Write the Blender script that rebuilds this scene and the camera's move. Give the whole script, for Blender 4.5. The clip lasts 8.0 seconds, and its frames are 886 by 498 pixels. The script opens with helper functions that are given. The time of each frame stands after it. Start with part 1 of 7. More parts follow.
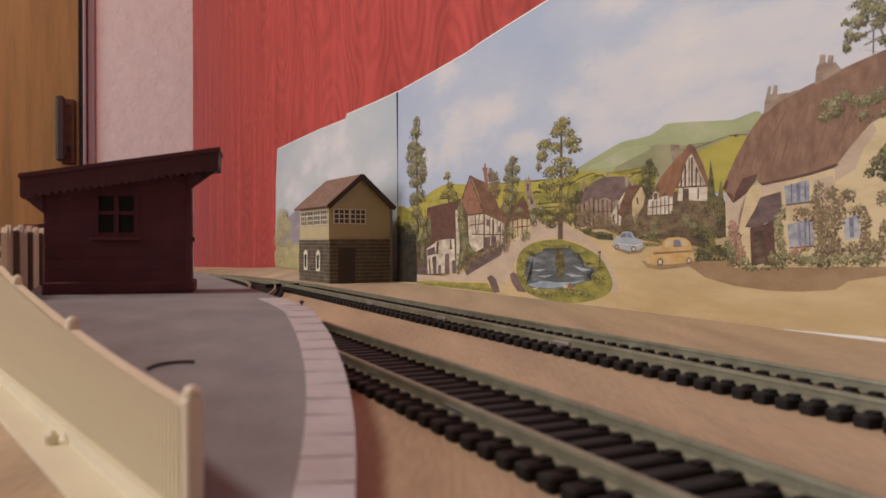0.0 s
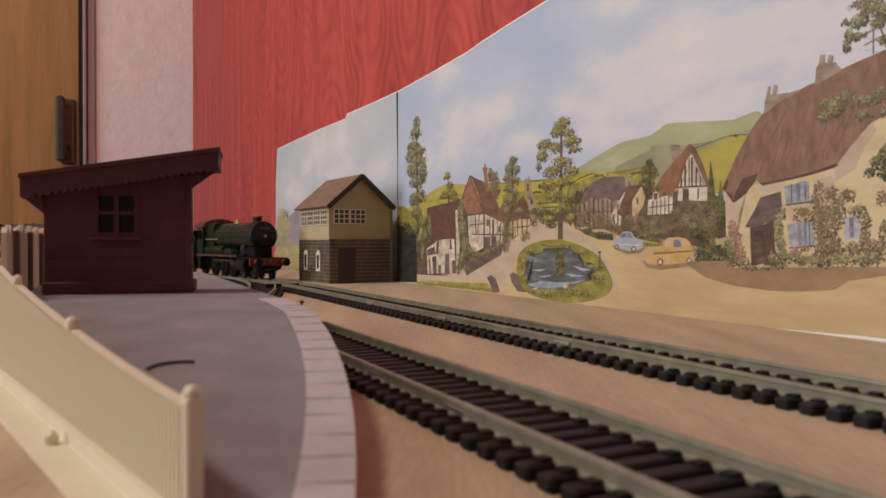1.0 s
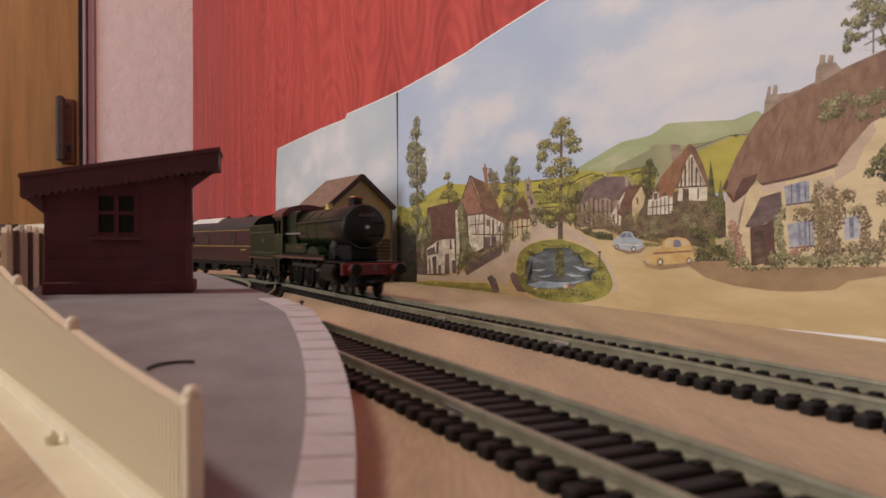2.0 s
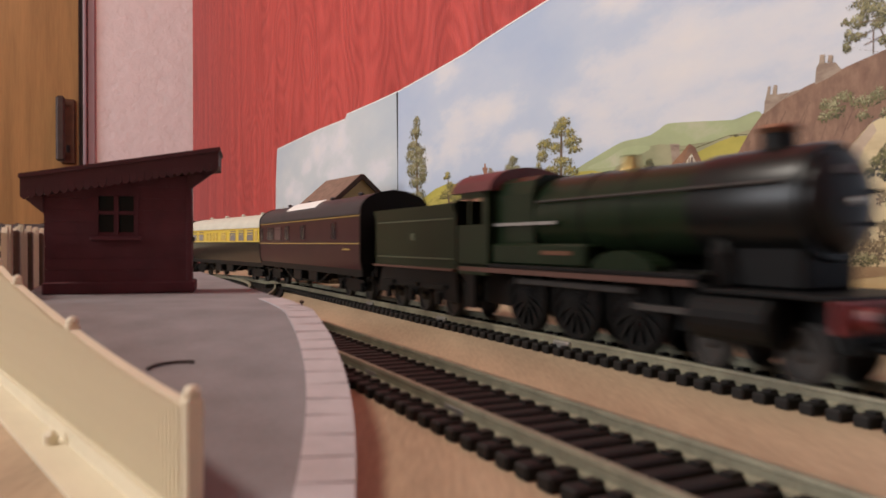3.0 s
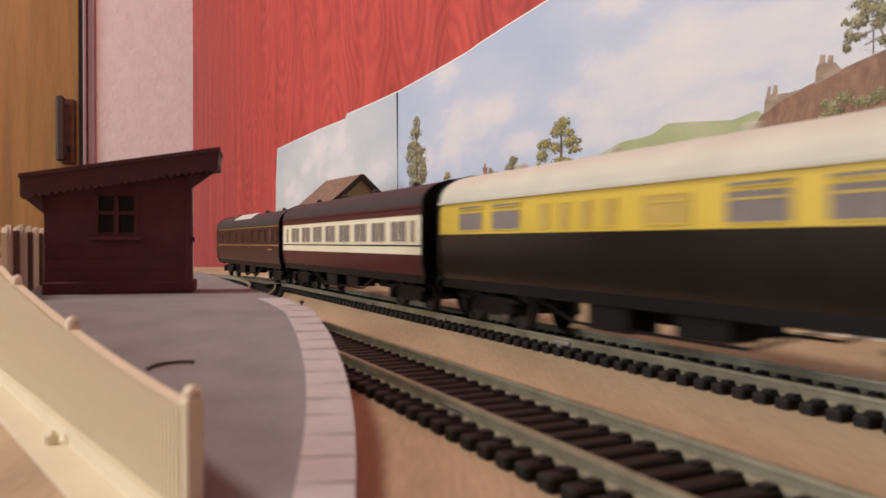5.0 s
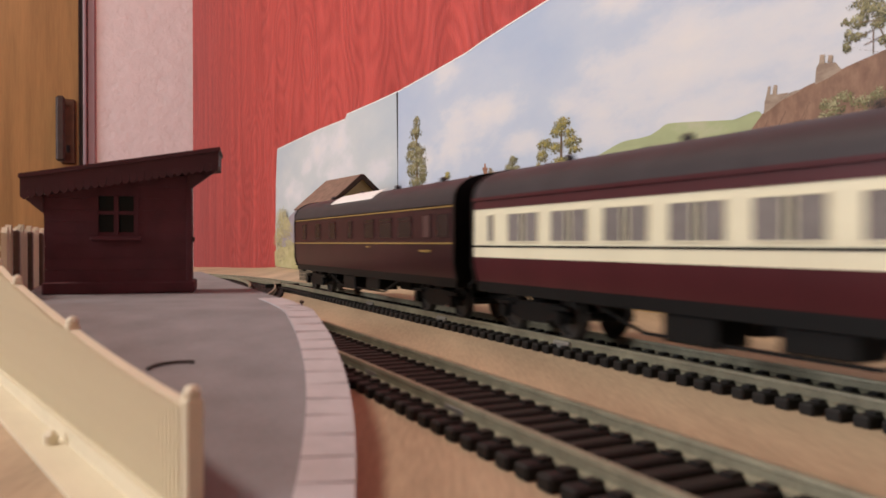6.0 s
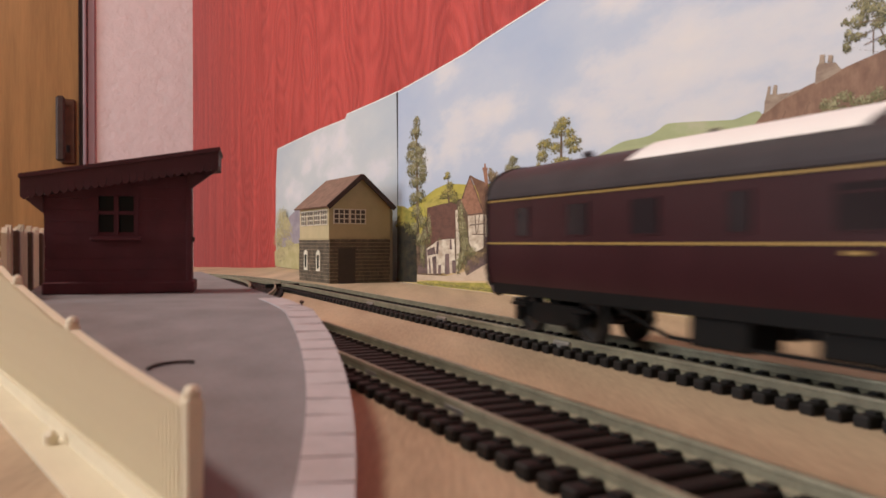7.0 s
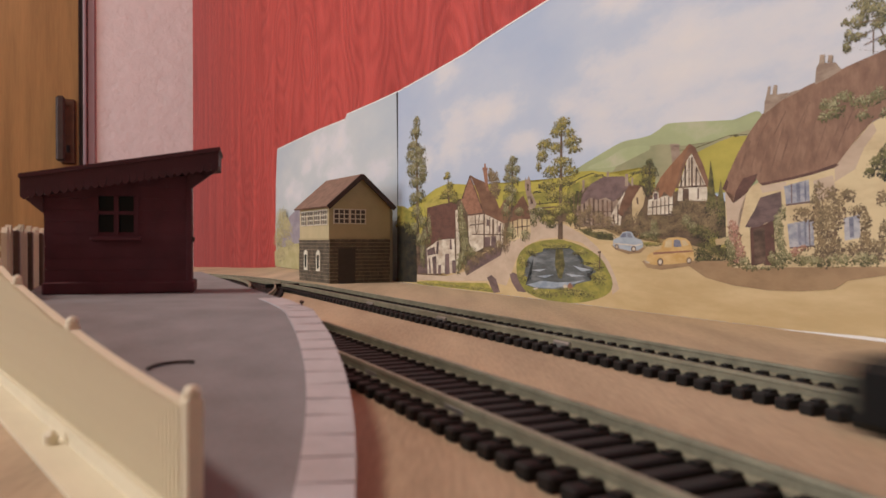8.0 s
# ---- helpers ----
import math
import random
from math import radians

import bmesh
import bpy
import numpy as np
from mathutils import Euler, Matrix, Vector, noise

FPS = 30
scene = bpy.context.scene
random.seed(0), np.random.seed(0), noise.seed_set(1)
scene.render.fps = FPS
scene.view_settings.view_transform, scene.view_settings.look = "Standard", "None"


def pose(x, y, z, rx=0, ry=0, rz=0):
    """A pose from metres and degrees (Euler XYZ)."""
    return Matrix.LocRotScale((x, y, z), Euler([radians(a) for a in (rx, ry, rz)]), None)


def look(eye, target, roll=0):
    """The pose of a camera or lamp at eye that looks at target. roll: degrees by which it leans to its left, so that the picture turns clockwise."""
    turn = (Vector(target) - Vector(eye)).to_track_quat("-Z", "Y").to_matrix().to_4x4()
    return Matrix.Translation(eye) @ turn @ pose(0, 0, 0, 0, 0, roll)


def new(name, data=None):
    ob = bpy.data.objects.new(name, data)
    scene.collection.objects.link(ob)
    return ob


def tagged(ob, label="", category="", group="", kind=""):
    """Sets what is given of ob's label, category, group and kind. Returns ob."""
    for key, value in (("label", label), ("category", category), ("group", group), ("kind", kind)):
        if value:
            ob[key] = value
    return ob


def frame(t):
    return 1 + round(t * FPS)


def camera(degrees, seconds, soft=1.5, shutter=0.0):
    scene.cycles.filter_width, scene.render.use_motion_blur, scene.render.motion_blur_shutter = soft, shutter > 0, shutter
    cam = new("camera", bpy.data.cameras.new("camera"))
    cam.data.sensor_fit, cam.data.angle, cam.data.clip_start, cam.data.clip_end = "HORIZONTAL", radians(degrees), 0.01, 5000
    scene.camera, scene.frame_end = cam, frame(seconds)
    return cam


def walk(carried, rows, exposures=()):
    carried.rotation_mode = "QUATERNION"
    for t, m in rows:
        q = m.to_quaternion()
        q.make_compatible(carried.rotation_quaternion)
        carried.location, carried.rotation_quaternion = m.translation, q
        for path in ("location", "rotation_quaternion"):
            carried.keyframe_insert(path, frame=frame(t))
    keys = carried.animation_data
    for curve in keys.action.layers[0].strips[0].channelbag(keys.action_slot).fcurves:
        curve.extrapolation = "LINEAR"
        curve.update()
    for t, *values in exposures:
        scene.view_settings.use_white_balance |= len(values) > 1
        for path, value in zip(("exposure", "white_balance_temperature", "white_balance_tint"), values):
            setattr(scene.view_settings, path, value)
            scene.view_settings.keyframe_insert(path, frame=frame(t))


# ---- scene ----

# The baseboard's top is z = 0; the camera lies beside the platform at platform height.
cam = camera(60.29, 8.0, soft=1.5, shutter=0.5)
EYE = look((0, 0, 0.0345), (0, 1.0, 0.0345 - 0.00815))
cam.data.dof.use_dof, cam.data.dof.focus_distance, cam.data.dof.aperture_fstop = True, 0.62, 34.0
walk(cam, [(0.0, EYE), (8.0, EYE)], exposures=[(0.0, 0.0), (1.6, 0.02), (2.8, 0.22), (3.5, 0.38), (6.5, 0.34), (7.0, 0.28), (7.5, 0.12), (8.0, 0.12)])

# ---------- world and light ----------
world = bpy.data.worlds.new("world")
scene.world = world
world.use_nodes = True
world.node_tree.nodes["Background"].inputs[0].default_value = (0.9, 0.8, 0.75, 1)
world.node_tree.nodes["Background"].inputs[1].default_value = 0.05


def lamp(name, at, target, w, h, watts, colour):
    data = bpy.data.lights.new(name, "AREA")
    data.shape, data.size, data.size_y = "RECTANGLE", w, h
    data.energy, data.color = watts, colour
    ob = new(name, data)
    ob.matrix_basis = look(at, target)
    return ob


lamp("ceiling_lamp", (-0.95, 0.10, 1.55), (-0.2, 0.4, 0), 0.35, 0.35, 14, (1.0, 0.91, 0.81))
# unseen area light added on the left to brighten the backdrop; no window there
lamp("left_area_fill", (-2.55, -0.45, 0.80), (0.0, 0.45, 0.05), 1.2, 1.1, 32, (0.93, 0.95, 1.0))


# ---------- materials ----------
def mat(name, colour, rough=0.6, metal=0.0, vary=0.12, scale=60.0, fine=900.0, bump=0.0, second=None, spec=0.5, stretch=(1, 1, 1), depth=0.0006):
    """A surface with variation at two scales and fine relief; scales are per metre."""
    m = bpy.data.materials.new(name)
    m.use_nodes = True
    nt = m.node_tree
    b = nt.nodes["Principled BSDF"]
    b.inputs["Roughness"].default_value = rough
    b.inputs["Metallic"].default_value = metal
    b.inputs["Specular IOR Level"].default_value = spec
    tc = nt.nodes.new("ShaderNodeTexCoord")
    mp = nt.nodes.new("ShaderNodeMapping")
    mp.inputs["Scale"].default_value = stretch
    nt.links.new(tc.outputs["Object"], mp.inputs["Vector"])
    n1 = nt.nodes.new("ShaderNodeTexNoise")
    n1.inputs["Scale"].default_value = scale
    n1.inputs["Detail"].default_value = 4
    n2 = nt.nodes.new("ShaderNodeTexNoise")
    n2.inputs["Scale"].default_value = fine
    n2.inputs["Detail"].default_value = 3
    for n in (n1, n2):
        nt.links.new(mp.outputs["Vector"], n.inputs["Vector"])
    add = nt.nodes.new("ShaderNodeMath")
    add.operation = "MULTIPLY_ADD"
    add.inputs[1].default_value = 0.45
    nt.links.new(n2.outputs["Fac"], add.inputs[0])
    nt.links.new(n1.outputs["Fac"], add.inputs[2])
    ramp = nt.nodes.new("ShaderNodeValToRGB")
    lo = second or tuple(c * (1 - vary) for c in colour)
    hi = colour if second else tuple(min(1, c * (1 + vary)) for c in colour)
    ramp.color_ramp.elements[0].position, ramp.color_ramp.elements[1].position = 0.5, 0.95
    ramp.color_ramp.elements[0].color, ramp.color_ramp.elements[1].color = (*lo, 1), (*hi, 1)
    nt.links.new(add.outputs[0], ramp.inputs["Fac"])
    nt.links.new(ramp.outputs["Color"], b.inputs["Base Color"])
    if bump:
        bp = nt.nodes.new("ShaderNodeBump")
        bp.inputs["Strength"].default_value = bump
        bp.inputs["Distance"].default_value = depth
        nt.links.new(add.outputs[0], bp.inputs["Height"])
        nt.links.new(bp.outputs["Normal"], b.inputs["Normal"])
    return m


PLYWOOD = mat("plywood", (0.44, 0.325, 0.21), 0.7, vary=0.24, scale=9, fine=220, bump=0.15, stretch=(5, 0.6, 1))
RED = mat("red_woodgrain_wallpaper", (0.50, 0.045, 0.05), 0.55, vary=0.3, scale=6, fine=120)
WHITE_WALL = mat("white_textured_wall", (0.82, 0.74, 0.735), 0.8, vary=0.05, scale=30, fine=90, bump=0.55, depth=0.006)
DOOR_WOOD = mat("varnished_door", (0.37, 0.205, 0.075), 0.4, vary=0.2, scale=8, fine=60, stretch=(6, 6, 0.35))
PINK_PAINT = mat("mauve_door_frame_paint", (0.36, 0.27, 0.30), 0.5, vary=0.08, scale=10)
DARK = mat("dark_metal", (0.05, 0.035, 0.03), 0.4, vary=0.2)
PLASTER = mat("plain_plaster", (0.70, 0.64, 0.60), 0.9, vary=0.05, scale=4, fine=60)
CARPET = mat("carpet", (0.25, 0.17, 0.13), 0.95, vary=0.2, scale=40, fine=600)
PLATFORM = mat("grey_platform_card", (0.215, 0.20, 0.204), 0.9, vary=0.16, scale=70, fine=1500, bump=0.1)
SLAB = mat("pale_platform_edge", (0.45, 0.41, 0.415), 0.8, vary=0.08, scale=200, fine=2500)
SLAB_SIDE = mat("platform_brick_side", (0.30, 0.12, 0.09), 0.8, vary=0.2, scale=300)
SHELTER = mat("maroon_shelter_paint", (0.096, 0.0250, 0.0315), 0.8, vary=0.2, scale=120, fine=2000, bump=0.2)
BLACK = mat("black_void", (0.006, 0.006, 0.006), 0.7, vary=0.2)
FENCE = mat("cream_fence_plastic", (0.70, 0.62, 0.455), 0.45, vary=0.05, scale=80)
SLEEPER = mat("black_sleeper_plastic", (0.008, 0.0066, 0.0062), 0.6, spec=0.3, vary=0.3, scale=300, fine=2500)
RAIL = mat("nickel_silver_rail", (0.27, 0.25, 0.175), 0.45, metal=0.35, vary=0.25, scale=150, fine=1500)
STEEL = mat("bright_steel", (0.42, 0.40, 0.37), 0.5, metal=1.0, vary=0.1, scale=200)
PAPER_EDGE = mat("paper_edge", (0.8, 0.78, 0.76), 0.8, vary=0.03)
MAROON = mat("maroon_coach_plastic", (0.037, 0.0115, 0.0140), 0.36, spec=0.22, vary=0.12, scale=80)
GREEN = mat("green_engine_paint", (0.0092, 0.0165, 0.0072), 0.34, spec=0.22, vary=0.15, scale=80)
ENGINE_BLACK = mat("black_engine_paint", (0.0045, 0.0043, 0.0042), 0.5, spec=0.18, vary=0.2, scale=80)
ROOF_GREY = mat("dark_grey_roof", (0.045, 0.037, 0.040), 0.5, spec=0.25, vary=0.15, scale=80)
STONE = mat("dark_printed_stone", (0.105, 0.080, 0.053), 0.85, vary=0.5, scale=160)
OCHRE = mat("ochre_boarding", (0.47, 0.385, 0.22), 0.8, vary=0.06, scale=100)


PLATE = mat("worn_bronze_plate", (0.10, 0.045, 0.025), 0.45, metal=0.3, vary=0.3, scale=40)
POST_BROWN = mat("brown_post_plastic", (0.10, 0.055, 0.035), 0.6, vary=0.2, scale=200)
SHELTER_ROOF = mat("maroon_roof_paint", (0.066, 0.0150, 0.0200), 0.6, vary=0.15, scale=150, fine=2000, bump=0.15)
DARK_GLASS = mat("dark_glazing", (0.010, 0.014, 0.010), 0.45, vary=0.2, spec=0.2)
BROWN_GLASS = mat("brown_window_print", (0.065, 0.043, 0.034), 0.5, vary=0.35, scale=250)
MORTAR = mat("mortar", (0.36, 0.29, 0.20), 0.9, vary=0.15, scale=400)
STONE_DARK = mat("dark_door_print", (0.045, 0.032, 0.024), 0.8, vary=0.15, scale=200)
OCHRE_DARK = mat("ochre_band", (0.40, 0.32, 0.18), 0.8, vary=0.06, scale=100)
CREAM_PAINT = mat("cream_window_paint", (0.66, 0.60, 0.48), 0.7, vary=0.05, scale=100)
CREAM_GREY = mat("grey_cream_card", (0.36, 0.32, 0.24), 0.85, vary=0.08, scale=100)
ROOF_TILE = mat("brown_tile_print", (0.20, 0.12, 0.085), 0.85, vary=0.25, scale=160, fine=900)
ROOF_DARK = mat("dark_barge_board", (0.045, 0.022, 0.016), 0.7, vary=0.15, scale=200)
GOLD = mat("gold_lining", (0.33, 0.215, 0.06), 0.4, vary=0.05)
COACH_YELLOW = mat("golden_cream_panels", (0.62, 0.455, 0.06), 0.38, vary=0.05, scale=80)
CHOCOLATE = mat("chocolate_panels", (0.014, 0.0112, 0.0085), 0.24, spec=0.36, vary=0.15, scale=80)
COACH_CREAM = mat("cream_coach_panels", (0.74, 0.69, 0.50), 0.38, vary=0.05, scale=80)
CRIMSON = mat("crimson_coach_panels", (0.062, 0.011, 0.0145), 0.4, spec=0.3, vary=0.1, scale=80)
CREAM_ROOF = mat("cream_coach_roof", (0.55, 0.53, 0.44), 0.6, vary=0.06, scale=60, fine=600)
WHITE_PANEL = mat("white_roof_panel", (0.86, 0.84, 0.80), 0.45, vary=0.03, scale=80)
COACH_GLASS = mat("coach_glazing", (0.022, 0.016, 0.018), 0.2, spec=0.25, vary=0.2, scale=60)
GREY_BLIND = mat("grey_seats_behind_glass", (0.20, 0.18, 0.17), 0.2, vary=0.12, scale=200)
BUFFER_RED = mat("red_buffer_beam", (0.13, 0.014, 0.014), 0.45, vary=0.12, scale=100)
COPPER = mat("copper_cap", (0.22, 0.11, 0.07), 0.45, metal=0.8, vary=0.1)
BRASS = mat("brass_fittings", (0.34, 0.25, 0.10), 0.45, metal=0.9, vary=0.1)
WHEEL_GREY = mat("dull_wheel_metal", (0.045, 0.04, 0.036), 0.5, metal=0.3, vary=0.15, scale=200)
LINING = mat("pale_green_lining", (0.055, 0.062, 0.032), 0.5, vary=0.05)


def red_grain():
    """Red embossed wood-grain wallpaper: nested arches, streaks and pores."""
    nt = RED.node_tree
    b = nt.nodes["Principled BSDF"]
    tc = nt.nodes.new("ShaderNodeTexCoord")
    mp = nt.nodes.new("ShaderNodeMapping")
    mp.inputs["Scale"].default_value = (1.0, 1.0, 0.6)
    nt.links.new(tc.outputs["Object"], mp.inputs["Vector"])
    warp = nt.nodes.new("ShaderNodeTexNoise")
    warp.inputs["Scale"].default_value, warp.inputs["Detail"].default_value = 9.0, 2.0
    nt.links.new(mp.outputs["Vector"], warp.inputs["Vector"])
    bend = nt.nodes.new("ShaderNodeVectorMath")
    bend.operation = "MULTIPLY_ADD"
    bend.inputs[1].default_value = (0.05, 0.0, 0.05)
    nt.links.new(warp.outputs["Color"], bend.inputs[0])
    nt.links.new(mp.outputs["Vector"], bend.inputs[2])
    n = nt.nodes.new("ShaderNodeTexVoronoi")
    n.feature = "SMOOTH_F1"
    n.inputs["Scale"].default_value, n.inputs["Smoothness"].default_value = 12.0, 0.35
    nt.links.new(bend.outputs["Vector"], n.inputs["Vector"])
    m1 = nt.nodes.new("ShaderNodeMath")
    m1.operation = "MULTIPLY"
    m1.inputs[1].default_value = 52.0
    nt.links.new(n.outputs["Distance"], m1.inputs[0])
    sn = nt.nodes.new("ShaderNodeMath")
    sn.operation = "SINE"
    nt.links.new(m1.outputs[0], sn.inputs[0])
    mp2 = nt.nodes.new("ShaderNodeMapping")
    mp2.inputs["Scale"].default_value = (5, 1, 0.6)
    nt.links.new(tc.outputs["Object"], mp2.inputs["Vector"])
    n2 = nt.nodes.new("ShaderNodeTexNoise")
    n2.inputs["Scale"].default_value, n2.inputs["Detail"].default_value = 6.0, 5.0
    nt.links.new(mp2.outputs["Vector"], n2.inputs["Vector"])
    mp3 = nt.nodes.new("ShaderNodeMapping")
    mp3.inputs["Scale"].default_value = (1, 1, 0.22)
    nt.links.new(tc.outputs["Object"], mp3.inputs["Vector"])
    n3 = nt.nodes.new("ShaderNodeTexNoise")
    n3.inputs["Scale"].default_value, n3.inputs["Detail"].default_value = 420.0, 2.0
    nt.links.new(mp3.outputs["Vector"], n3.inputs["Vector"])
    h = nt.nodes.new("ShaderNodeMath")
    h.operation = "MULTIPLY_ADD"
    h.inputs[1].default_value = 0.10
    nt.links.new(sn.outputs[0], h.inputs[0])
    nt.links.new(n2.outputs["Fac"], h.inputs[2])
    h2 = nt.nodes.new("ShaderNodeMath")
    h2.operation = "MULTIPLY_ADD"
    h2.inputs[1].default_value = 0.35
    nt.links.new(n3.outputs["Fac"], h2.inputs[0])
    nt.links.new(h.outputs[0], h2.inputs[2])
    r = nt.nodes.new("ShaderNodeValToRGB")
    r.color_ramp.elements[0].position, r.color_ramp.elements[1].position = 0.36, 1.0
    r.color_ramp.elements[0].color, r.color_ramp.elements[1].color = (0.31, 0.030, 0.027, 1), (0.57, 0.080, 0.068, 1)
    nt.links.new(h2.outputs[0], r.inputs["Fac"])
    nt.links.new(r.outputs["Color"], b.inputs["Base Color"])
    bp = nt.nodes.new("ShaderNodeBump")
    bp.inputs["Strength"].default_value, bp.inputs["Distance"].default_value = 0.5, 0.004
    nt.links.new(h2.outputs[0], bp.inputs["Height"])
    nt.links.new(bp.outputs["Normal"], b.inputs["Normal"])


red_grain()


def sky_print(clouds, blue=(0.42, 0.50, 0.64), pale=(0.50, 0.56, 0.66)):
    """Printed sky: pale blue with soft white heaps; clouds are (along, height, radius) in the sheet's space."""
    m = bpy.data.materials.new("printed_sky")
    m.use_nodes = True
    nt = m.node_tree
    b = nt.nodes["Principled BSDF"]
    b.inputs["Roughness"].default_value = 0.6
    tc = nt.nodes.new("ShaderNodeTexCoord")
    n = nt.nodes.new("ShaderNodeTexNoise")
    n.inputs["Scale"].default_value, n.inputs["Detail"].default_value, n.inputs["Roughness"].default_value = 42.0, 7.0, 0.6
    mp = nt.nodes.new("ShaderNodeMapping")
    mp.inputs["Scale"].default_value = (0.42, 1.0, 1.0)
    nt.links.new(tc.outputs["Object"], mp.inputs["Vector"])
    nt.links.new(mp.outputs["Vector"], n.inputs["Vector"])
    best = None
    for u, v, r in clouds:
        d = nt.nodes.new("ShaderNodeVectorMath")
        d.operation = "DISTANCE"
        d.inputs[1].default_value = (u * 0.42, 0, v)
        nt.links.new(mp.outputs["Vector"], d.inputs[0])
        k = nt.nodes.new("ShaderNodeMath")
        k.operation = "MULTIPLY_ADD"
        k.inputs[1].default_value, k.inputs[2].default_value = -1.0 / r, 1.0
        nt.links.new(d.outputs["Value"], k.inputs[0])
        if best is None:
            best = k
        else:
            mx = nt.nodes.new("ShaderNodeMath")
            mx.operation = "SMOOTH_MAX"
            mx.inputs[2].default_value = 0.25
            nt.links.new(best.outputs[0], mx.inputs[0])
            nt.links.new(k.outputs[0], mx.inputs[1])
            best = mx
    a = nt.nodes.new("ShaderNodeMath")
    a.operation = "MULTIPLY_ADD"
    a.inputs[1].default_value = 2.2
    nt.links.new(n.outputs["Fac"], a.inputs[0])
    nt.links.new(best.outputs[0], a.inputs[2])
    r = nt.nodes.new("ShaderNodeValToRGB")
    es = r.color_ramp.elements
    es[0].position, es[0].color = 0.0, (*blue, 1)
    es[1].position, es[1].color = 1.0, (0.74, 0.70, 0.67, 1)
    e = es.new(0.46)
    e.color = (*pale, 1)
    e = es.new(0.66)
    e.color = (0.64, 0.645, 0.68, 1)
    sc = nt.nodes.new("ShaderNodeMath")
    sc.operation = "MULTIPLY_ADD"
    sc.inputs[1].default_value, sc.inputs[2].default_value = 0.46, -0.200
    nt.links.new(a.outputs[0], sc.inputs[0])
    nt.links.new(sc.outputs[0], r.inputs["Fac"])
    nt.links.new(r.outputs["Color"], b.inputs["Base Color"])
    return m


SKY_A = sky_print([(0.118, 0.123, 0.027), (0.088, 0.115, 0.035), (0.138, 0.122, 0.024), (0.059, 0.108, 0.027), (0.028, 0.102, 0.024), (0.273, 0.123, 0.027), (0.277, 0.109, 0.035), (0.254, 0.104, 0.030), (0.315, 0.126, 0.030), (0.310, 0.114, 0.035), (0.324, 0.114, 0.030), (0.298, 0.108, 0.024), (0.359, 0.120, 0.032), (0.353, 0.110, 0.032), (0.370, 0.120, 0.032), (0.378, 0.107, 0.041), (0.341, 0.103, 0.027), (0.259, 0.161, 0.019), (0.273, 0.156, 0.016), (0.059, 0.164, 0.019), (0.328, 0.095, 0.030), (0.217, 0.113, 0.019), (0.174, 0.099, 0.019), (0.402, 0.110, 0.041), (0.393, 0.116, 0.022)])
SKY_B = sky_print([(-0.228, 0.144, 0.041), (-0.295, 0.145, 0.041), (-0.208, 0.114, 0.032), (-0.430, 0.107, 0.030), (-0.400, 0.097, 0.024), (-0.345, 0.133, 0.024), (-0.102, 0.105, 0.022)], (0.46, 0.52, 0.57), (0.54, 0.58, 0.60))


def print_mat(name, a, b, c=None, scale=220.0, contrast=(0.36, 0.64), streak=(0.45, 1, 1)):
    """Printed paint: two or three tones broken up as brush marks."""
    m = bpy.data.materials.new(name)
    m.use_nodes = True
    nt = m.node_tree
    p = nt.nodes["Principled BSDF"]
    p.inputs["Roughness"].default_value = 0.6
    tc = nt.nodes.new("ShaderNodeTexCoord")
    n = nt.nodes.new("ShaderNodeTexNoise")
    n.inputs["Scale"].default_value, n.inputs["Detail"].default_value, n.inputs["Roughness"].default_value = scale, 5.0, 0.65
    mp = nt.nodes.new("ShaderNodeMapping")
    mp.inputs["Scale"].default_value = streak
    nt.links.new(tc.outputs["Object"], mp.inputs["Vector"])
    nt.links.new(mp.outputs["Vector"], n.inputs["Vector"])
    r = nt.nodes.new("ShaderNodeValToRGB")
    es = r.color_ramp.elements
    es[0].position, es[1].position = contrast
    es[0].color, es[1].color = (*a, 1), (*b, 1)
    if c:
        e = es.new((contrast[0] + contrast[1]) / 2)
        e.color = (*c, 1)
    # every touch of the brush differs a little in tone
    geo = nt.nodes.new("ShaderNodeNewGeometry")
    k = nt.nodes.new("ShaderNodeMath")
    k.operation = "MULTIPLY_ADD"
    k.inputs[1].default_value, k.inputs[2].default_value = 0.22, -0.11
    nt.links.new(geo.outputs["Random Per Island"], k.inputs[0])
    tone = nt.nodes.new("ShaderNodeMath")
    tone.operation = "ADD"
    nt.links.new(n.outputs["Fac"], tone.inputs[0])
    nt.links.new(k.outputs[0], tone.inputs[1])
    nt.links.new(tone.outputs[0], r.inputs["Fac"])
    nt.links.new(r.outputs["Color"], p.inputs["Base Color"])
    return m


P_SAND = print_mat("printed_sand_road", (0.52, 0.375, 0.185), (0.64, 0.485, 0.265), scale=60, streak=(0.3, 1, 1.4))
P_LANE = print_mat("printed_lane", (0.46, 0.34, 0.24), (0.58, 0.45, 0.33), scale=90)
P_HILL = print_mat("printed_far_hill", (0.34, 0.37, 0.20), (0.48, 0.46, 0.31), (0.38, 0.42, 0.22), scale=40)
P_HILL_SHADE = print_mat("printed_hill_shade", (0.24, 0.25, 0.13), (0.36, 0.33, 0.19), scale=60)
P_FIELD = print_mat("printed_yellow_field", (0.38, 0.33, 0.06), (0.50, 0.42, 0.08), scale=60)
P_GRASS = print_mat("printed_grass", (0.22, 0.21, 0.045), (0.46, 0.38, 0.09), (0.33, 0.29, 0.06), scale=180)
P_HEDGE = print_mat("printed_hedge", (0.045, 0.045, 0.016), (0.20, 0.17, 0.06), (0.10, 0.09, 0.03), scale=300)
P_DARK = print_mat("printed_near_black", (0.012, 0.010, 0.008), (0.05, 0.042, 0.02), scale=160)
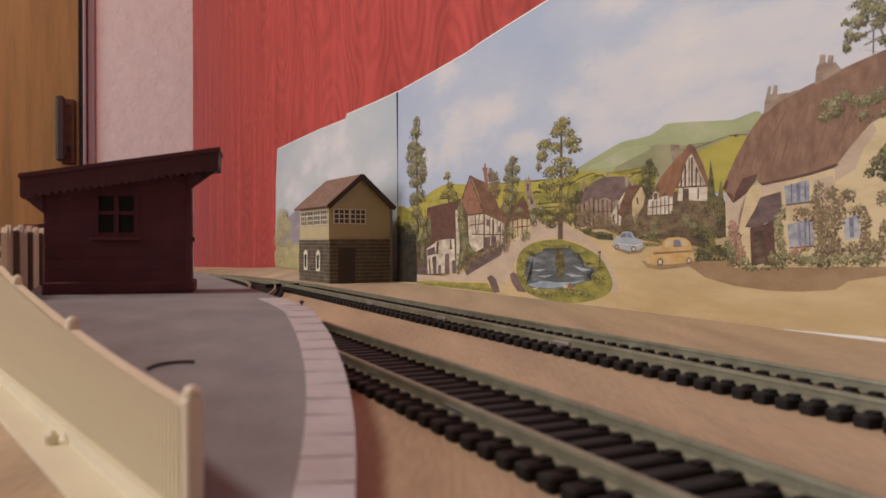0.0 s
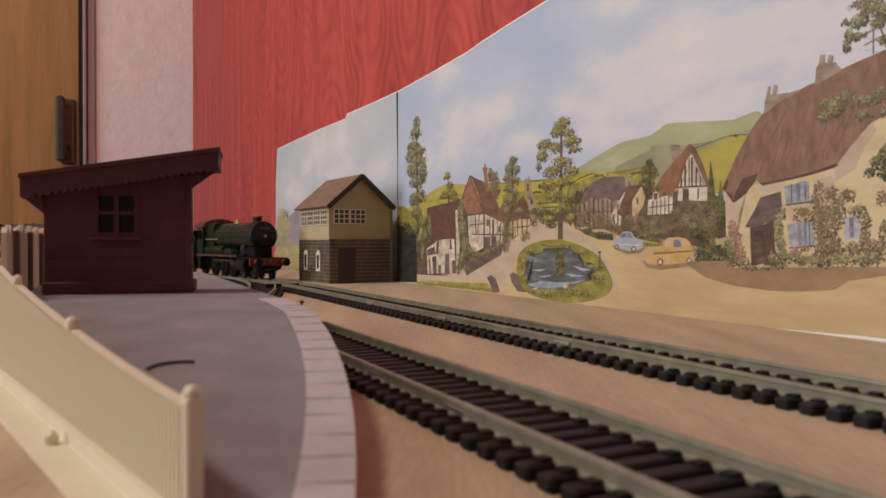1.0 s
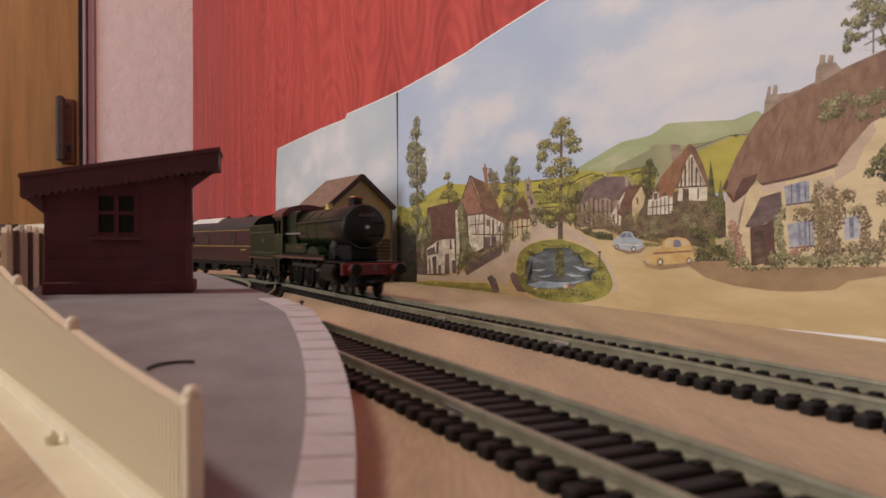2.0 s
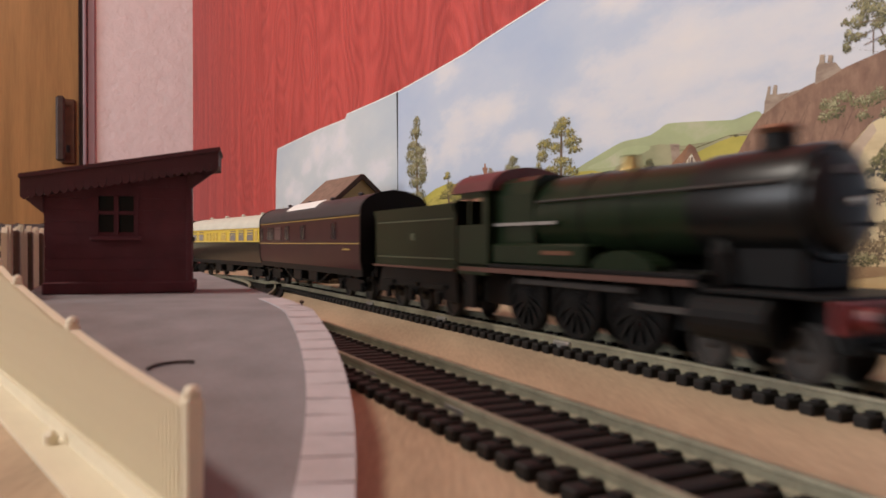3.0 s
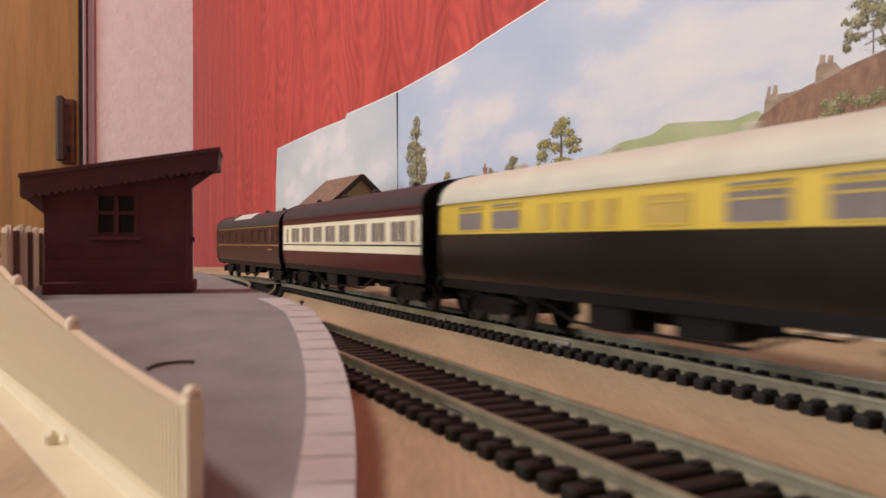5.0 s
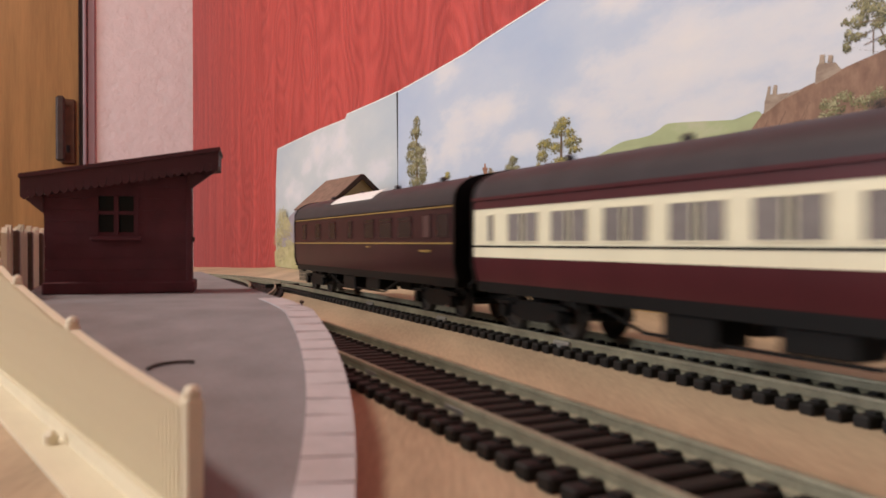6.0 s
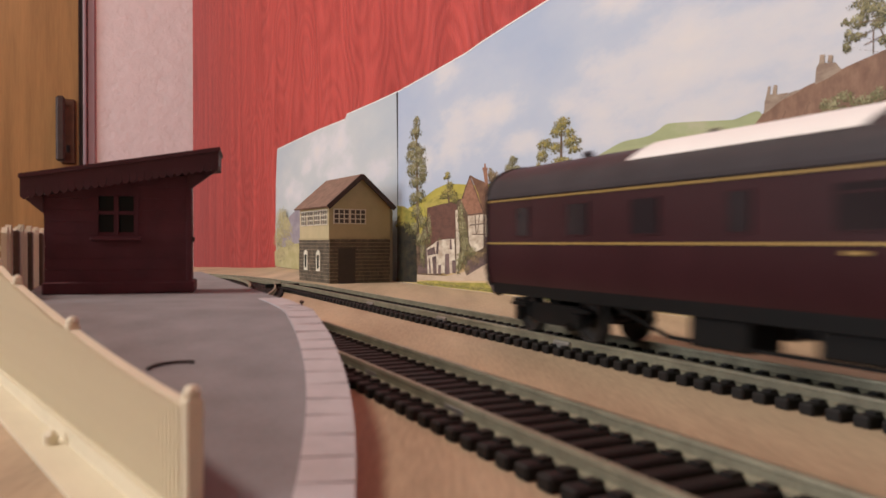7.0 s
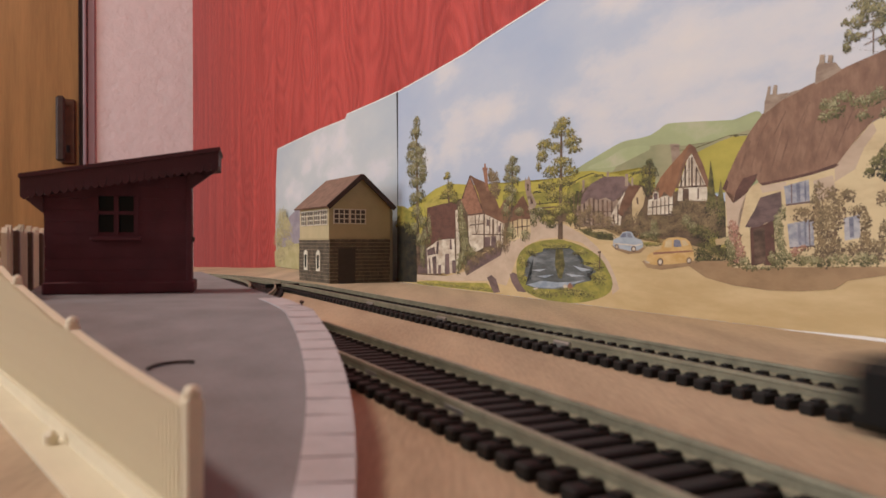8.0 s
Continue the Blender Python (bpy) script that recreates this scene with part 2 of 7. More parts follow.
P_LEAF = print_mat("printed_leaves", (0.20, 0.175, 0.045), (0.52, 0.44, 0.14), (0.36, 0.30, 0.08), scale=420)
P_CROWN = print_mat("printed_crown", (0.055, 0.052, 0.018), (0.23, 0.20, 0.07), (0.12, 0.11, 0.035), scale=380)
P_LEAF_DULL = print_mat("printed_dull_leaves", (0.17, 0.155, 0.07), (0.44, 0.40, 0.22), (0.29, 0.265, 0.14), scale=420)
P_TRUNK = print_mat("printed_trunk", (0.08, 0.05, 0.03), (0.20, 0.13, 0.08), scale=300)
P_ROOF = print_mat("printed_brown_roof", (0.13, 0.062, 0.035), (0.23, 0.12, 0.07), scale=150)
P_ROOF_DARK = print_mat("printed_dark_roof", (0.085, 0.038, 0.028), (0.15, 0.07, 0.05), scale=200)
P_ROOF_MAUVE = print_mat("printed_mauve_roof", (0.10, 0.065, 0.06), (0.20, 0.13, 0.12), scale=200)
P_THATCH = print_mat("printed_thatch", (0.185, 0.098, 0.062), (0.30, 0.172, 0.11), (0.235, 0.128, 0.08), scale=110, streak=(1.6, 1, 0.8))
P_CREAM = print_mat("printed_cream_wall", (0.46, 0.34, 0.18), (0.66, 0.53, 0.31), (0.57, 0.44, 0.25), scale=90)
P_WHITE = print_mat("printed_white_wall", (0.42, 0.33, 0.24), (0.74, 0.67, 0.54), (0.62, 0.54, 0.42), scale=170)
P_BRICK = print_mat("printed_brick", (0.22, 0.10, 0.06), (0.36, 0.18, 0.11), scale=300)
P_TIMBER = print_mat("printed_timber", (0.06, 0.034, 0.022), (0.17, 0.105, 0.07), scale=300)
P_GLASS = print_mat("printed_window", (0.24, 0.25, 0.30), (0.46, 0.45, 0.46), scale=400)
P_WATER = print_mat("printed_pond_water", (0.06, 0.065, 0.06), (0.22, 0.235, 0.24), (0.10, 0.11, 0.11), scale=90, contrast=(0.38, 0.72), streak=(0.35, 1, 1.6))
P_BLUE = print_mat("printed_blue_car", (0.22, 0.27, 0.33), (0.40, 0.44, 0.48), scale=200)
P_ORANGE = print_mat("printed_orange_car", (0.54, 0.33, 0.11), (0.66, 0.46, 0.21), scale=200)
P_SHADE = print_mat("printed_ground_brown", (0.26, 0.165, 0.085), (0.36, 0.235, 0.125), scale=110)
P_STONE = print_mat("printed_stone_chimney", (0.26, 0.18, 0.13), (0.40, 0.31, 0.23), scale=250)
P_MAUVE = print_mat("printed_mauve_hill", (0.25, 0.22, 0.26), (0.36, 0.33, 0.36), scale=60)
P_OLIVE = print_mat("printed_olive_crown", (0.10, 0.092, 0.025), (0.30, 0.26, 0.075), scale=380)
P_MEADOW = print_mat("printed_pale_meadow", (0.40, 0.36, 0.17), (0.52, 0.47, 0.26), scale=70)
P_PALE_DARK = print_mat("printed_pale_tree_shade", (0.27, 0.235, 0.13), (0.36, 0.31, 0.17), scale=200)
P_PALE_MID = print_mat("printed_pale_tree", (0.34, 0.30, 0.16), (0.44, 0.385, 0.21), scale=200)
P_DULL_MID = print_mat("printed_olive_leaves", (0.085, 0.078, 0.032), (0.22, 0.20, 0.085), scale=380)
P_BROWN_DARK = print_mat("printed_brown_undergrowth", (0.075, 0.048, 0.03), (0.16, 0.105, 0.06), scale=300)
P_BROWN_MID = print_mat("printed_brown_shrub", (0.12, 0.085, 0.045), (0.24, 0.17, 0.085), scale=300)
P_BROWN_LEAF = print_mat("printed_russet_leaves", (0.165, 0.12, 0.06), (0.30, 0.215, 0.11), scale=300)
P_ROSE = print_mat("printed_rose_flowers", (0.36, 0.17, 0.12), (0.52, 0.30, 0.22), scale=300)
P_RUST = print_mat("printed_rust_roof", (0.17, 0.075, 0.035), (0.29, 0.14, 0.07), scale=130, streak=(1.4, 1, 0.7))
P_THATCH_LAY = print_mat("printed_thatch_streak", (0.155, 0.082, 0.052), (0.235, 0.13, 0.083), scale=200, streak=(1.6, 1, 0.8))
P_GLASS_DARK = print_mat("printed_window_shade", (0.13, 0.14, 0.19), (0.26, 0.26, 0.31), scale=300)
MAROON_PALE = mat("pale_lit_window", (0.085, 0.042, 0.044), 0.3, vary=0.1, scale=100)
YELLOW_DULL = mat("dull_ochre_pane", (0.50, 0.36, 0.10), 0.25, vary=0.1, scale=100)
TAN_EDGE = mat("reddish_tan_edge", (0.075, 0.032, 0.022), 0.5, vary=0.1, scale=100)
ROOF_MAROON = mat("red_brown_cab_roof", (0.10, 0.022, 0.024), 0.45, vary=0.15, scale=100)
SMOKEBOX = mat("satin_smokebox_black", (0.006, 0.0062, 0.0058), 0.33, vary=0.2, scale=80, spec=0.3)


# ---------- building helpers ----------
def part(name, bm, material, parent=None, label=""):
    me = bpy.data.meshes.new(name)
    bm.to_mesh(me)
    bm.free()
    me.materials.append(material)
    ob = new(name, me)
    if parent:
        ob.parent = parent
    if label:
        ob["label"] = label
    return ob


def empty(name, m=None):
    ob = new(name)
    ob.empty_display_size = 0.01
    if m:
        ob.matrix_basis = m
    return ob


def box(x0, x1, y0, y1, z0, z1, bm=None, bev=0.0):
    bm = bm or bmesh.new()
    vs = [bm.verts.new((x, y, z)) for z in (z0, z1) for y in (y0, y1) for x in (x0, x1)]
    fs = [bm.faces.new([vs[i] for i in q]) for q in ((0, 2, 3, 1), (4, 5, 7, 6), (0, 1, 5, 4), (2, 6, 7, 3), (0, 4, 6, 2), (1, 3, 7, 5))]
    if bev:
        es = list({e for f in fs for e in f.edges})
        bmesh.ops.bevel(bm, geom=es, offset=bev, segments=1, affect="EDGES")
    return bm


def prism(poly, z0, z1, bm=None, m=None):
    """A polygon in x, y pushed up from z0 to z1, then turned by m."""
    bm = bm or bmesh.new()
    m = m or Matrix()
    lo = [bm.verts.new(m @ Vector((x, y, z0))) for x, y in poly]
    hi = [bm.verts.new(m @ Vector((x, y, z1))) for x, y in poly]
    bm.faces.new(lo[::-1])
    bm.faces.new(hi)
    for i in range(len(poly)):
        j = (i + 1) % len(poly)
        bm.faces.new((lo[i], lo[j], hi[j], hi[i]))
    bmesh.ops.recalc_face_normals(bm, faces=bm.faces)
    return bm


def sweep(points, profile, bm=None):
    """A profile of (sideways, up) drawn along points with a flat course."""
    bm = bm or bmesh.new()
    rings = []
    for i, p in enumerate(points):
        a, b = Vector(points[max(i - 1, 0)]), Vector(points[min(i + 1, len(points) - 1)])
        d = (b - a).normalized()
        side = Vector((d.y, -d.x, 0)).normalized()
        rings.append([bm.verts.new(Vector(p) + side * s + Vector((0, 0, u))) for s, u in profile])
    k = len(profile)
    for r, q in zip(rings, rings[1:]):
        for i in range(k):
            bm.faces.new((r[i], r[(i + 1) % k], q[(i + 1) % k], q[i]))
    bm.faces.new(rings[0][::-1])
    bm.faces.new(rings[-1])
    bmesh.ops.recalc_face_normals(bm, faces=bm.faces)
    return bm


# ---------- room ----------
U = Vector((0.4305, -0.9026, 0))       # along the long wall, towards the camera
W = Vector((0.9026, 0.4305, 0))        # from the layout into the long wall
CORNER = Vector((-0.638, 1.949, 0))
FLOOR_Z, CEIL_Z = -0.72, 1.70


def wall_frame(origin, along, out):
    m = Matrix((along.to_4d(), out.to_4d(), (0, 0, 1, 0), (0, 0, 0, 1))).transposed()
    m.col[3] = (*origin, 1)
    return m


def structure(name, bm, material, m, label, category):
    ob = part(name, bm, material)
    ob.matrix_basis = m
    return tagged(ob, label, category, kind="structure")


NORTH = wall_frame(CORNER, -W, -U)
structure("wall_east", box(-0.1, 4.2, 0, 0.1, FLOOR_Z, CEIL_Z), RED, wall_frame(CORNER, U, W), "red wood-grain papered long wall behind the layout", "wall")
structure("wall_north", box(0, 0.226, 0, 0.1, FLOOR_Z, CEIL_Z), WHITE_WALL, NORTH, "white embossed wallpaper on the end wall beside the door", "wall")
structure("wall_north_far", box(1.10, 3.2, 0, 0.1, FLOOR_Z, CEIL_Z), PLASTER, NORTH, "plain plaster wall beyond the door", "wall")
structure("wall_north_top", box(0.226, 1.10, 0, 0.1, 1.32, CEIL_Z), PLASTER, NORTH, "plain plaster wall over the door", "wall")
structure("wall_west", box(0, 4.2, 0, 0.1, FLOOR_Z, CEIL_Z), PLASTER, wall_frame(CORNER - W * 3.2, U, -W), "plain plaster side wall of the room", "wall")
structure("wall_south", box(0, 3.2, 0, 0.1, FLOOR_Z, CEIL_Z), PLASTER, wall_frame(CORNER + U * 4.2, -W, U), "plain plaster wall at the end of the room", "wall")
structure("floor", box(-0.1, 4.3, -3.3, 0.1, FLOOR_Z - 0.1, FLOOR_Z), CARPET, wall_frame(CORNER, U, W), "brown carpeted floor of the room", "floor")
structure("ceiling", box(-0.1, 4.3, -3.3, 0.1, CEIL_Z, CEIL_Z + 0.1), PLASTER, wall_frame(CORNER, U, W), "plain white ceiling of the room", "ceiling")

door = empty("door_1", NORTH)
tagged(door, "varnished brown wooden room door with dark handle", "door", kind="structure")
part("door_frame", box(0.226, 0.2455, -0.008, 0.1, FLOOR_Z, 1.32, bev=0.003), PINK_PAINT, door, "mauve painted door frame")
part("door_stop", box(0.246, 0.2535, -0.018, 0.1, FLOOR_Z, 1.31, bev=0.002), PINK_PAINT, door)
# dark strip set in for the shade of the gap beside the leaf
part("door_gap_shade", box(0.254, 0.262, 0.02, 0.08, FLOOR_Z, 1.31), DARK, door, "dark strip filling the shaded gap beside the door leaf")
part("leaf", box(0.2625, 1.09, 0.008, 0.045, FLOOR_Z, 1.31, bev=0.002), DOOR_WOOD, door)
handle = part("handle", box(0.270, 0.302, -0.002, 0.0075, 0.223, 0.378, bev=0.003), PLATE, door, "worn dark metal handle plate")
part("grip", box(0.292, 0.312, -0.034, -0.018, 0.226, 0.380, bev=0.005), DARK, handle)
for z in (0.236, 0.358):
    part("stem", box(0.296, 0.308, -0.018, -0.002, z, z + 0.012, bev=0.002), DARK, handle)
part("keyhole", box(0.282, 0.290, -0.0045, -0.002, 0.250, 0.268, bev=0.001), BLACK, handle)

# ---------- baseboard ----------
def sag(x, y):
    """How far the board's far corner has sunk, under the curve of the main line."""
    w = max(0.0, -0.249 * (y - 0.55) - 0.9685 * (x + 0.1))
    k = min(1.0, max(0.0, (y - 0.46) / 0.14))
    return 0.0034 * (1 - math.exp(-w / 0.03)) * k * k * (3 - 2 * k)


def board_mesh(nx=44, ny=40):
    """The plywood sheet, finely divided so that its top can follow the sag."""
    bm = bmesh.new()
    top, low = [], []
    for j in range(ny + 1):
        rt, rl = [], []
        for i in range(nx + 1):
            k = j / ny
            x0, x1 = -1.6, 0.60 - 0.794 * k
            x = x0 + (x1 - x0) * (1 - (1 - i / nx) ** 1.6)
            far = 1.083 + 0.107 * min(1.0, max(0.0, (-0.238 - x) / 0.12))
            y = -0.5 + (far + 0.5) * k
            z = -sag(x, y)
            rt.append(bm.verts.new((x, y, z)))
            rl.append(bm.verts.new((x, y, z - 0.018)))
        top.append(rt)
        low.append(rl)
    for j in range(ny):
        for i in range(nx):
            bm.faces.new((top[j][i], top[j][i + 1], top[j + 1][i + 1], top[j + 1][i]))
            bm.faces.new((low[j][i], low[j + 1][i], low[j + 1][i + 1], low[j][i + 1]))
    for j in range(ny):
        bm.faces.new((top[j][0], top[j + 1][0], low[j + 1][0], low[j][0]))
        bm.faces.new((top[j][nx], low[j][nx], low[j + 1][nx], top[j + 1][nx]))
    for i in range(nx):
        bm.faces.new((top[0][i], low[0][i], low[0][i + 1], top[0][i + 1]))
        bm.faces.new((top[ny][i], top[ny][i + 1], low[ny][i + 1], low[ny][i]))
    return bm


board = part("baseboard", board_mesh(), PLYWOOD)
tagged(board, "bare pinkish plywood baseboard of the model railway", "baseboard")
table = tagged(empty("table"), "plain wooden table under the baseboard", "table")
part("tabletop", prism([(-1.55, -0.45), (0.45, -0.45), (-0.19, 0.9), (-1.55, 0.9)], -0.047, -0.0222), DOOR_WOOD, table)
for x, y in ((-1.5, -0.4), (0.1, -0.4), (-1.5, 0.85), (-0.2, 0.85)):
    part("leg", box(x - 0.03, x + 0.03, y - 0.03, y + 0.03, FLOOR_Z, -0.047), DOOR_WOOD, table)

# ---------- tracks ----------
TH = radians(25.6)
DIR = Vector((math.sin(TH), -math.cos(TH), 0))
SIDE = Vector((-math.cos(TH), -math.sin(TH), 0))   # towards the platform
MAIN0, BEND, RADIUS = Vector((0.0848, 0.1598, 0)), -0.56, 0.5
NEAR0 = Vector((0.0112, 0.1474, 0))


def main_line(s):
    """Place and heading on the main line, s metres in the train's direction."""
    if s >= BEND:
        p = MAIN0 + DIR * s
        p.z = -sag(p.x, p.y)
        return p, DIR.copy()
    a = (BEND - s) / RADIUS
    r = Matrix.Rotation(a, 3, "Z") @ (-SIDE)
    p = MAIN0 + DIR * BEND + SIDE * RADIUS + r * RADIUS
    p.z = -sag(p.x, p.y)
    return p, Vector((r.y, -r.x, 0))


def near_line(s):
    return NEAR0 + DIR * s, DIR.copy()


def crossover(s):
    """From the main line at s = 0 to the platform line at s = 1."""
    a, b, c = main_line(-0.64)[0], main_line(-0.48)[0], near_line(-0.27)[0]
    p = a * (1 - s) ** 2 + b * (2 * s * (1 - s)) + c * s * s
    d = (b - a) * (1 - s) + (c - b) * s
    return p, d.normalized()


RAIL_PROFILE = [(-0.0012, 0.0017), (0.0012, 0.0017), (0.0012, 0.0023), (0.0005, 0.0027), (0.0005, 0.0040), (0.0007, 0.0043), (0.0006, 0.0050),
                (-0.0006, 0.0050), (-0.0007, 0.0043), (-0.0005, 0.0040), (-0.0005, 0.0027), (-0.0012, 0.0023)]


def sleeper_mesh(half):
    bm = box(-half, half, -0.0018, 0.0018, 0.0, 0.0024, bev=0.0004)
    for x in (-0.0088, 0.0088):
        for s in (-1, 1):
            box(x + s * 0.0020 - 0.0010, x + s * 0.0020 + 0.0010, -0.0011, 0.0011, 0.0016, 0.0029, bm)
    me = bpy.data.meshes.new("sleeper")
    bm.to_mesh(me)
    bm.free()
    me.materials.append(SLEEPER)
    return me


SLEEPER_MESH = sleeper_mesh(0.0145)


def turned(p, d):
    return Matrix.Translation(p) @ Matrix.Rotation(math.atan2(d.y, d.x) - math.pi / 2, 4, "Z")


def lay_track(course, s0, s1, pitch, label, webs=True, length=1.0, wide=1.0):
    """Two rails, their sleepers and the webs between them along course(s)."""
    t = tagged(empty("railway_track"), label, "railway track", group="tracks on the baseboard")
    n = max(12, int((s1 - s0) * length / 0.02))
    for off in (-0.0088 * wide, 0.0088 * wide):
        pts = []
        for i in range(n + 1):
            p, d = course(s0 + (s1 - s0) * i / n)
            pts.append(p + Vector((d.y, -d.x, 0)) * off)
        part("rail", sweep(pts, RAIL_PROFILE), RAIL, t, "dull nickel rail")
        if webs:
            part("web", sweep(pts, [(-0.0008, 0.0), (0.0008, 0.0), (0.0008, 0.0013), (-0.0008, 0.0013)]), SLEEPER, t)
    s = s0 + pitch / 2
    rnd = random.Random(3)
    while s < s1:
        p, d = course(s)
        o = new("sleeper", SLEEPER_MESH)
        o.parent = t
        o.matrix_basis = turned(p, d) @ Matrix.Rotation(rnd.uniform(-0.02, 0.02), 4, "Z") @ Matrix.Scale(wide, 4, (1, 0, 0))
        s += pitch
    return t


main_track = lay_track(main_line, -1.5, 0.36, 0.0059, "main line track with black sleepers and dull metal rails")
near_track = lay_track(near_line, -0.265, 0.30, 0.0059, "platform line track with black sleepers and dull metal rails", wide=1.10)
turnout = lay_track(crossover, 0.0, 1.0, 0.024, "turnout leading from the main line to the platform line", length=0.36)


def fishplate(course, s, off, parent):
    p, d = course(s)
    bm = box(-0.0013, 0.0013, -0.0042, 0.0042, 0.0016, 0.0040, bev=0.0004)
    o = part("fishplate", bm, STEEL, parent, "bright metal rail joiner")
    o.matrix_basis = turned(p + Vector((d.y, -d.x, 0)) * off, d)


for s in (-0.262, -0.177, -0.090):
    fishplate(main_line, s, 0.0094, main_track)
for s in (-0.045, 0.0):
    fishplate(near_line, s, 0.0090, near_track)
# the turnout's tie bar, frog and blades
p, d = main_line(-0.455)
for nm, y0, y1, x0, x1, mt_ in (("tie_bar", -0.0015, 0.0015, -0.004, 0.021, SLEEPER), ("frog", -0.05, -0.02, 0.004, 0.0065, RAIL), ("blade", 0.0, 0.05, 0.0062, 0.0072, RAIL)):
    o = part(nm, box(x0, x1, y0, y1, 0.0020, 0.0047), mt_, turnout)
    o.matrix_basis = turned(p, d)
pin = tagged(part("track_pin", box(-0.0006, 0.0006, -0.0006, 0.0006, 0.0, 0.0045, bev=0.0002), DARK), "small dark nail standing in the baseboard", "nail")
bmesh_pin = bmesh.new()
bmesh.ops.create_cone(bmesh_pin, cap_ends=True, segments=10, radius1=0.0013, radius2=0.0011, depth=0.0008, matrix=Matrix.Translation((0, 0, 0.0047)))
part("head", bmesh_pin, DARK, pin)
pin.matrix_basis = pose(-0.0728, 0.390, 0.0, 14, 10, 0)

# ---------- platform ----------
PZ, RAMP_Y, RAMP = 0.017, 0.195, 0.115


def edge_x(y):
    if y > 0.235:
        return -0.0486 - 0.4325 * (y - 0.235)
    return -(0.01133 - 0.1155 * y + 1.166 * y * y)


def back_x(y):
    """The platform's back edge, just behind its fence."""
    return back_line(y) + 0.0024


def back_line(y):
    if y < 0.088:
        return -0.030
    if y < 0.191:
        return -0.030 - 0.786 * (y - 0.088)
    return -0.111 - 0.64 * (y - 0.191)


def top_z(y):
    return PZ - RAMP * max(0.0, RAMP_Y - y)


SLAB_W = 0.0072


def edge_normal(y):
    slope = -0.4325 if y > 0.235 else 0.1155 - 2.332 * y
    n = Vector((1, -slope, 0)).normalized()
    return n


platform = tagged(empty("platform"), "curved grey station platform with ramp and pale edging", "platform")
bm = bmesh.new()
ys = [0.05 + 0.41 * i / 60 for i in range(61)]
rings = []
for y in ys:
    n = edge_normal(y)
    e = Vector((edge_x(y), y, 0)) - n * (SLAB_W if y < 0.241 else 0.0) * 1.0
    z = top_z(y)
    b = Vector((back_x(y), y, 0))
    rings.append([bm.verts.new((b.x, b.y, 0)), bm.verts.new((b.x, b.y, z)), bm.verts.new(((b.x + e.x) / 2, (b.y + e.y) / 2, z)), bm.verts.new((e.x, e.y, z)), bm.verts.new((e.x, e.y, 0))])
for r, q in zip(rings, rings[1:]):
    for i in range(4):
        bm.faces.new((r[i], r[i + 1], q[i + 1], q[i]))
bm.faces.new(rings[0])
bm.faces.new(rings[-1][::-1])
bmesh.ops.recalc_face_normals(bm, faces=bm.faces)
part("surface", bm, PLATFORM, platform)
bm = bmesh.new()
rings = []
for y in ys:
    if y > 0.241:
        break
    n = edge_normal(y)
    o_, i_ = Vector((edge_x(y), y, 0)) - n * 0.0006, Vector((edge_x(y), y, 0)) - n * (SLAB_W - 0.0002)
    z = top_z(y) - 0.0007
    rings.append([bm.verts.new((i_.x, i_.y, 0)), bm.verts.new((i_.x, i_.y, z)), bm.verts.new((o_.x, o_.y, z)), bm.verts.new((o_.x, o_.y, 0))])
for r, q in zip(rings, rings[1:]):
    for i in range(3):
        bm.faces.new((r[i], r[i + 1], q[i + 1], q[i]))
bm.faces.new(rings[0])
bm.faces.new(rings[-1][::-1])
bmesh.ops.recalc_face_normals(bm, faces=bm.faces)
part("edge_wall", bm, SLAB_SIDE, platform, "reddish brown platform side")
y, rnd = 0.052, random.Random(5)
while y < 0.236:
    step = 0.0081
    n = edge_normal(y)
    y2 = y + step * n.x
    bm = bmesh.new()
    cs = []
    for yy in (y + 0.00022, y2 - 0.00022):
        n = edge_normal(yy)
        for off in (0.0, SLAB_W):
            q = Vector((edge_x(yy), yy, 0)) - n * off
            cs.append(Vector((q.x, q.y, top_z(yy) + 0.0003 + rnd.uniform(-0.0001, 0.0001))))
    cs = [cs[0], cs[1], cs[3], cs[2]]
    lo = [bm.verts.new(c - Vector((0, 0, 0.0011))) for c in cs]
    hi = [bm.verts.new(c) for c in cs]
    bm.faces.new(hi)
    bm.faces.new(lo[::-1])
    for i in range(4):
        j = (i + 1) % 4
        bm.faces.new((lo[i], lo[j], hi[j], hi[i]))
    bmesh.ops.recalc_face_normals(bm, faces=bm.faces)
    part("slab", bm, SLAB, platform)
    y = y2
# a stray dark hair lying on the platform
pts = []
for i in range(13):
    a = radians(185 - 110 * i / 12)
    y = 0.1412 + 0.0046 * math.sin(a)
    pts.append((-0.0490 + 0.0056 * math.cos(a), y, top_z(y) + 0.0002))
hair = part("stray_thread", sweep(pts, [(-0.0003, 0), (0.0003, 0), (0.0002, 0.0005), (-0.0002, 0.0005)]), DARK)
tagged(hair, "short curved dark thread lying on the platform", "thread")

# ---------- fence along the back of the platform ----------
fence = tagged(empty("picket_fence"), "cream plastic picket fence sloping down the platform ramp", "fence", group="platform fences")


def fence_at(k):
    """k from 0 at the foot of the ramp to 1 at its head."""
    y = 0.0885 + (0.215 - 0.0885) * k
    k = min(1.0, max(0.0, k))
    hollow = 0.0006 + 0.0018 * math.sin(math.pi * k ** 0.7)
    return Vector((back_x(y) - 0.0012, y, 0)), top_z(y) - hollow


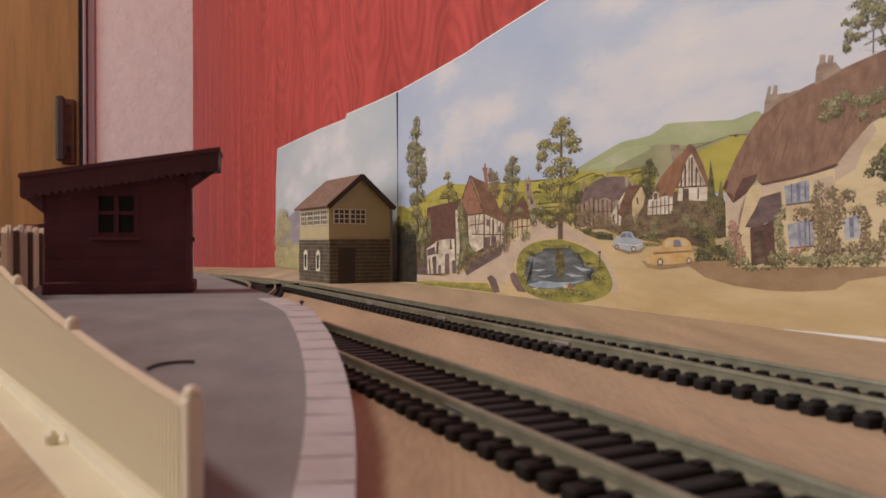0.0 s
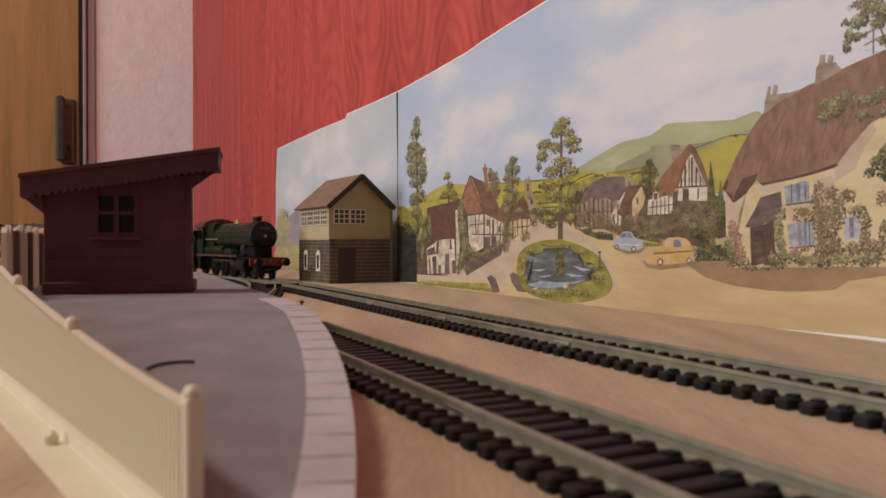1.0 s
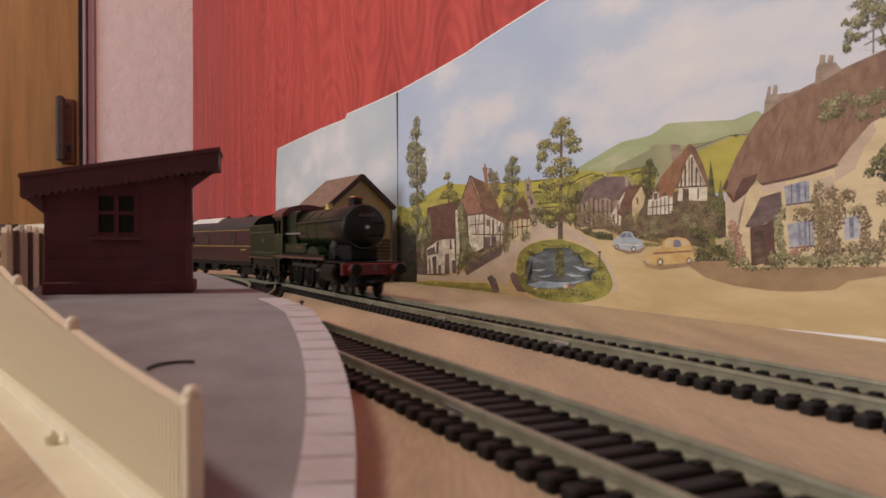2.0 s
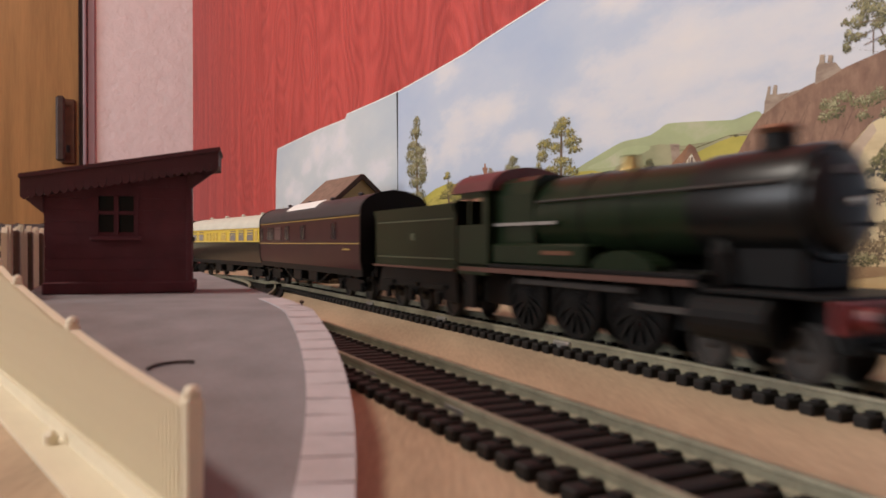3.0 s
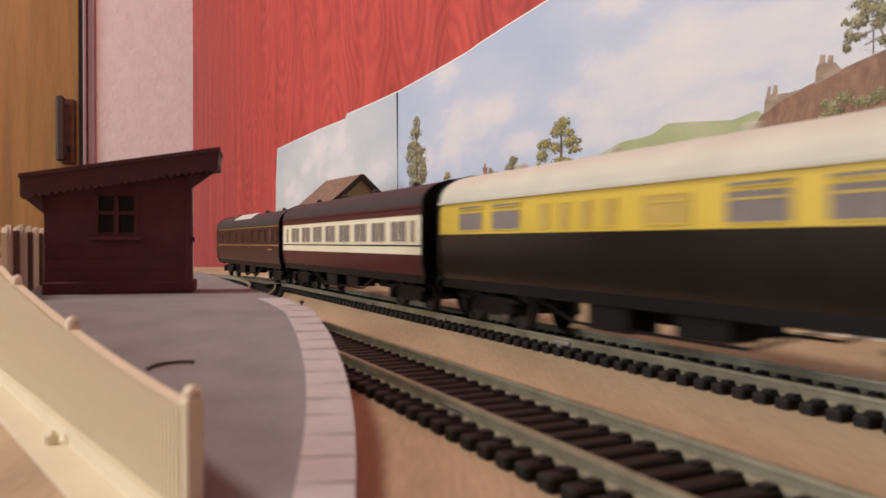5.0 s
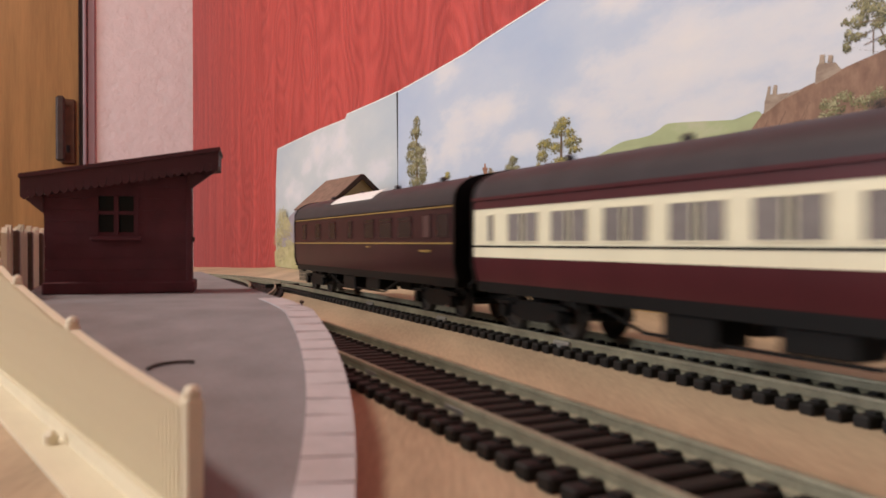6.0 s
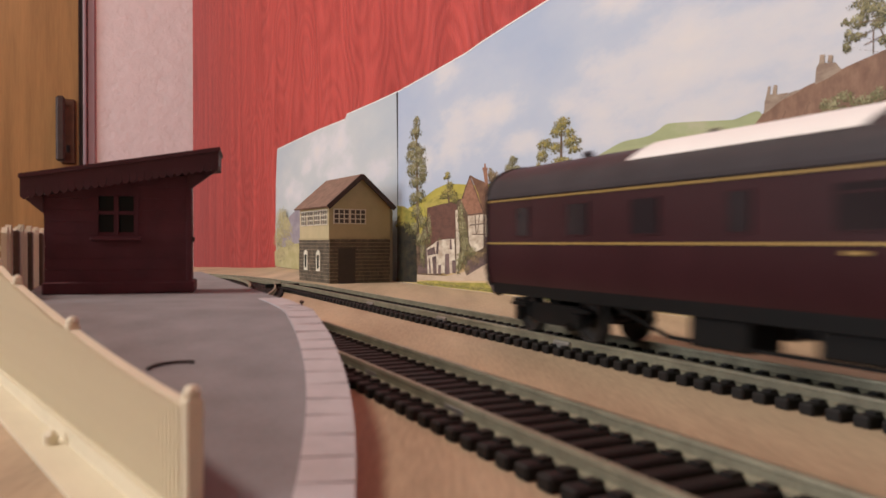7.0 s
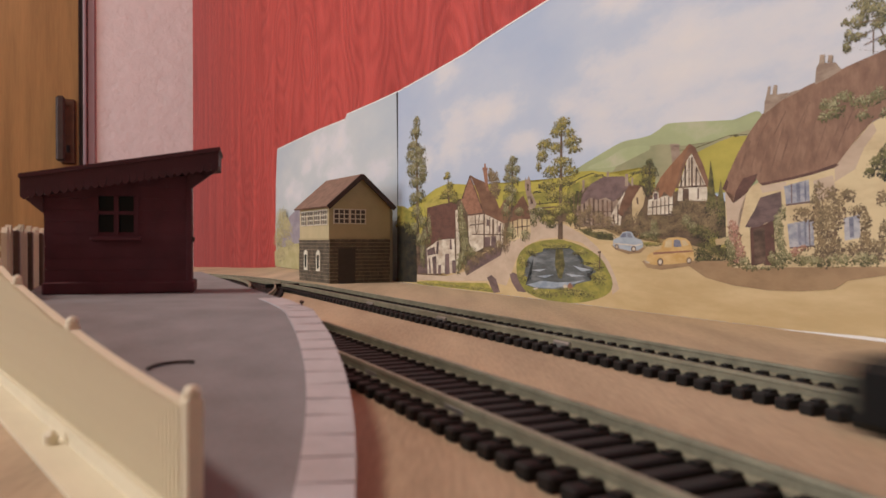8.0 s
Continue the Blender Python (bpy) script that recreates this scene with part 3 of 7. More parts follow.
def thick_strip(k0, k1, lo, hi, t, n=24, off=0.0):
    """An upright strip along the fence; lo and hi are heights over the platform, or None for the board."""
    bm = bmesh.new()
    rings = []
    for i in range(n + 1):
        p, z = fence_at(k0 + (k1 - k0) * i / n)
        q, _ = fence_at(k0 + (k1 - k0) * i / n + 0.01)
        d = (q - p).normalized()
        s = Vector((d.y, -d.x, 0)) * t / 2
        p = p + Vector((d.y, -d.x, 0)) * off
        a, b = (0.0 if lo is None else z + lo), z + hi if lo is not None or hi > 0.004 else hi
        rings.append([bm.verts.new((*(p + s).xy, a)), bm.verts.new((*(p + s).xy, b)), bm.verts.new((*(p - s).xy, b)), bm.verts.new((*(p - s).xy, a))])
    for r, q in zip(rings, rings[1:]):
        for i in range(4):
            bm.faces.new((r[i], r[(i + 1) % 4], q[(i + 1) % 4], q[i]))
    bm.faces.new(rings[0])
    bm.faces.new(rings[-1][::-1])
    bmesh.ops.recalc_face_normals(bm, faces=bm.faces)
    return bm


part("backing", thick_strip(0, 1, None, 0.0112, 0.0018), FENCE, fence)
part("top_rail", thick_strip(0, 1, 0.0112, 0.0117, 0.0016), FENCE, fence)
part("foot_rail", thick_strip(-0.03, 1, None, 0.0008, 0.0084, off=-0.0040), FENCE, fence, "rounded cream foot moulding")
part("foot_bead", thick_strip(-0.03, 1, None, 0.0034, 0.0016, off=-0.0016), FENCE, fence)
part("post_foot", box(-0.0668, -0.0646, 0.1264, 0.1286, 0, 0.0030, bev=0.0007), FENCE, fence)
n_pick = 116
for i in range(n_pick):
    k = (i + 0.5) / n_pick
    p, z = fence_at(k)
    q, _ = fence_at(k + 0.01)
    d = (q - p).normalized()
    hgt = z + 0.0116
    bm = box(-0.00035, 0.00035, -0.00030, 0.00030, 0.002, hgt)
    bm.verts.ensure_lookup_table()
    o = part("picket", bm, FENCE, fence)
    o.matrix_basis = turned(p + Vector((d.y, -d.x, 0)) * -0.0010, d)
for k in (0.0, 0.365, 0.70, 1.0):
    p, z = fence_at(k)
    q, _ = fence_at(k + 0.01)
    bm = box(-0.0011, 0.0011, -0.0011, 0.0011, 0, z + 0.0124, bev=0.0003)
    bmesh.ops.create_uvsphere(bm, u_segments=10, v_segments=6, radius=0.0011, matrix=Matrix.Translation((0, 0, z + 0.0128)))
    o = part("post", bm, FENCE, fence)
    o.matrix_basis = turned(p, (q - p).normalized())

far_fence = tagged(empty("picket_fence"), "tall cream paling fence with brown posts behind the shelter", "fence", group="platform fences")
for i in range(16):
    y = 0.230 + 0.0068 * i
    x = -0.132 - 0.41 * (y - 0.230)
    d = Vector((-0.41, 1, 0)).normalized()
    big = i % 5 == 2
    bm = prism([(-0.0028, 0), (0.0028, 0), (0.0028, 0.0205 + (i % 3) * 0.0008), (0.0012, 0.0222 + (i % 3) * 0.0008), (-0.0012, 0.0222 + (i % 3) * 0.0008), (-0.0028, 0.0205)], -0.0008, 0.0008,
               m=Matrix(((0, 0, 1, 0), (1, 0, 0, 0), (0, 1, 0, 0), (0, 0, 0, 1)))) if not big else box(-0.002, 0.002, -0.0022, 0.0022, 0, 0.0215, bev=0.0004)
    o = part("post" if big else "pale", bm, POST_BROWN if big else FENCE, far_fence)
    o.matrix_basis = turned(Vector((x, y, PZ)), d)
for z in (0.006, 0.015):
    bm = box(-0.0006, 0.0006, 0.0, 0.132, z, z + 0.0016)
    o = part("rail", bm, FENCE, far_fence)
    o.matrix_basis = turned(Vector((-0.1335, 0.228, PZ)), Vector((-0.41, 1, 0)).normalized())

# ---------- platform shelter ----------
FLIP = Matrix(((1, 0, 0, 0), (0, 0, 1, 0), (0, 1, 0, 0), (0, 0, 0, 1)))   # polygon in x, z pushed along y
sh = tagged(empty("platform_shelter", pose(-0.1137, 0.2618, PZ, 0, 0, 14)), "dark maroon boarded wooden shelter with a sloping roof", "shelter")


def slope_z(x):
    return 0.0335 + (x + 0.0212) * 0.1754


# end wall of boards round a window opening
WX0, WX1, WZ0, WZ1 = -0.0050, 0.0080, 0.0205, 0.0345
for i in range(10):
    z0, z1 = i * 0.0041, i * 0.0041 + 0.00403
    spans = [(-0.0212, 0.0255)]
    if z1 > WZ0 and z0 < WZ1:
        spans = [(-0.0212, WX0), (WX1, 0.0255)]
    for a, b in spans:
        ha, hb = min(z1, slope_z(a)), min(z1, slope_z(b))
        if hb <= z0 + 0.0004:
            continue
        part("board", prism([(a, z0), (b, z0), (b, hb), (a, max(ha, z0 + 0.0002))], 0, 0.0014, m=FLIP), SHELTER, sh)
part("board", prism([(WX0, WZ1), (WX1, WZ1), (WX1, slope_z(WX1)), (WX0, slope_z(WX0))], 0, 0.0014, m=FLIP), SHELTER, sh)
part("lining", prism([(-0.0208, 0), (0.0251, 0), (0.0251, slope_z(0.0251)), (WX1 + .0, slope_z(WX1)), (WX1, WZ0), (WX0, WZ0), (WX0, slope_z(WX0)), (-0.0208, slope_z(-0.0208))], 0.0012, 0.0024, m=FLIP), SHELTER, sh)
part("back_wall", box(-0.0212, -0.0195, 0.0024, 0.016, 0, 0.0335), SHELTER, sh)
part("far_wall", prism([(-0.0195, 0), (0.0255, 0), (0.0255, 0.0414), (-0.0195, 0.0335)], 0.014, 0.016, m=FLIP), SHELTER, sh)
part("front_wall", box(0.0237, 0.0255, 0.0024, 0.014, 0, 0.0412), SHELTER, sh)
part("plinth", box(-0.0218, 0.0268, -0.0012, 0.017, 0, 0.0042, bev=0.0005), SHELTER, sh)
part("corner_post", box(0.0243, 0.0262, -0.0006, 0.0014, 0.0042, 0.0412, bev=0.0003), SHELTER, sh)
win = part("window", box(WX0 - 0.0006, WX1 + 0.0006, 0.0002, 0.0016, WZ0 - 0.0008, WZ0 + 0.0006), SHELTER, sh)
for a, b, c, d_ in ((WX0 - .0006, WX0 + .0008, WZ0, WZ1), (WX1 - .0008, WX1 + .0006, WZ0, WZ1), (WX0, WX1, WZ1 - .0009, WZ1 + .0006), ((WX0 + WX1) / 2 - .0007, (WX0 + WX1) / 2 + .0007, WZ0, WZ1), (WX0, WX1, 0.0272, 0.0284)):
    part("glazing_bar", box(a, b, -0.0004, 0.0010, c, d_), SHELTER, win)
part("sill", box(WX0 - 0.0016, WX1 + 0.0016, -0.0018, 0.0006, WZ0 - 0.0022, WZ0 - 0.0010, bev=0.0002), SHELTER, win)
part("pane", box(WX0, WX1, 0.0012, 0.0015, WZ0, WZ1), DARK_GLASS, win, "dark green-black glazing")
part("roof", prism([(-0.0272, 0.0330), (0.0355, 0.0440), (0.0355, 0.0500), (-0.0272, 0.0392)], -0.0050, 0.0200, m=FLIP), SHELTER_ROOF, sh)
part("roof_edge", prism([(-0.0275, 0.0388), (0.0360, 0.0494), (0.0360, 0.0508), (-0.0275, 0.0402)], -0.0058, 0.0204, m=FLIP), SHELTER_ROOF, sh)
# scalloped valance
for i in range(26):
    x = -0.0270 + i * 0.0024
    z = 0.0330 + (x + 0.0272) * 0.1754
    part("valance_board", prism([(x, z + 0.002), (x, z - 0.0004), (x + 0.0012, z - 0.0013), (x + 0.0023, z - 0.0002), (x + 0.0023, z + 0.002)], -0.0056, -0.0050, m=FLIP), SHELTER_ROOF, sh)
for sgn, x in ((1, 0.0255), (-1, -0.0212)):
    zt = 0.0422 if sgn > 0 else 0.0336
    part("bracket", prism([(x, zt), (x + sgn * (0.0098 if sgn > 0 else 0.0058), zt + sgn * 0.0012), (x, zt - 0.0062)], -0.001, 0.0008, m=FLIP), SHELTER_ROOF, sh)
part("lamp_hook", box(0.0262, 0.0272, 0.0, 0.001, 0.0178, 0.0196, bev=0.0002), DARK, sh)

# ---------- signal box ----------
SBW, SBL, SBZ, SBE = 0.0562, 0.0745, 0.0378, 0.0668
sb = tagged(empty("signal_box", pose(-0.0950, 0.6380, 0, 0, 0, 30)), "card signal box with stone base and ochre boarded top", "signal box")
base = part("stone_base", box(0, SBW, 0, SBL, 0, SBZ), MORTAR, sb, "dark mortar ground of the stone storey")
rnd = random.Random(11)
for row in range(12):
    z0 = 0.0006 + row * 0.00312
    x = -rnd.uniform(0, 0.003)
    while x < SBW:
        w = rnd.uniform(0.0035, 0.0085)
        a, b = max(x, 0.0) + 0.0002, min(x + w, SBW) - 0.0002
        x += w
        if b - a < 0.0008:
            continue
        o = part("stone", box(a, b, -0.0005, 0.0002, z0, z0 + 0.00258), STONE, base)
    y = -rnd.uniform(0, 0.003)
    while y < SBL:
        w = rnd.uniform(0.0035, 0.0085)
        a, b = max(y, 0.0) + 0.0002, min(y + w, SBL) - 0.0002
        y += w
        if b - a < 0.0008:
            continue
        part("stone", box(-0.0005, 0.0002, a, b, z0, z0 + 0.00275), STONE, base)
part("door", box(0.0078, 0.0232, -0.0007, 0.001, 0, 0.0300), STONE_DARK, base, "dark brown plank door")
ups = part("upper_storey", prism([(0, SBZ), (SBW, SBZ), (SBW, SBE), (SBW / 2, 0.0915), (0, SBE)], 0.0012, SBL - 0.0012, m=FLIP), OCHRE, sb)
for i in range(11):
    z = SBZ + 0.0012 + i * 0.0024
    if z < SBE:
        for yy in (0.0, ):
            part("weatherboard", box(-0.0003, SBW + 0.0003, 0.0004, 0.0014, z, z + 0.0021), OCHRE, ups)
    else:
        break
for i in range(10):
    z = SBE + 0.0012 + i * 0.0024
    half = (SBW / 2) * max(0.0, (0.0900 - z) / (0.0915 - SBE)) - 0.0008
    if half > 0.001:
        part("weatherboard", box(SBW / 2 - half, SBW / 2 + half, 0.0004, 0.0014, z, z + 0.0021), OCHRE, ups)
part("sill_band", box(-0.0006, SBW + 0.0006, -0.0004, SBL, SBZ - 0.0008, SBZ + 0.0006), OCHRE_DARK, sb)


def sash(x0, x1, z0, z1, cols, rows, m, parent):
    """A many-paned window, its frame, bars and glass."""
    w = part("window", box(x0, x1, -0.0001, 0.0012, z0, z1), BROWN_GLASS, parent, "many-paned white window")
    w.matrix_basis = m
    t = 0.00042
    for i in range(cols + 1):
        x = x0 + (x1 - x0) * i / cols
        part("glazing_bar", box(x - t, x + t, -0.0006, 0.0, z0 - t, z1 + t), CREAM_PAINT, w)
    for i in range(rows + 1):
        z = z0 + (z1 - z0) * i / rows
        part("glazing_bar", box(x0 - t, x1 + t, -0.0005, 0.0, z - t, z + t), CREAM_PAINT, w)


sash(0.0040, 0.0178, 0.0508, 0.0628, 3, 3, Matrix(), sb)
sash(0.0190, 0.0328, 0.0508, 0.0628, 3, 3, Matrix(), sb)
LEFT = Matrix(((0, 1, 0, 0), (-1, 0, 0, 0), (0, 0, 1, 0), (0, 0, 0, 1)))
for i in range(4):
    a = -SBL + 0.006 + i * 0.0166
    sash(a, a + 0.0140, 0.0500, 0.0622, 3, 3, LEFT, sb)
for a in (-0.060, -0.029):
    w = part("arched_window", box(a, a + 0.0095, -0.0010, 0.0, 0.0100, 0.0235), CREAM_PAINT, sb, "white stone window surround")
    bmesh_a = bmesh.new()
    bmesh.ops.create_cone(bmesh_a, cap_ends=True, segments=16, radius1=0.0047, radius2=0.0047, depth=0.0010, matrix=Matrix.Translation((a + 0.00475, -0.0005, 0.0235)) @ Matrix.Rotation(radians(90), 4, "X"))
    part("arch", bmesh_a, CREAM_PAINT, w)
    part("pane", box(a + 0.003, a + 0.0065, -0.0013, -0.0010, 0.0125, 0.0240), DARK_GLASS, w)
    w.matrix_basis = LEFT
for sgn in (-1, 1):
    ang = math.atan2(0.0915 - SBE, SBW / 2)
    slab = box(-0.0005, 0.0415, -0.004, SBL + 0.004, 0, 0.0014)
    o = part("roof_slope", slab, ROOF_TILE, sb, "brown printed tile roof")
    o.matrix_basis = Matrix.Translation((SBW / 2, 0, 0.0915)) @ (Matrix.Rotation(ang, 4, "Y") if sgn > 0 else Matrix.Rotation(math.pi, 4, "Z") @ Matrix.Translation((0, -SBL, 0)) @ Matrix.Rotation(ang, 4, "Y"))
    bb = box(-0.0002, 0.0413, -0.0052, -0.0038, -0.0022, 0.0018)
    o = part("barge_board", bb, ROOF_DARK, sb, "dark brown barge board")
    o.matrix_basis = Matrix.Translation((SBW / 2, 0, 0.0915)) @ (Matrix.Rotation(ang, 4, "Y") if sgn > 0 else Matrix.Rotation(ang, 4, "Y").inverted() @ Matrix.Scale(-1, 4, (1, 0, 0)))
# pale strip in place of the sky sheet's right edge, built onto the box
part("edge_strip", box(SBW, SBW + 0.0045, 0.004, 0.03, 0, 0.067), CREAM_GREY, sb, "narrow grey-cream end strip")

# ---------- backdrop: two printed sheets standing against the wall ----------
OA = Vector((-0.023, 0.638, 0))
backdrop = tagged(empty("backdrop", wall_frame(OA, U, W)), "printed paper backdrop of a village with hills and sky", "backdrop", kind="structure")
part("village_sheet", prism([(-0.0385, 0), (0.9, -0.001), (0.9, 0.250), (0.42, 0.200), (0.200, 0.1798), (0.153, 0.1770), (0.112, 0.1742), (0.095, 0.1722), (0.028, 0.1697), (-0.0385, 0.1675)], 0, 0.0006, m=FLIP), SKY_A, backdrop)
part("sky_sheet", prism([(-0.510, 0), (-0.0435, 0), (-0.0455, 0.1694), (-0.103, 0.1696), (-0.189, 0.1708), (-0.195, 0.1665), (-0.296, 0.1686), (-0.396, 0.1688), (-0.505, 0.1685), (-0.513, 0.117), (-0.515, 0.059)], 0.003, 0.0036, m=FLIP), SKY_B, backdrop)
# the shadow in the gap between the sheets, painted as a black strip
part("sheet_gap_shade", prism([(-0.0434, 0), (-0.0387, 0), (-0.0390, 0.100), (-0.0402, 0.168), (-0.0450, 0.168), (-0.0425, 0.100)], 0.0010, 0.0012, m=FLIP), BLACK, backdrop, "black strip painting the shadow in the gap between the two sheets")
part("bottom_margin", prism([(0.350, -0.0005), (0.9, -0.0005), (0.9, 0.0018), (0.405, 0.0012)], -0.0016, -0.0014, m=FLIP), PAPER_EDGE, backdrop, "white unprinted lower margin")


def torn_edge(pts, y):
    """The white raw upper edge of a sheet."""
    bm = bmesh.new()
    for (u0, v0), (u1, v1) in zip(pts, pts[1:]):
        box(0, 1, 0, 1, 0, 1, bm)
        for v in list(bm.verts)[-8:]:
            k = v.co.x
            v.co = Vector((u0 + (u1 - u0) * k, y + 0.0009 * v.co.y - 0.0002, v0 + (v1 - v0) * k - 0.0006 + 0.0011 * v.co.z))
    part("torn_edge", bm, PAPER_EDGE, backdrop, "white raw paper edge")


torn_edge([(0.42, 0.200), (0.200, 0.1798), (0.153, 0.1770), (0.112, 0.1742), (0.095, 0.1722), (0.028, 0.1697), (-0.0385, 0.1675)], 0.0)
torn_edge([(-0.0455, 0.1694), (-0.103, 0.1696), (-0.189, 0.1708), (-0.195, 0.1665), (-0.296, 0.1686), (-0.396, 0.1688), (-0.505, 0.1685), (-0.513, 0.117), (-0.515, 0.059), (-0.5102, 0.0)], 0.003)
LAYER = [0]


def paint(name, polys, material, label=""):
    """Printed shapes, each a polygon in millimetres along and up the sheet."""
    LAYER[0] += 1
    y = -0.00004 - 0.0000012 * LAYER[0]
    bm = bmesh.new()
    for poly in polys:
        vs = [bm.verts.new((u / 1000, y, v / 1000)) for u, v in poly]
        bm.faces.new(vs)
        y -= 0.000000004
    bmesh.ops.triangulate(bm, faces=bm.faces)
    return part(name, bm, material, backdrop, label)


def outline(pts, n=6):
    """A smooth closed line through pts."""
    out = []
    k = len(pts)
    for i in range(k):
        p0, p1, p2, p3 = pts[i - 1], pts[i], pts[(i + 1) % k], pts[(i + 2) % k]
        for j in range(n):
            t = j / n
            out.append(tuple(0.5 * (2 * b + (c - a) * t + (2 * a - 5 * b + 4 * c - d) * t * t + (3 * b - a - 3 * c + d) * t ** 3) for a, b, c, d in zip(p0, p1, p2, p3)))
    return out


def dab(u, v, r, rnd):
    """One small touch of the brush, longer than wide."""
    a, k = rnd.uniform(0, math.pi), rnd.uniform(0.45, 0.8)
    out = []
    for i in range(7):
        q, w = r * rnd.uniform(0.75, 1.2), 2 * math.pi * i / 7
        x, y = q * math.cos(w), q * k * math.sin(w)
        out.append((u + x * math.cos(a) - y * math.sin(a), v + x * math.sin(a) + y * math.cos(a)))
    return out


def leafage(masses, tones, seed, r):
    """Painted leaf masses (along, up, half width, half height): dark touches first, then lighter ones towards their upper side."""
    rnd = random.Random(seed)
    for step, (material, lift, spread, cover, size) in enumerate(zip(tones, (-0.42, -0.02, 0.42), (1.12, 1.1, 0.80), (1.2, 1.0, 1.15), (1.05, 0.9, 0.75))):
        touches = []
        for u, v, ru, rv in masses:
            n = int(cover * ru * rv / (r * r) * 2.0) + 4
            for _ in range(min(n, 420)):
                a, q = rnd.uniform(0, 2 * math.pi), rnd.random() ** 0.62 * spread * rnd.uniform(0.8, 1.2)
                touches.append(dab(u + ru * q * math.cos(a) - 0.08 * ru * step, v + rv * (lift + q * math.sin(a)), r * size * rnd.uniform(0.4, 1.05), rnd))
        paint("painted_leaves", touches, material)


GREEN_TONES = (P_HEDGE, P_OLIVE, P_LEAF)
DULL_TONES = (P_HEDGE, P_DULL_MID, P_LEAF_DULL)
DARK_TONES = (P_DARK, P_HEDGE, P_CROWN)
BROWN_TONES = (P_BROWN_DARK, P_BROWN_MID, P_BROWN_LEAF)
ROSE_TONES = (P_BROWN_MID, P_BRICK, P_ROSE)
PALE_TONES = (P_PALE_DARK, P_PALE_MID, P_MEADOW)

# the narrow sheet: mauve ridge, pale meadow and a small tree
paint("painted_ridge", [[(-468.6, 54.9), (-424.2, 69.3), (-388.8, 77), (-361, 78), (-324.4, 73.1), (-280.9, 64.9), (-281.1, 25.3), (-468.7, 29.8)]], P_MAUVE)
paint("painted_meadow", [[(-509.6, 22.3), (-462.2, 28.2), (-400.6, 33), (-332.2, 35.9), (-281, 34.5), (-281.2, 0.1), (-506.2, 0.8)]], P_MEADOW)
leafage([(-462, 64.2, 35.75, 15.6), (-436.6, 55.9, 28, 9.9), (-481.9, 40.9, 26.85, 12.75), (-424.4, 34.5, 24.35, 6.05), (-472.1, 20.3, 26.45, 7.9)], PALE_TONES, 71, 1.81)

# far hill and fields
paint("painted_hill", [outline([(211.7, 62.6), (223.1, 73.3), (230.7, 76.8), (249.3, 81.9), (268.4, 86.6), (280.8, 86.9), (290.1, 87.4), (296.5, 89.3), (302.1, 91.3), (311.5, 90.7), (324.1, 89.4), (343.9, 87.3), (358.9, 87), (359, 57.7), (223.1, 60.4)])], P_HILL)
paint("painted_hillside", [outline([(263.8, 74.2), (281.7, 80.5), (296.2, 82.2), (309.7, 80.1), (322.4, 79.2), (334.3, 80), (343.9, 81), (357.5, 80.7), (357.5, 64.8), (268.4, 66.7)])], P_HILL_SHADE)
paint("painted_hillside", [outline([(239.2, 75.7), (256.7, 79.6), (270.7, 83.4), (285.9, 82.9), (290.1, 80.7), (277.3, 77.5), (261.5, 74.4)])], P_HILL)
paint("painted_field", [[(307.9, 69.1), (317.8, 74.5), (327.6, 77.1), (335.9, 79.1), (342.7, 80.2), (353.1, 79.4), (353.2, 55.8), (307.9, 58.5)]], P_FIELD)
paint("painted_field", [[(-44.6, 49.6), (-21.2, 62.7), (14.8, 70.6), (38.9, 76.9), (59.5, 79.5), (80.6, 78), (101.4, 75.8), (138.2, 74), (163.8, 73.7), (175.5, 74.3), (188.6, 71.9), (205.8, 72.7), (220.9, 72.8), (231.3, 74.5), (243.3, 74.1), (257.2, 71.7), (268.4, 69.6), (285.9, 72.2), (294.2, 70.3), (294.3, 42.8), (217.6, 37.8), (-0.4, 25)]], P_FIELD)
paint("painted_slope", [[(219.8, 65.7), (234, 69.9), (244.4, 71), (256.7, 68.2), (268.4, 65), (285.1, 69.4), (285.2, 57), (217.5, 56.7)], [(17, 65.8), (44.2, 71.7), (69.3, 72), (101.4, 68.9), (101.4, 58.8), (17, 57.6)], [(145.7, 66.4), (174.1, 67.2), (202.8, 64.8), (202.9, 54), (174.2, 52.3), (145.8, 56.2)]], P_GRASS)
paint("painted_hedgerow", [[(219.8, 66.8), (231.8, 70.4), (231.8, 71), (219.7, 67.3)], [(231.8, 70.4), (243.3, 72.3), (243.3, 72.9), (231.8, 71)], [(243.3, 72.3), (258.2, 68.7), (258.2, 69.2), (243.3, 72.9)], [(272.1, 66.8), (285.9, 71.4), (285.9, 71.9), (272.1, 67.3)], [(184.7, 57.9), (208.8, 58.1), (208.8, 58.8), (184.7, 58.6)], [(308.2, 77.5), (321.4, 77.6), (321.4, 77.9), (308.2, 77.8)], [(321.4, 77.5), (340.8, 80.8), (340.8, 81.1), (321.4, 78)], [(340.8, 80.8), (353.1, 79.7), (353.1, 80), (340.8, 81.1)]], P_HEDGE)
leafage([(224.2, 68.4, 3.3, 0.65), (249.4, 70.9, 4.45, 0.45), (279.5, 69.9, 4.3, 0.6), (194.9, 68.7, 6.2, 0.85), (343.9, 80.5, 2.8, 0.35), (187.3, 65.7, 5.15, 0.7)], DARK_TONES, 72, 0.47)

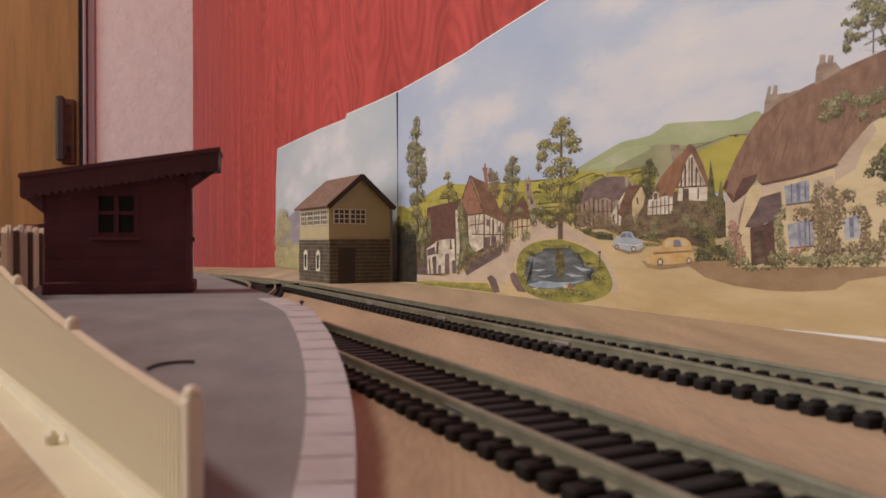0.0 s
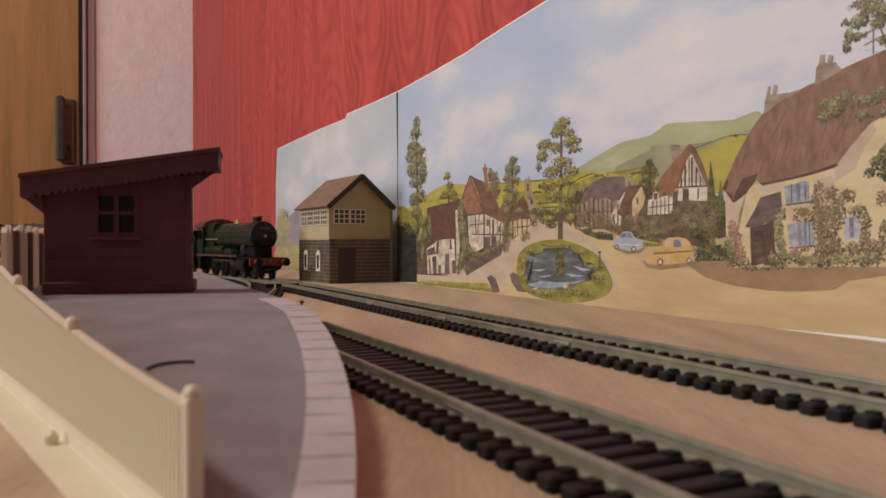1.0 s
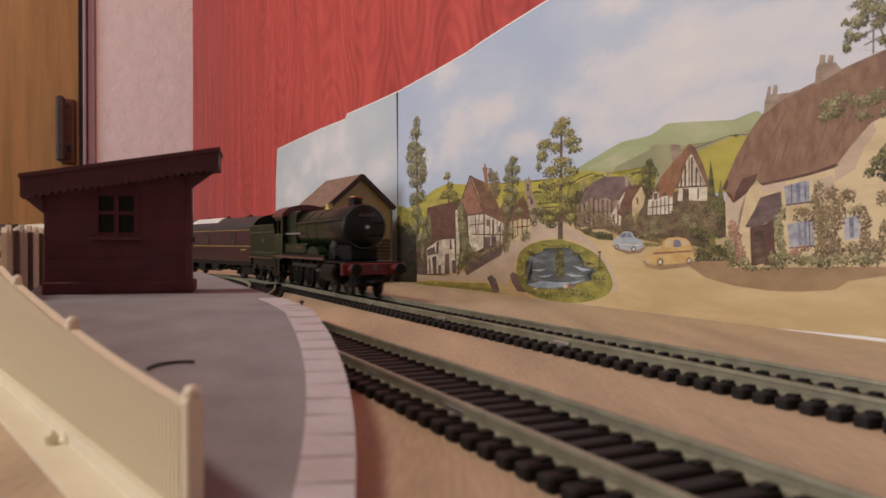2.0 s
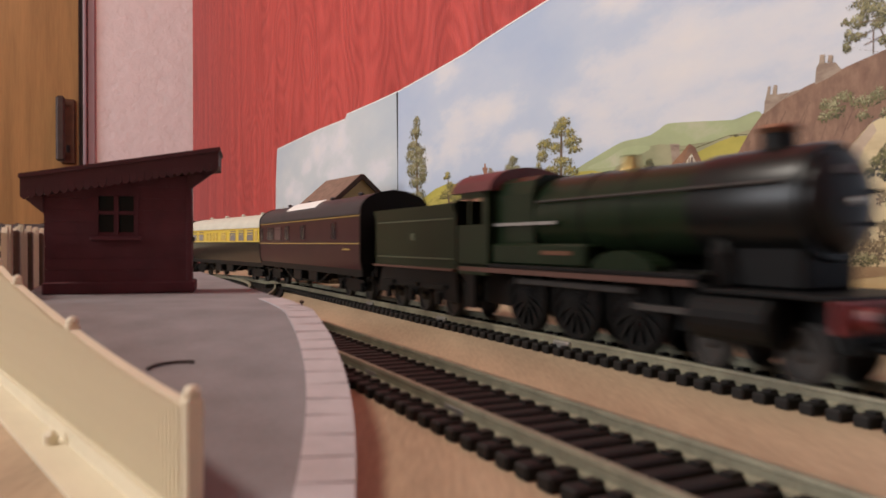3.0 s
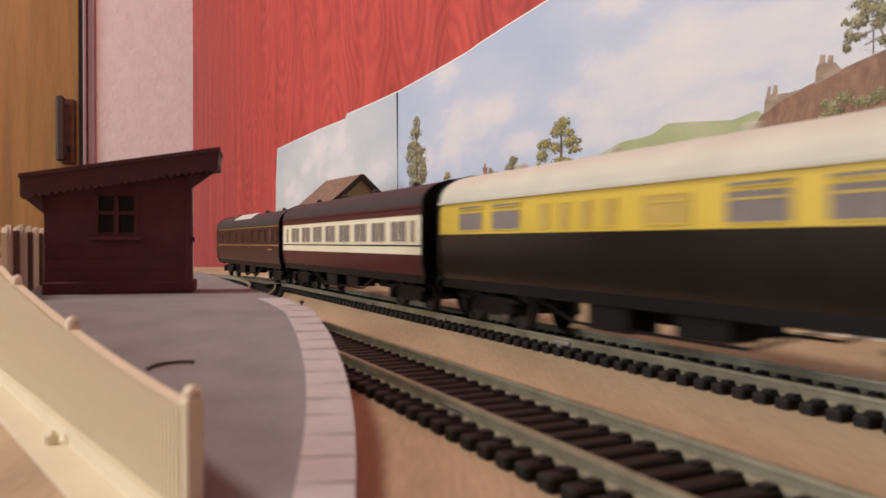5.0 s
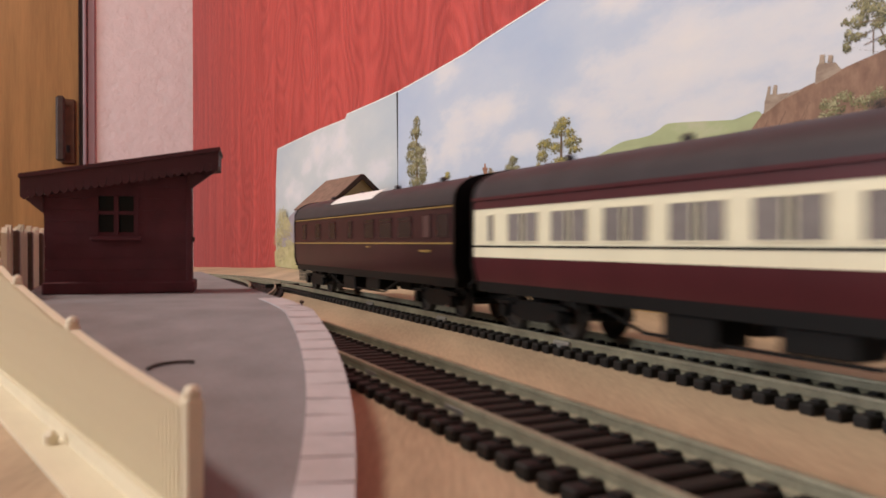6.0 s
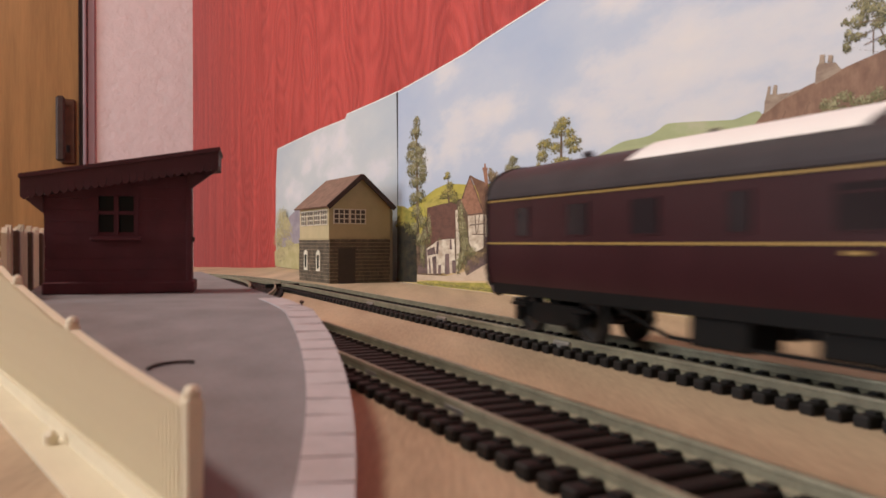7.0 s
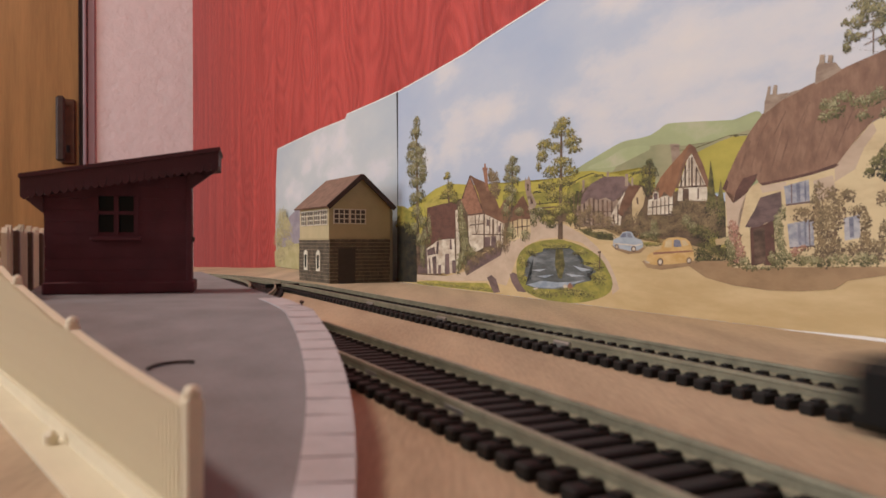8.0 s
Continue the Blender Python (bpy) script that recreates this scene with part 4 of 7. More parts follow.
# ground, lane and verges
paint("painted_undergrowth", [[(3.2, 29.8), (28.1, 60.8), (83.4, 67), (114.2, 46.4), (145.8, 57), (170.8, 59.6), (186, 54.7), (202.9, 54), (223.1, 60.4), (239.2, 65.7), (273, 64.9), (290.1, 62.3), (309.8, 58.4), (331.1, 57.1), (344.1, 49), (347.3, 24.9), (324.4, 24.3), (319, 31.9), (290.2, 31.7), (259.2, 37.5), (234, 42.7), (208.9, 45.2), (184.1, 47.8), (167.4, 42.4), (145.8, 30.7), (114.2, 16.3), (59.5, 8.5), (3.1, 6.3)]], P_BROWN_DARK)
paint("painted_ground", [[(-44.6, 3.3), (-0.4, 7.1), (59.5, 9.4), (114.2, 17.9), (153.2, 38.2), (180.8, 45.7), (211.8, 47.1), (239.3, 45.7), (268.5, 37.4), (302.3, 34), (327.8, 32), (344.1, 26.7), (412.2, 25), (445.6, 22.3), (445.7, 0.1), (412.4, 0.1), (344.3, 0.1), (223.3, 0.1), (5.5, 0.1), (-36.7, 0.1)]], P_SAND)
paint("painted_lane", [[(170.1, 56), (183.4, 56.9), (194.9, 47.5), (217.5, 45), (237.2, 38.3), (247.5, 32.7), (258.3, 24.3), (264, 16.1), (266.8, 10.4), (261.2, 7.1), (259.3, 16.5), (250.5, 26.6), (234.1, 34.5), (211.8, 37.8), (191.2, 36.6), (174.2, 32.4), (163.2, 24.3), (157.5, 15.4), (150.3, 6.2), (128.9, 8.2), (69.3, 5.9), (0.8, 3.3), (0.8, 8.1), (59.5, 9), (114.2, 17.1), (147.3, 31.5), (167.4, 42.4), (174.2, 48.7)]], P_LANE)
paint("painted_verge", [[(3.1, 2), (38.9, 4.6), (69.3, 4.6), (124.1, 6.8), (135.2, 0.8), (5.5, 0.1)]], P_GRASS)
leafage([(28.1, 1.8, 19.75, 0.9), (69.3, 2.5, 21.3, 0.95), (110.8, 2.6, 16.9, 1.2)], GREEN_TONES, 73, 0.64)
# near-black block at the left end of the village sheet
paint("painted_dark_block", [[(-40.6, 51.5), (-18.7, 52), (3.2, 43.9), (3.1, 1.6), (-40.6, 0.1)]], P_DARK)
paint("painted_bank", [[(-40.6, 67.5), (-23.7, 65.7), (-8.8, 61.3), (0.8, 50.5), (-40.6, 48.5)]], P_GRASS)
leafage([(-23.7, 50.1, 17.75, 2.45), (-8.8, 45, 12.2, 3.8)], DARK_TONES, 74, 1.2)
paint("painted_rock", [[(124.1, 10.7), (130.4, 12.5), (136.7, 10.1), (142.1, 1.6), (133.6, 0.4), (128.9, 5.1)], [(154.7, 13.8), (159, 15.4), (164.6, 14.2), (174.2, 7.4), (174.9, 3.2), (164.6, 3.3), (157.5, 8.8)]], P_ROOF_MAUVE)

# pond on its green island
paint("painted_island", [outline([(163.2, 19.2), (166, 26.5), (174.2, 31.7), (188.6, 35.2), (208.9, 36.5), (224.3, 34.8), (239.3, 31.1), (250.5, 26.6), (257.3, 20.1), (261.2, 13.6), (258.3, 7.8), (245.5, 3.3), (224.4, 0.1), (197.5, 0.1), (176.9, 3.3), (166, 10.6)])], P_GRASS)
paint("painted_pond", [[(174.2, 18.8), (180.9, 21.5), (176.9, 24.6), (184.8, 27.9), (193.7, 29), (194.9, 31.1), (208.9, 31.7), (217.6, 30.9), (223.2, 31.3), (230.9, 28.1), (228.7, 26.2), (236.2, 24.4), (234.1, 22.5), (244.5, 20.9), (247.5, 18.5), (238.3, 16.3), (242.5, 13.7), (228.7, 11.2), (226.6, 9.4), (206, 7), (187.4, 6.4), (174.2, 8.1), (180.9, 12), (172.9, 13.8)]], P_WATER)
paint("painted_reflection", [[(208.3, 31.2), (215.3, 30.9), (217.6, 21.4), (214.2, 13.4), (210.7, 13.9), (207.1, 21.8)]], P_HEDGE)
paint("painted_ripple", [[(175.6, 8.2), (193.7, 11.5), (208.9, 11.2), (226.6, 12.3), (237.3, 13.8), (223.2, 10.2), (206, 7.7), (186.1, 7)], [(180.9, 17.6), (198.7, 18.9), (190.6, 16.9)], [(225.4, 21.6), (242.4, 19.6), (234.1, 18.4)], [(217.6, 16.8), (237.3, 16), (224.3, 15.1)], [(187.4, 14), (205.9, 15.7), (197.5, 13.4)]], P_BLUE)
paint("painted_duck", [[(215.3, 9.2), (217.6, 10.6), (221, 9.2), (217.6, 8)], [(183.5, 6.5), (188.7, 7.1), (188.7, 6.1), (184.2, 5.5)]], P_WHITE)
paint("painted_duck", [[(219.9, 9.7), (222.7, 11.8), (225.5, 10), (224.4, 8), (221, 8.2)]], P_BRICK)
leafage([(170.8, 23, 4.1, 3.25), (170.2, 13.7, 4.1, 3.2), (180.9, 29.6, 6.6, 1.4), (208.9, 33.2, 14.15, 1.15), (233, 29.4, 6.4, 1.6), (248.5, 22.2, 4.5, 2.75), (250.5, 15.6, 4.95, 3.05), (228.7, 6.4, 15.25, 1.95), (196.9, 4.1, 16.05, 1.7)], GREEN_TONES, 75, 0.64)
leafage([(183.5, 27.2, 5.2, 0.7), (205.9, 31.1, 8.35, 0.45), (228.7, 28.4, 4.35, 0.65), (175.6, 21.7, 2.05, 1.8), (239.3, 23.2, 5.2, 0.65), (244.5, 15.9, 3.05, 0.95), (219.9, 7.5, 10.15, 0.55)], DARK_TONES, 76, 0.47)
paint("painted_post", [[(249.5, 19.8), (250.6, 19.9), (251, 29.6), (249.9, 29.6)], [(248.5, 28.8), (251.5, 29.2), (251.5, 30.1), (248.5, 29.7)]], P_TIMBER)

# small white house under a dark roof
paint("painted_shed", [[(3.2, 34.5), (23.7, 36.3), (25.9, 9.9), (5.5, 9.2)]], P_ROOF_MAUVE)
paint("painted_wall", [[(22.6, 29.9), (36.8, 35.4), (73.1, 38.7), (76, 12.1), (24.8, 9.4)]], P_WHITE)
paint("painted_opening", [[(33.6, 22.8), (41, 24.3), (42.1, 10), (35.7, 9.8)], [(27, 21.8), (29.2, 22.3), (31.4, 10.1), (28.1, 10)], [(57.5, 25.8), (64.4, 26.3), (65.4, 10.9), (56.5, 10.6)], [(23.7, 28.6), (37.8, 31.4), (40, 25.6), (24.8, 24)], [(42.1, 35.4), (46.2, 35.8), (45.2, 25.7), (41, 25.6)], [(65.4, 37.1), (68.3, 37.1), (69.3, 29.4), (65.4, 29.4)], [(45.2, 16.8), (50.4, 17.8), (49.3, 10.3), (44.2, 10.1)], [(69.3, 20.9), (76, 21.8), (76, 11.7), (70.2, 11.5)]], P_ROOF_MAUVE)
paint("painted_roof", [[(23.7, 62.8), (49.3, 64.4), (75, 65.3), (78.8, 58), (74.1, 37.5), (53.4, 37.1), (47.3, 38.9), (38.9, 34.5), (23.7, 29.9), (17, 35.4), (25.9, 49.1)]], P_ROOF_DARK)
paint("painted_gable_edge", [[(75, 59), (78.8, 58.8), (82.5, 34.5), (80.7, 13.6), (76.9, 13), (77.8, 34.5)]], P_WHITE)
leafage([(28.1, 45.8, 4.4, 9.95), (19.3, 39.1, 6.7, 7.35), (14.7, 25.2, 5.7, 8.35)], DULL_TONES, 77, 0.86)

# tall gabled cottage
paint("painted_wall", [[(95.2, 54.1), (119.1, 54.9), (148, 47.6), (145.8, 30.7), (125.6, 32.9), (105.7, 27.3), (97, 34.5)]], P_WHITE)
paint("painted_gable", [[(84.3, 65.3), (91.6, 75.6), (98.7, 82.8), (109.1, 70.4), (119.9, 54.5), (97, 53.7)]], P_BRICK)
paint("painted_roof", [[(98.7, 83.2), (107.4, 80.2), (119.9, 76.8), (127.2, 70.9), (135.1, 65.8), (142.8, 55.6), (149.5, 46.8), (133.5, 51), (119.1, 54.9), (110.8, 69.5)]], P_ROOF)
paint("painted_timber", [[(95.2, 54.1), (119.9, 54.9), (119.9, 55.7), (95.2, 54.9)], [(98.7, 46.7), (120, 47.5), (119.9, 48.2), (98.7, 47.5)], [(102.2, 40.2), (147.3, 39.4), (147.3, 40.1), (102.2, 41)], [(119, 55.3), (120.9, 55.3), (120.9, 30.6), (119, 30.6)], [(105.8, 54.6), (107.3, 54.5), (109, 40.5), (107.5, 40.5)], [(112.7, 54.4), (113.9, 54.3), (110.6, 41.3), (109.4, 41.3)], [(127.4, 51.9), (128.7, 51.9), (128.7, 40.3), (127.4, 40.3)], [(131.5, 50.6), (134, 50.6), (134, 31.4), (131.5, 31.4)], [(137.6, 49), (138.8, 48.9), (138.8, 40.2), (137.6, 40.2)], [(142.1, 47.7), (143.4, 47.7), (142.7, 30.7), (141.3, 30.7)], [(98, 82.5), (99.4, 82.4), (120.6, 54.1), (119.3, 54.1)], [(85.5, 66.9), (86.8, 66.8), (99.3, 82.8), (98.1, 82.9)]], P_TIMBER)
paint("painted_opening", [[(124, 50.9), (127.2, 50), (127.2, 46.1), (123.2, 46.2)], [(130.4, 39.1), (136.7, 39.1), (136.7, 30.7), (129.6, 30.6)], [(139.7, 45.9), (142.8, 45.4), (142.8, 41.3), (139.7, 41.3)], [(120.8, 38.4), (128.8, 38.4), (128.8, 32.2), (120.8, 31.4)]], P_ROOF_MAUVE)
paint("painted_chimney", [[(118.3, 85.6), (124, 85.1), (126.4, 69.4), (123.2, 70.4), (120.7, 76.8)], [(117.4, 86.9), (124.8, 86.2), (124.8, 84.3), (117.5, 84.9)], [(119.9, 89.4), (122.4, 89.2), (122.4, 86), (119.9, 86.3)]], P_BRICK)
paint("painted_garden_wall", [[(89.8, 20.5), (114.2, 25.8), (145.8, 33), (143.5, 26.2), (119.2, 18.8), (93.5, 10.7)]], P_ROOF_MAUVE)
leafage([(128.8, 81.6, 3.15, 3.5), (132.7, 77.5, 5.5, 5.35), (137.4, 74.1, 4.65, 6.45), (135.1, 70.4, 6.2, 3.8)], BROWN_TONES, 78, 0.85)
leafage([(84.4, 55.3, 5.5, 8.3), (88, 42.8, 7.25, 8.25), (91.6, 31.2, 8.1, 6.6), (86.2, 22.9, 7.3, 5), (80.7, 17.7, 4.65, 4.15), (102.3, 28, 6.95, 3.25)], DULL_TONES, 79, 0.85)
leafage([(114.2, 25.8, 8.35, 2), (128.8, 29.1, 7.95, 2.3), (141.3, 33, 5.3, 3), (150.2, 34.5, 4.4, 4.5), (105.7, 21.6, 6.85, 2.4), (95.2, 15.7, 5.35, 2.45), (148, 41.2, 3.7, 5.25)], BROWN_TONES, 80, 0.73)

# cottages and church up the lane
paint("painted_wall", [[(154.6, 48.5), (167.3, 50.4), (179.5, 50), (180.8, 40.8), (172.8, 38.1), (156.8, 35.2)]], P_CREAM)
paint("painted_roof", [[(154.6, 47.8), (160.3, 57.1), (167.3, 62.6), (171.4, 64.6), (176.8, 58.6), (180.8, 49.3), (167.3, 49.6)], [(138.2, 54.3), (147.2, 62.2), (153.1, 64.1), (156, 55.8), (151.7, 47.9), (144.3, 48)]], P_ROOF)
paint("painted_timber", [[(158.2, 48.4), (159.6, 48.4), (159.6, 36.7), (158.2, 36.7)], [(164, 49), (165.1, 49), (165.8, 38.1), (164.7, 38.1)], [(169.4, 49.6), (170.8, 49.5), (171.5, 38.8), (170.1, 38.8)], [(175.7, 49.4), (176.7, 49.4), (176.7, 40.2), (175.7, 40.2)], [(156.1, 43.8), (179.5, 44.8), (179.5, 45.4), (156.1, 44.4)]], P_TIMBER)
paint("painted_church", [[(173.5, 70.1), (174.1, 75.8), (176.1, 73.5), (178.1, 76.5), (180.1, 73.2), (181.5, 62.6), (176.8, 61.4)], [(176.8, 62.8), (182.1, 65.4), (187.3, 58.1), (183.4, 54.8), (178.2, 57.1)]], P_STONE)
paint("painted_church_window", [[(176.2, 71.4), (178.2, 71.2), (178.2, 67), (176.2, 67.1)], [(179.5, 62), (182.1, 62.5), (183.4, 59), (180.8, 58.4)]], P_TIMBER)
paint("painted_fence_post", [[(189.2, 70.5), (190.5, 70.4), (191.1, 67.6), (189.8, 67.7)], [(196.7, 70.6), (198, 70.5), (198.6, 67.8), (197.4, 67.9)], [(183.4, 55.1), (208.8, 55.4), (208.8, 56.2), (183.4, 55.9)], [(190, 60.1), (191, 60), (191.6, 57.2), (190.6, 57.3)]], P_TIMBER)
leafage([(156.8, 41.9, 5.75, 4.45), (174.2, 39.5, 5.4, 2.85), (184.1, 49.2, 3.9, 3.5), (150.2, 56.1, 5.15, 4.45), (167.3, 54.7, 5.55, 2.2), (191.1, 53.8, 5.05, 2.1)], DULL_TONES, 81, 0.65)
leafage([(183.4, 54.1, 6.55, 1.4), (194.9, 51.6, 8.75, 2.7), (202.9, 45.3, 6.05, 1.7)], DARK_TONES, 82, 0.64)

# mauve-roofed row
paint("painted_wall", [[(228.6, 55), (237.2, 60.2), (262.9, 58.2), (270.3, 54.3), (266.7, 43.3), (244.4, 42.5), (229.7, 44.7)]], P_STONE)
paint("painted_timber", [[(230.8, 56.8), (232.9, 56.7), (233, 44.6), (230.8, 44.7)], [(235.3, 58.4), (236.9, 58.4), (237.5, 44.5), (235.9, 44.6)], [(240.2, 58.8), (241.4, 58.8), (242, 43.8), (240.7, 43.8)], [(244, 58.6), (245.8, 58.5), (245.8, 43.1), (244.1, 43.2)], [(248.4, 58.4), (249.5, 58.3), (250, 44.3), (248.9, 44.3)], [(252, 57.6), (253.7, 57.5), (253.8, 44.2), (252, 44.2)], [(256.2, 57.4), (257.3, 57.3), (257.8, 44.1), (256.7, 44.1)], [(259.9, 56.6), (261.3, 56.5), (261.3, 44), (259.9, 44.1)], [(229.7, 51.4), (264.8, 50.7), (264.8, 51.3), (229.7, 52)]], P_TIMBER)
paint("painted_roof", [[(230.8, 55.5), (236.1, 62.2), (242.3, 66.8), (253.3, 69.9), (270.2, 68.9), (275.6, 64.5), (269.4, 59.1), (262, 56.2), (255.3, 58.6), (248.4, 57.8), (241.3, 59.4), (236.1, 56.5)]], P_ROOF_MAUVE)
paint("painted_chimney", [[(234.5, 62.3), (234.5, 69.5), (236.6, 69.4), (236.6, 64)], [(256.2, 69.4), (256.2, 72.4), (258.1, 72.3), (258.2, 69.3)], [(271.2, 63.6), (271.6, 70), (273.8, 69.8), (273.9, 63.4)], [(276.1, 62.7), (276.5, 67.8), (277.8, 67.7), (277.8, 62.6)]], P_STONE)
paint("painted_gable", [[(259.2, 48.3), (264.8, 54.6), (271.2, 60.7), (272.5, 60), (269.4, 51.5), (267.6, 43.3), (260.1, 45.2)]], P_WHITE)
paint("painted_roof", [[(269.4, 57.3), (273.9, 63.4), (284.3, 63.6), (279.1, 58.5), (274.8, 53), (268.5, 48), (265.7, 49.8)]], P_ROOF)
paint("painted_gable", [[(277, 55.8), (283.9, 63), (287.2, 58.3), (285.6, 53.1), (281.8, 49), (279.2, 43.6), (277, 48.9)]], P_CREAM)
paint("painted_timber", [[(261.5, 49.4), (262.5, 49.3), (263, 44.6), (262, 44.6)], [(265.2, 54.6), (266.2, 54.5), (266.3, 43.9), (265.2, 43.9)], [(270.1, 51.4), (271.4, 51.4), (271.5, 43.2), (270.1, 43.3)], [(273.2, 52.5), (274.6, 52.4), (274.6, 43.2), (273.2, 43.2)], [(280.2, 57.3), (281.5, 57.2), (282, 53.8), (280.7, 53.9)]], P_TIMBER)
leafage([(236.1, 49, 6.35, 3.75), (249.4, 47.3, 5.95, 3.65), (230.8, 45.3, 4.3, 2.55), (258.2, 45.3, 5.75, 2.7), (241.3, 52.5, 3.6, 2.8), (247.5, 43.1, 10.05, 0.9), (227.5, 53.1, 2.75, 5.1)], BROWN_TONES, 83, 0.56)
leafage([(274.8, 44.9, 4.45, 3.5), (283.5, 46.4, 4.25, 3.4), (280.9, 40.8, 6.9, 2.25), (267.6, 42.1, 5.5, 1.75)], BROWN_TONES, 84, 0.56)
paint("painted_kerb", [[(230.8, 42.8), (241.4, 40.7), (261.1, 38.7), (262, 35.7), (249.5, 36.3), (236.2, 39.5)]], P_HEDGE)
leafage([(239.3, 41.4, 5.2, 0.95), (251.4, 39.4, 6.9, 1.05), (259.2, 38.1, 3.8, 1.2)], DARK_TONES, 85, 0.5)
paint("painted_cypress", [[(226.2, 53.1), (228.9, 53), (231, 63.7), (228.3, 63.9)], [(221.8, 50.7), (224.5, 50.6), (226.2, 59.6), (223.4, 59.7)], [(230.8, 55.2), (232.9, 55.1), (234, 62.9), (231.8, 63.1)]], P_HEDGE)

# big timbered house
paint("painted_wall", [[(309.1, 54.2), (310.5, 61), (316.4, 74.1), (319.2, 74.9), (328.4, 58.8), (328.4, 53.2)], [(289.3, 55.7), (306.8, 57.5), (307.6, 47.3), (288.5, 47.9)]], P_WHITE)
paint("painted_timber", [[(311.5, 65.7), (312.6, 65.6), (312.6, 60.3), (311.5, 60.4)], [(314, 70.7), (315.1, 70.6), (315.2, 60.1), (314, 60.2)], [(316.7, 73.6), (317.5, 73.5), (317.5, 60), (316.8, 60)], [(318.3, 73.9), (319.5, 73.8), (319.5, 59.9), (318.4, 59.9)], [(321.3, 69), (322.2, 68.9), (321.9, 59.7), (321, 59.8)], [(323.8, 64.7), (324.6, 64.6), (324.6, 59.5), (323.8, 59.6)], [(309, 60.1), (329, 59.6), (329, 60.4), (309, 60.9)], [(313, 59.8), (317, 59.5), (317, 53.3), (313, 53.5)], [(306.3, 58.6), (307.2, 58.5), (307.3, 47.3), (306.4, 47.3)], [(309, 59.5), (309.8, 59.4), (309.8, 53.6), (309.1, 53.6)], [(322.4, 59.2), (323.3, 59.1), (323.3, 54.5), (322.4, 54.5)], [(292.3, 55), (293, 55), (292.6, 48.3), (291.9, 48.4)], [(295.1, 55.4), (295.8, 55.4), (295.4, 48.2), (294.7, 48.3)], [(297.9, 55.8), (298.6, 55.8), (298.6, 48.1), (297.9, 48.2)], [(300.7, 56.2), (301.4, 56.2), (301.4, 48), (300.7, 48.1)], [(303.4, 56.6), (304.1, 56.6), (304.1, 48), (303.4, 48)], [(289.4, 51.5), (307.2, 52.4), (307.2, 52.9), (289.3, 52.1)], [(288.5, 47.6), (307.6, 47.5), (307.6, 48.2), (288.5, 48.3)], [(311, 60.9), (311.5, 60.9), (316.6, 68.4), (316.1, 68.4)], [(326.7, 59.9), (327.2, 59.9), (321.6, 69), (321.1, 69)]], P_TIMBER)
paint("painted_roof", [[(290.2, 56.2), (294.2, 61.5), (298.2, 66.2), (304.4, 71.1), (311.2, 75.7), (317.1, 80.1), (320.3, 78.4), (314.9, 72.2), (311.3, 65.7), (308.3, 60.1), (305.3, 56), (300.6, 58.9), (297.5, 55.8), (294.2, 57.7)]], P_RUST)
paint("painted_barge_board", [[(317.4, 80), (320.7, 78.3), (325.6, 70.2), (330, 60.2), (328, 59.3), (323.5, 67.8), (318.5, 75.7), (314.9, 71.7), (309.8, 60.5), (307.9, 60.1), (312, 69.8)]], P_ROOF)
paint("painted_dormer", [[(292.2, 57.8), (294.2, 60.4), (296.6, 58.6), (296.7, 55.3), (292.6, 55)]], P_WHITE)
paint("painted_opening", [[(293, 57.7), (294.2, 59), (295.9, 58.1), (295.9, 55.6), (293.4, 55.5)]], P_ROOF_MAUVE)
paint("painted_chimney", [[(304.8, 80.7), (310.5, 80.3), (311.2, 75.7), (306, 72.5)], [(304.4, 81.5), (310.8, 80.8), (310.8, 79.5), (304.4, 80.2)]], P_STONE)
paint("painted_trunk", [[(288.9, 56.3), (291.4, 56.2), (290.4, 74), (289.8, 74.1)], [(289.8, 67.3), (290.4, 67.2), (287.2, 70.4)], [(289.8, 66.7), (290.4, 66.7), (293, 69.3)], [(289.8, 61.9), (290.5, 61.8), (288.5, 65.2)], [(289.8, 57.4), (290.5, 57.4), (291, 60.6)]], P_TRUNK)
leafage([(290.1, 73.5, 2.9, 1.95), (287.2, 70.4, 3.75, 2.25), (293, 69.3, 3.25, 2.2), (288.5, 65.2, 5.4, 2.55), (291, 60.6, 4.9, 2.5)], DARK_TONES, 86, 0.55)
paint("painted_cypress", [[(327.7, 49.2), (328.7, 58.5), (330.3, 71.2), (331.7, 64.6), (333.1, 55.7), (333.8, 49)], [(333.8, 48), (335.1, 56.9), (336.3, 62), (337.7, 56.2), (339, 47.8)]], P_HEDGE)
leafage([(317.2, 51.7, 6.5, 2.35), (326, 49.8, 6.9, 3.55), (309.8, 48.8, 5.25, 2.4), (319, 46.2, 8.6, 2.6), (332.8, 45.7, 5.3, 4.95), (327.7, 42.1, 8.2, 3.5)], BROWN_TONES, 87, 0.58)
leafage([(331.8, 50.5, 4, 3.55), (337.1, 45.9, 2.95, 3.95), (324.3, 39.6, 6.3, 2.55), (331.8, 37, 6, 3)], DARK_TONES, 88, 0.55)
leafage([(302.2, 44.8, 7.8, 2.45), (294.3, 45.5, 5.7, 2.5), (290.2, 42.3, 6.6, 2.5), (306.1, 41.5, 6.85, 2.4), (313.6, 42.9, 5.1, 2.6), (300.7, 39.4, 7.85, 1.6)], BROWN_TONES, 89, 0.53)
leafage([(294.3, 39.5, 3.25, 3.3), (293.5, 43.3, 2.45, 2.25), (315.8, 44.4, 3.25, 2.6), (320.1, 41.7, 3.2, 2.05), (288.1, 38.4, 5, 1.4)], DULL_TONES, 90, 0.47)
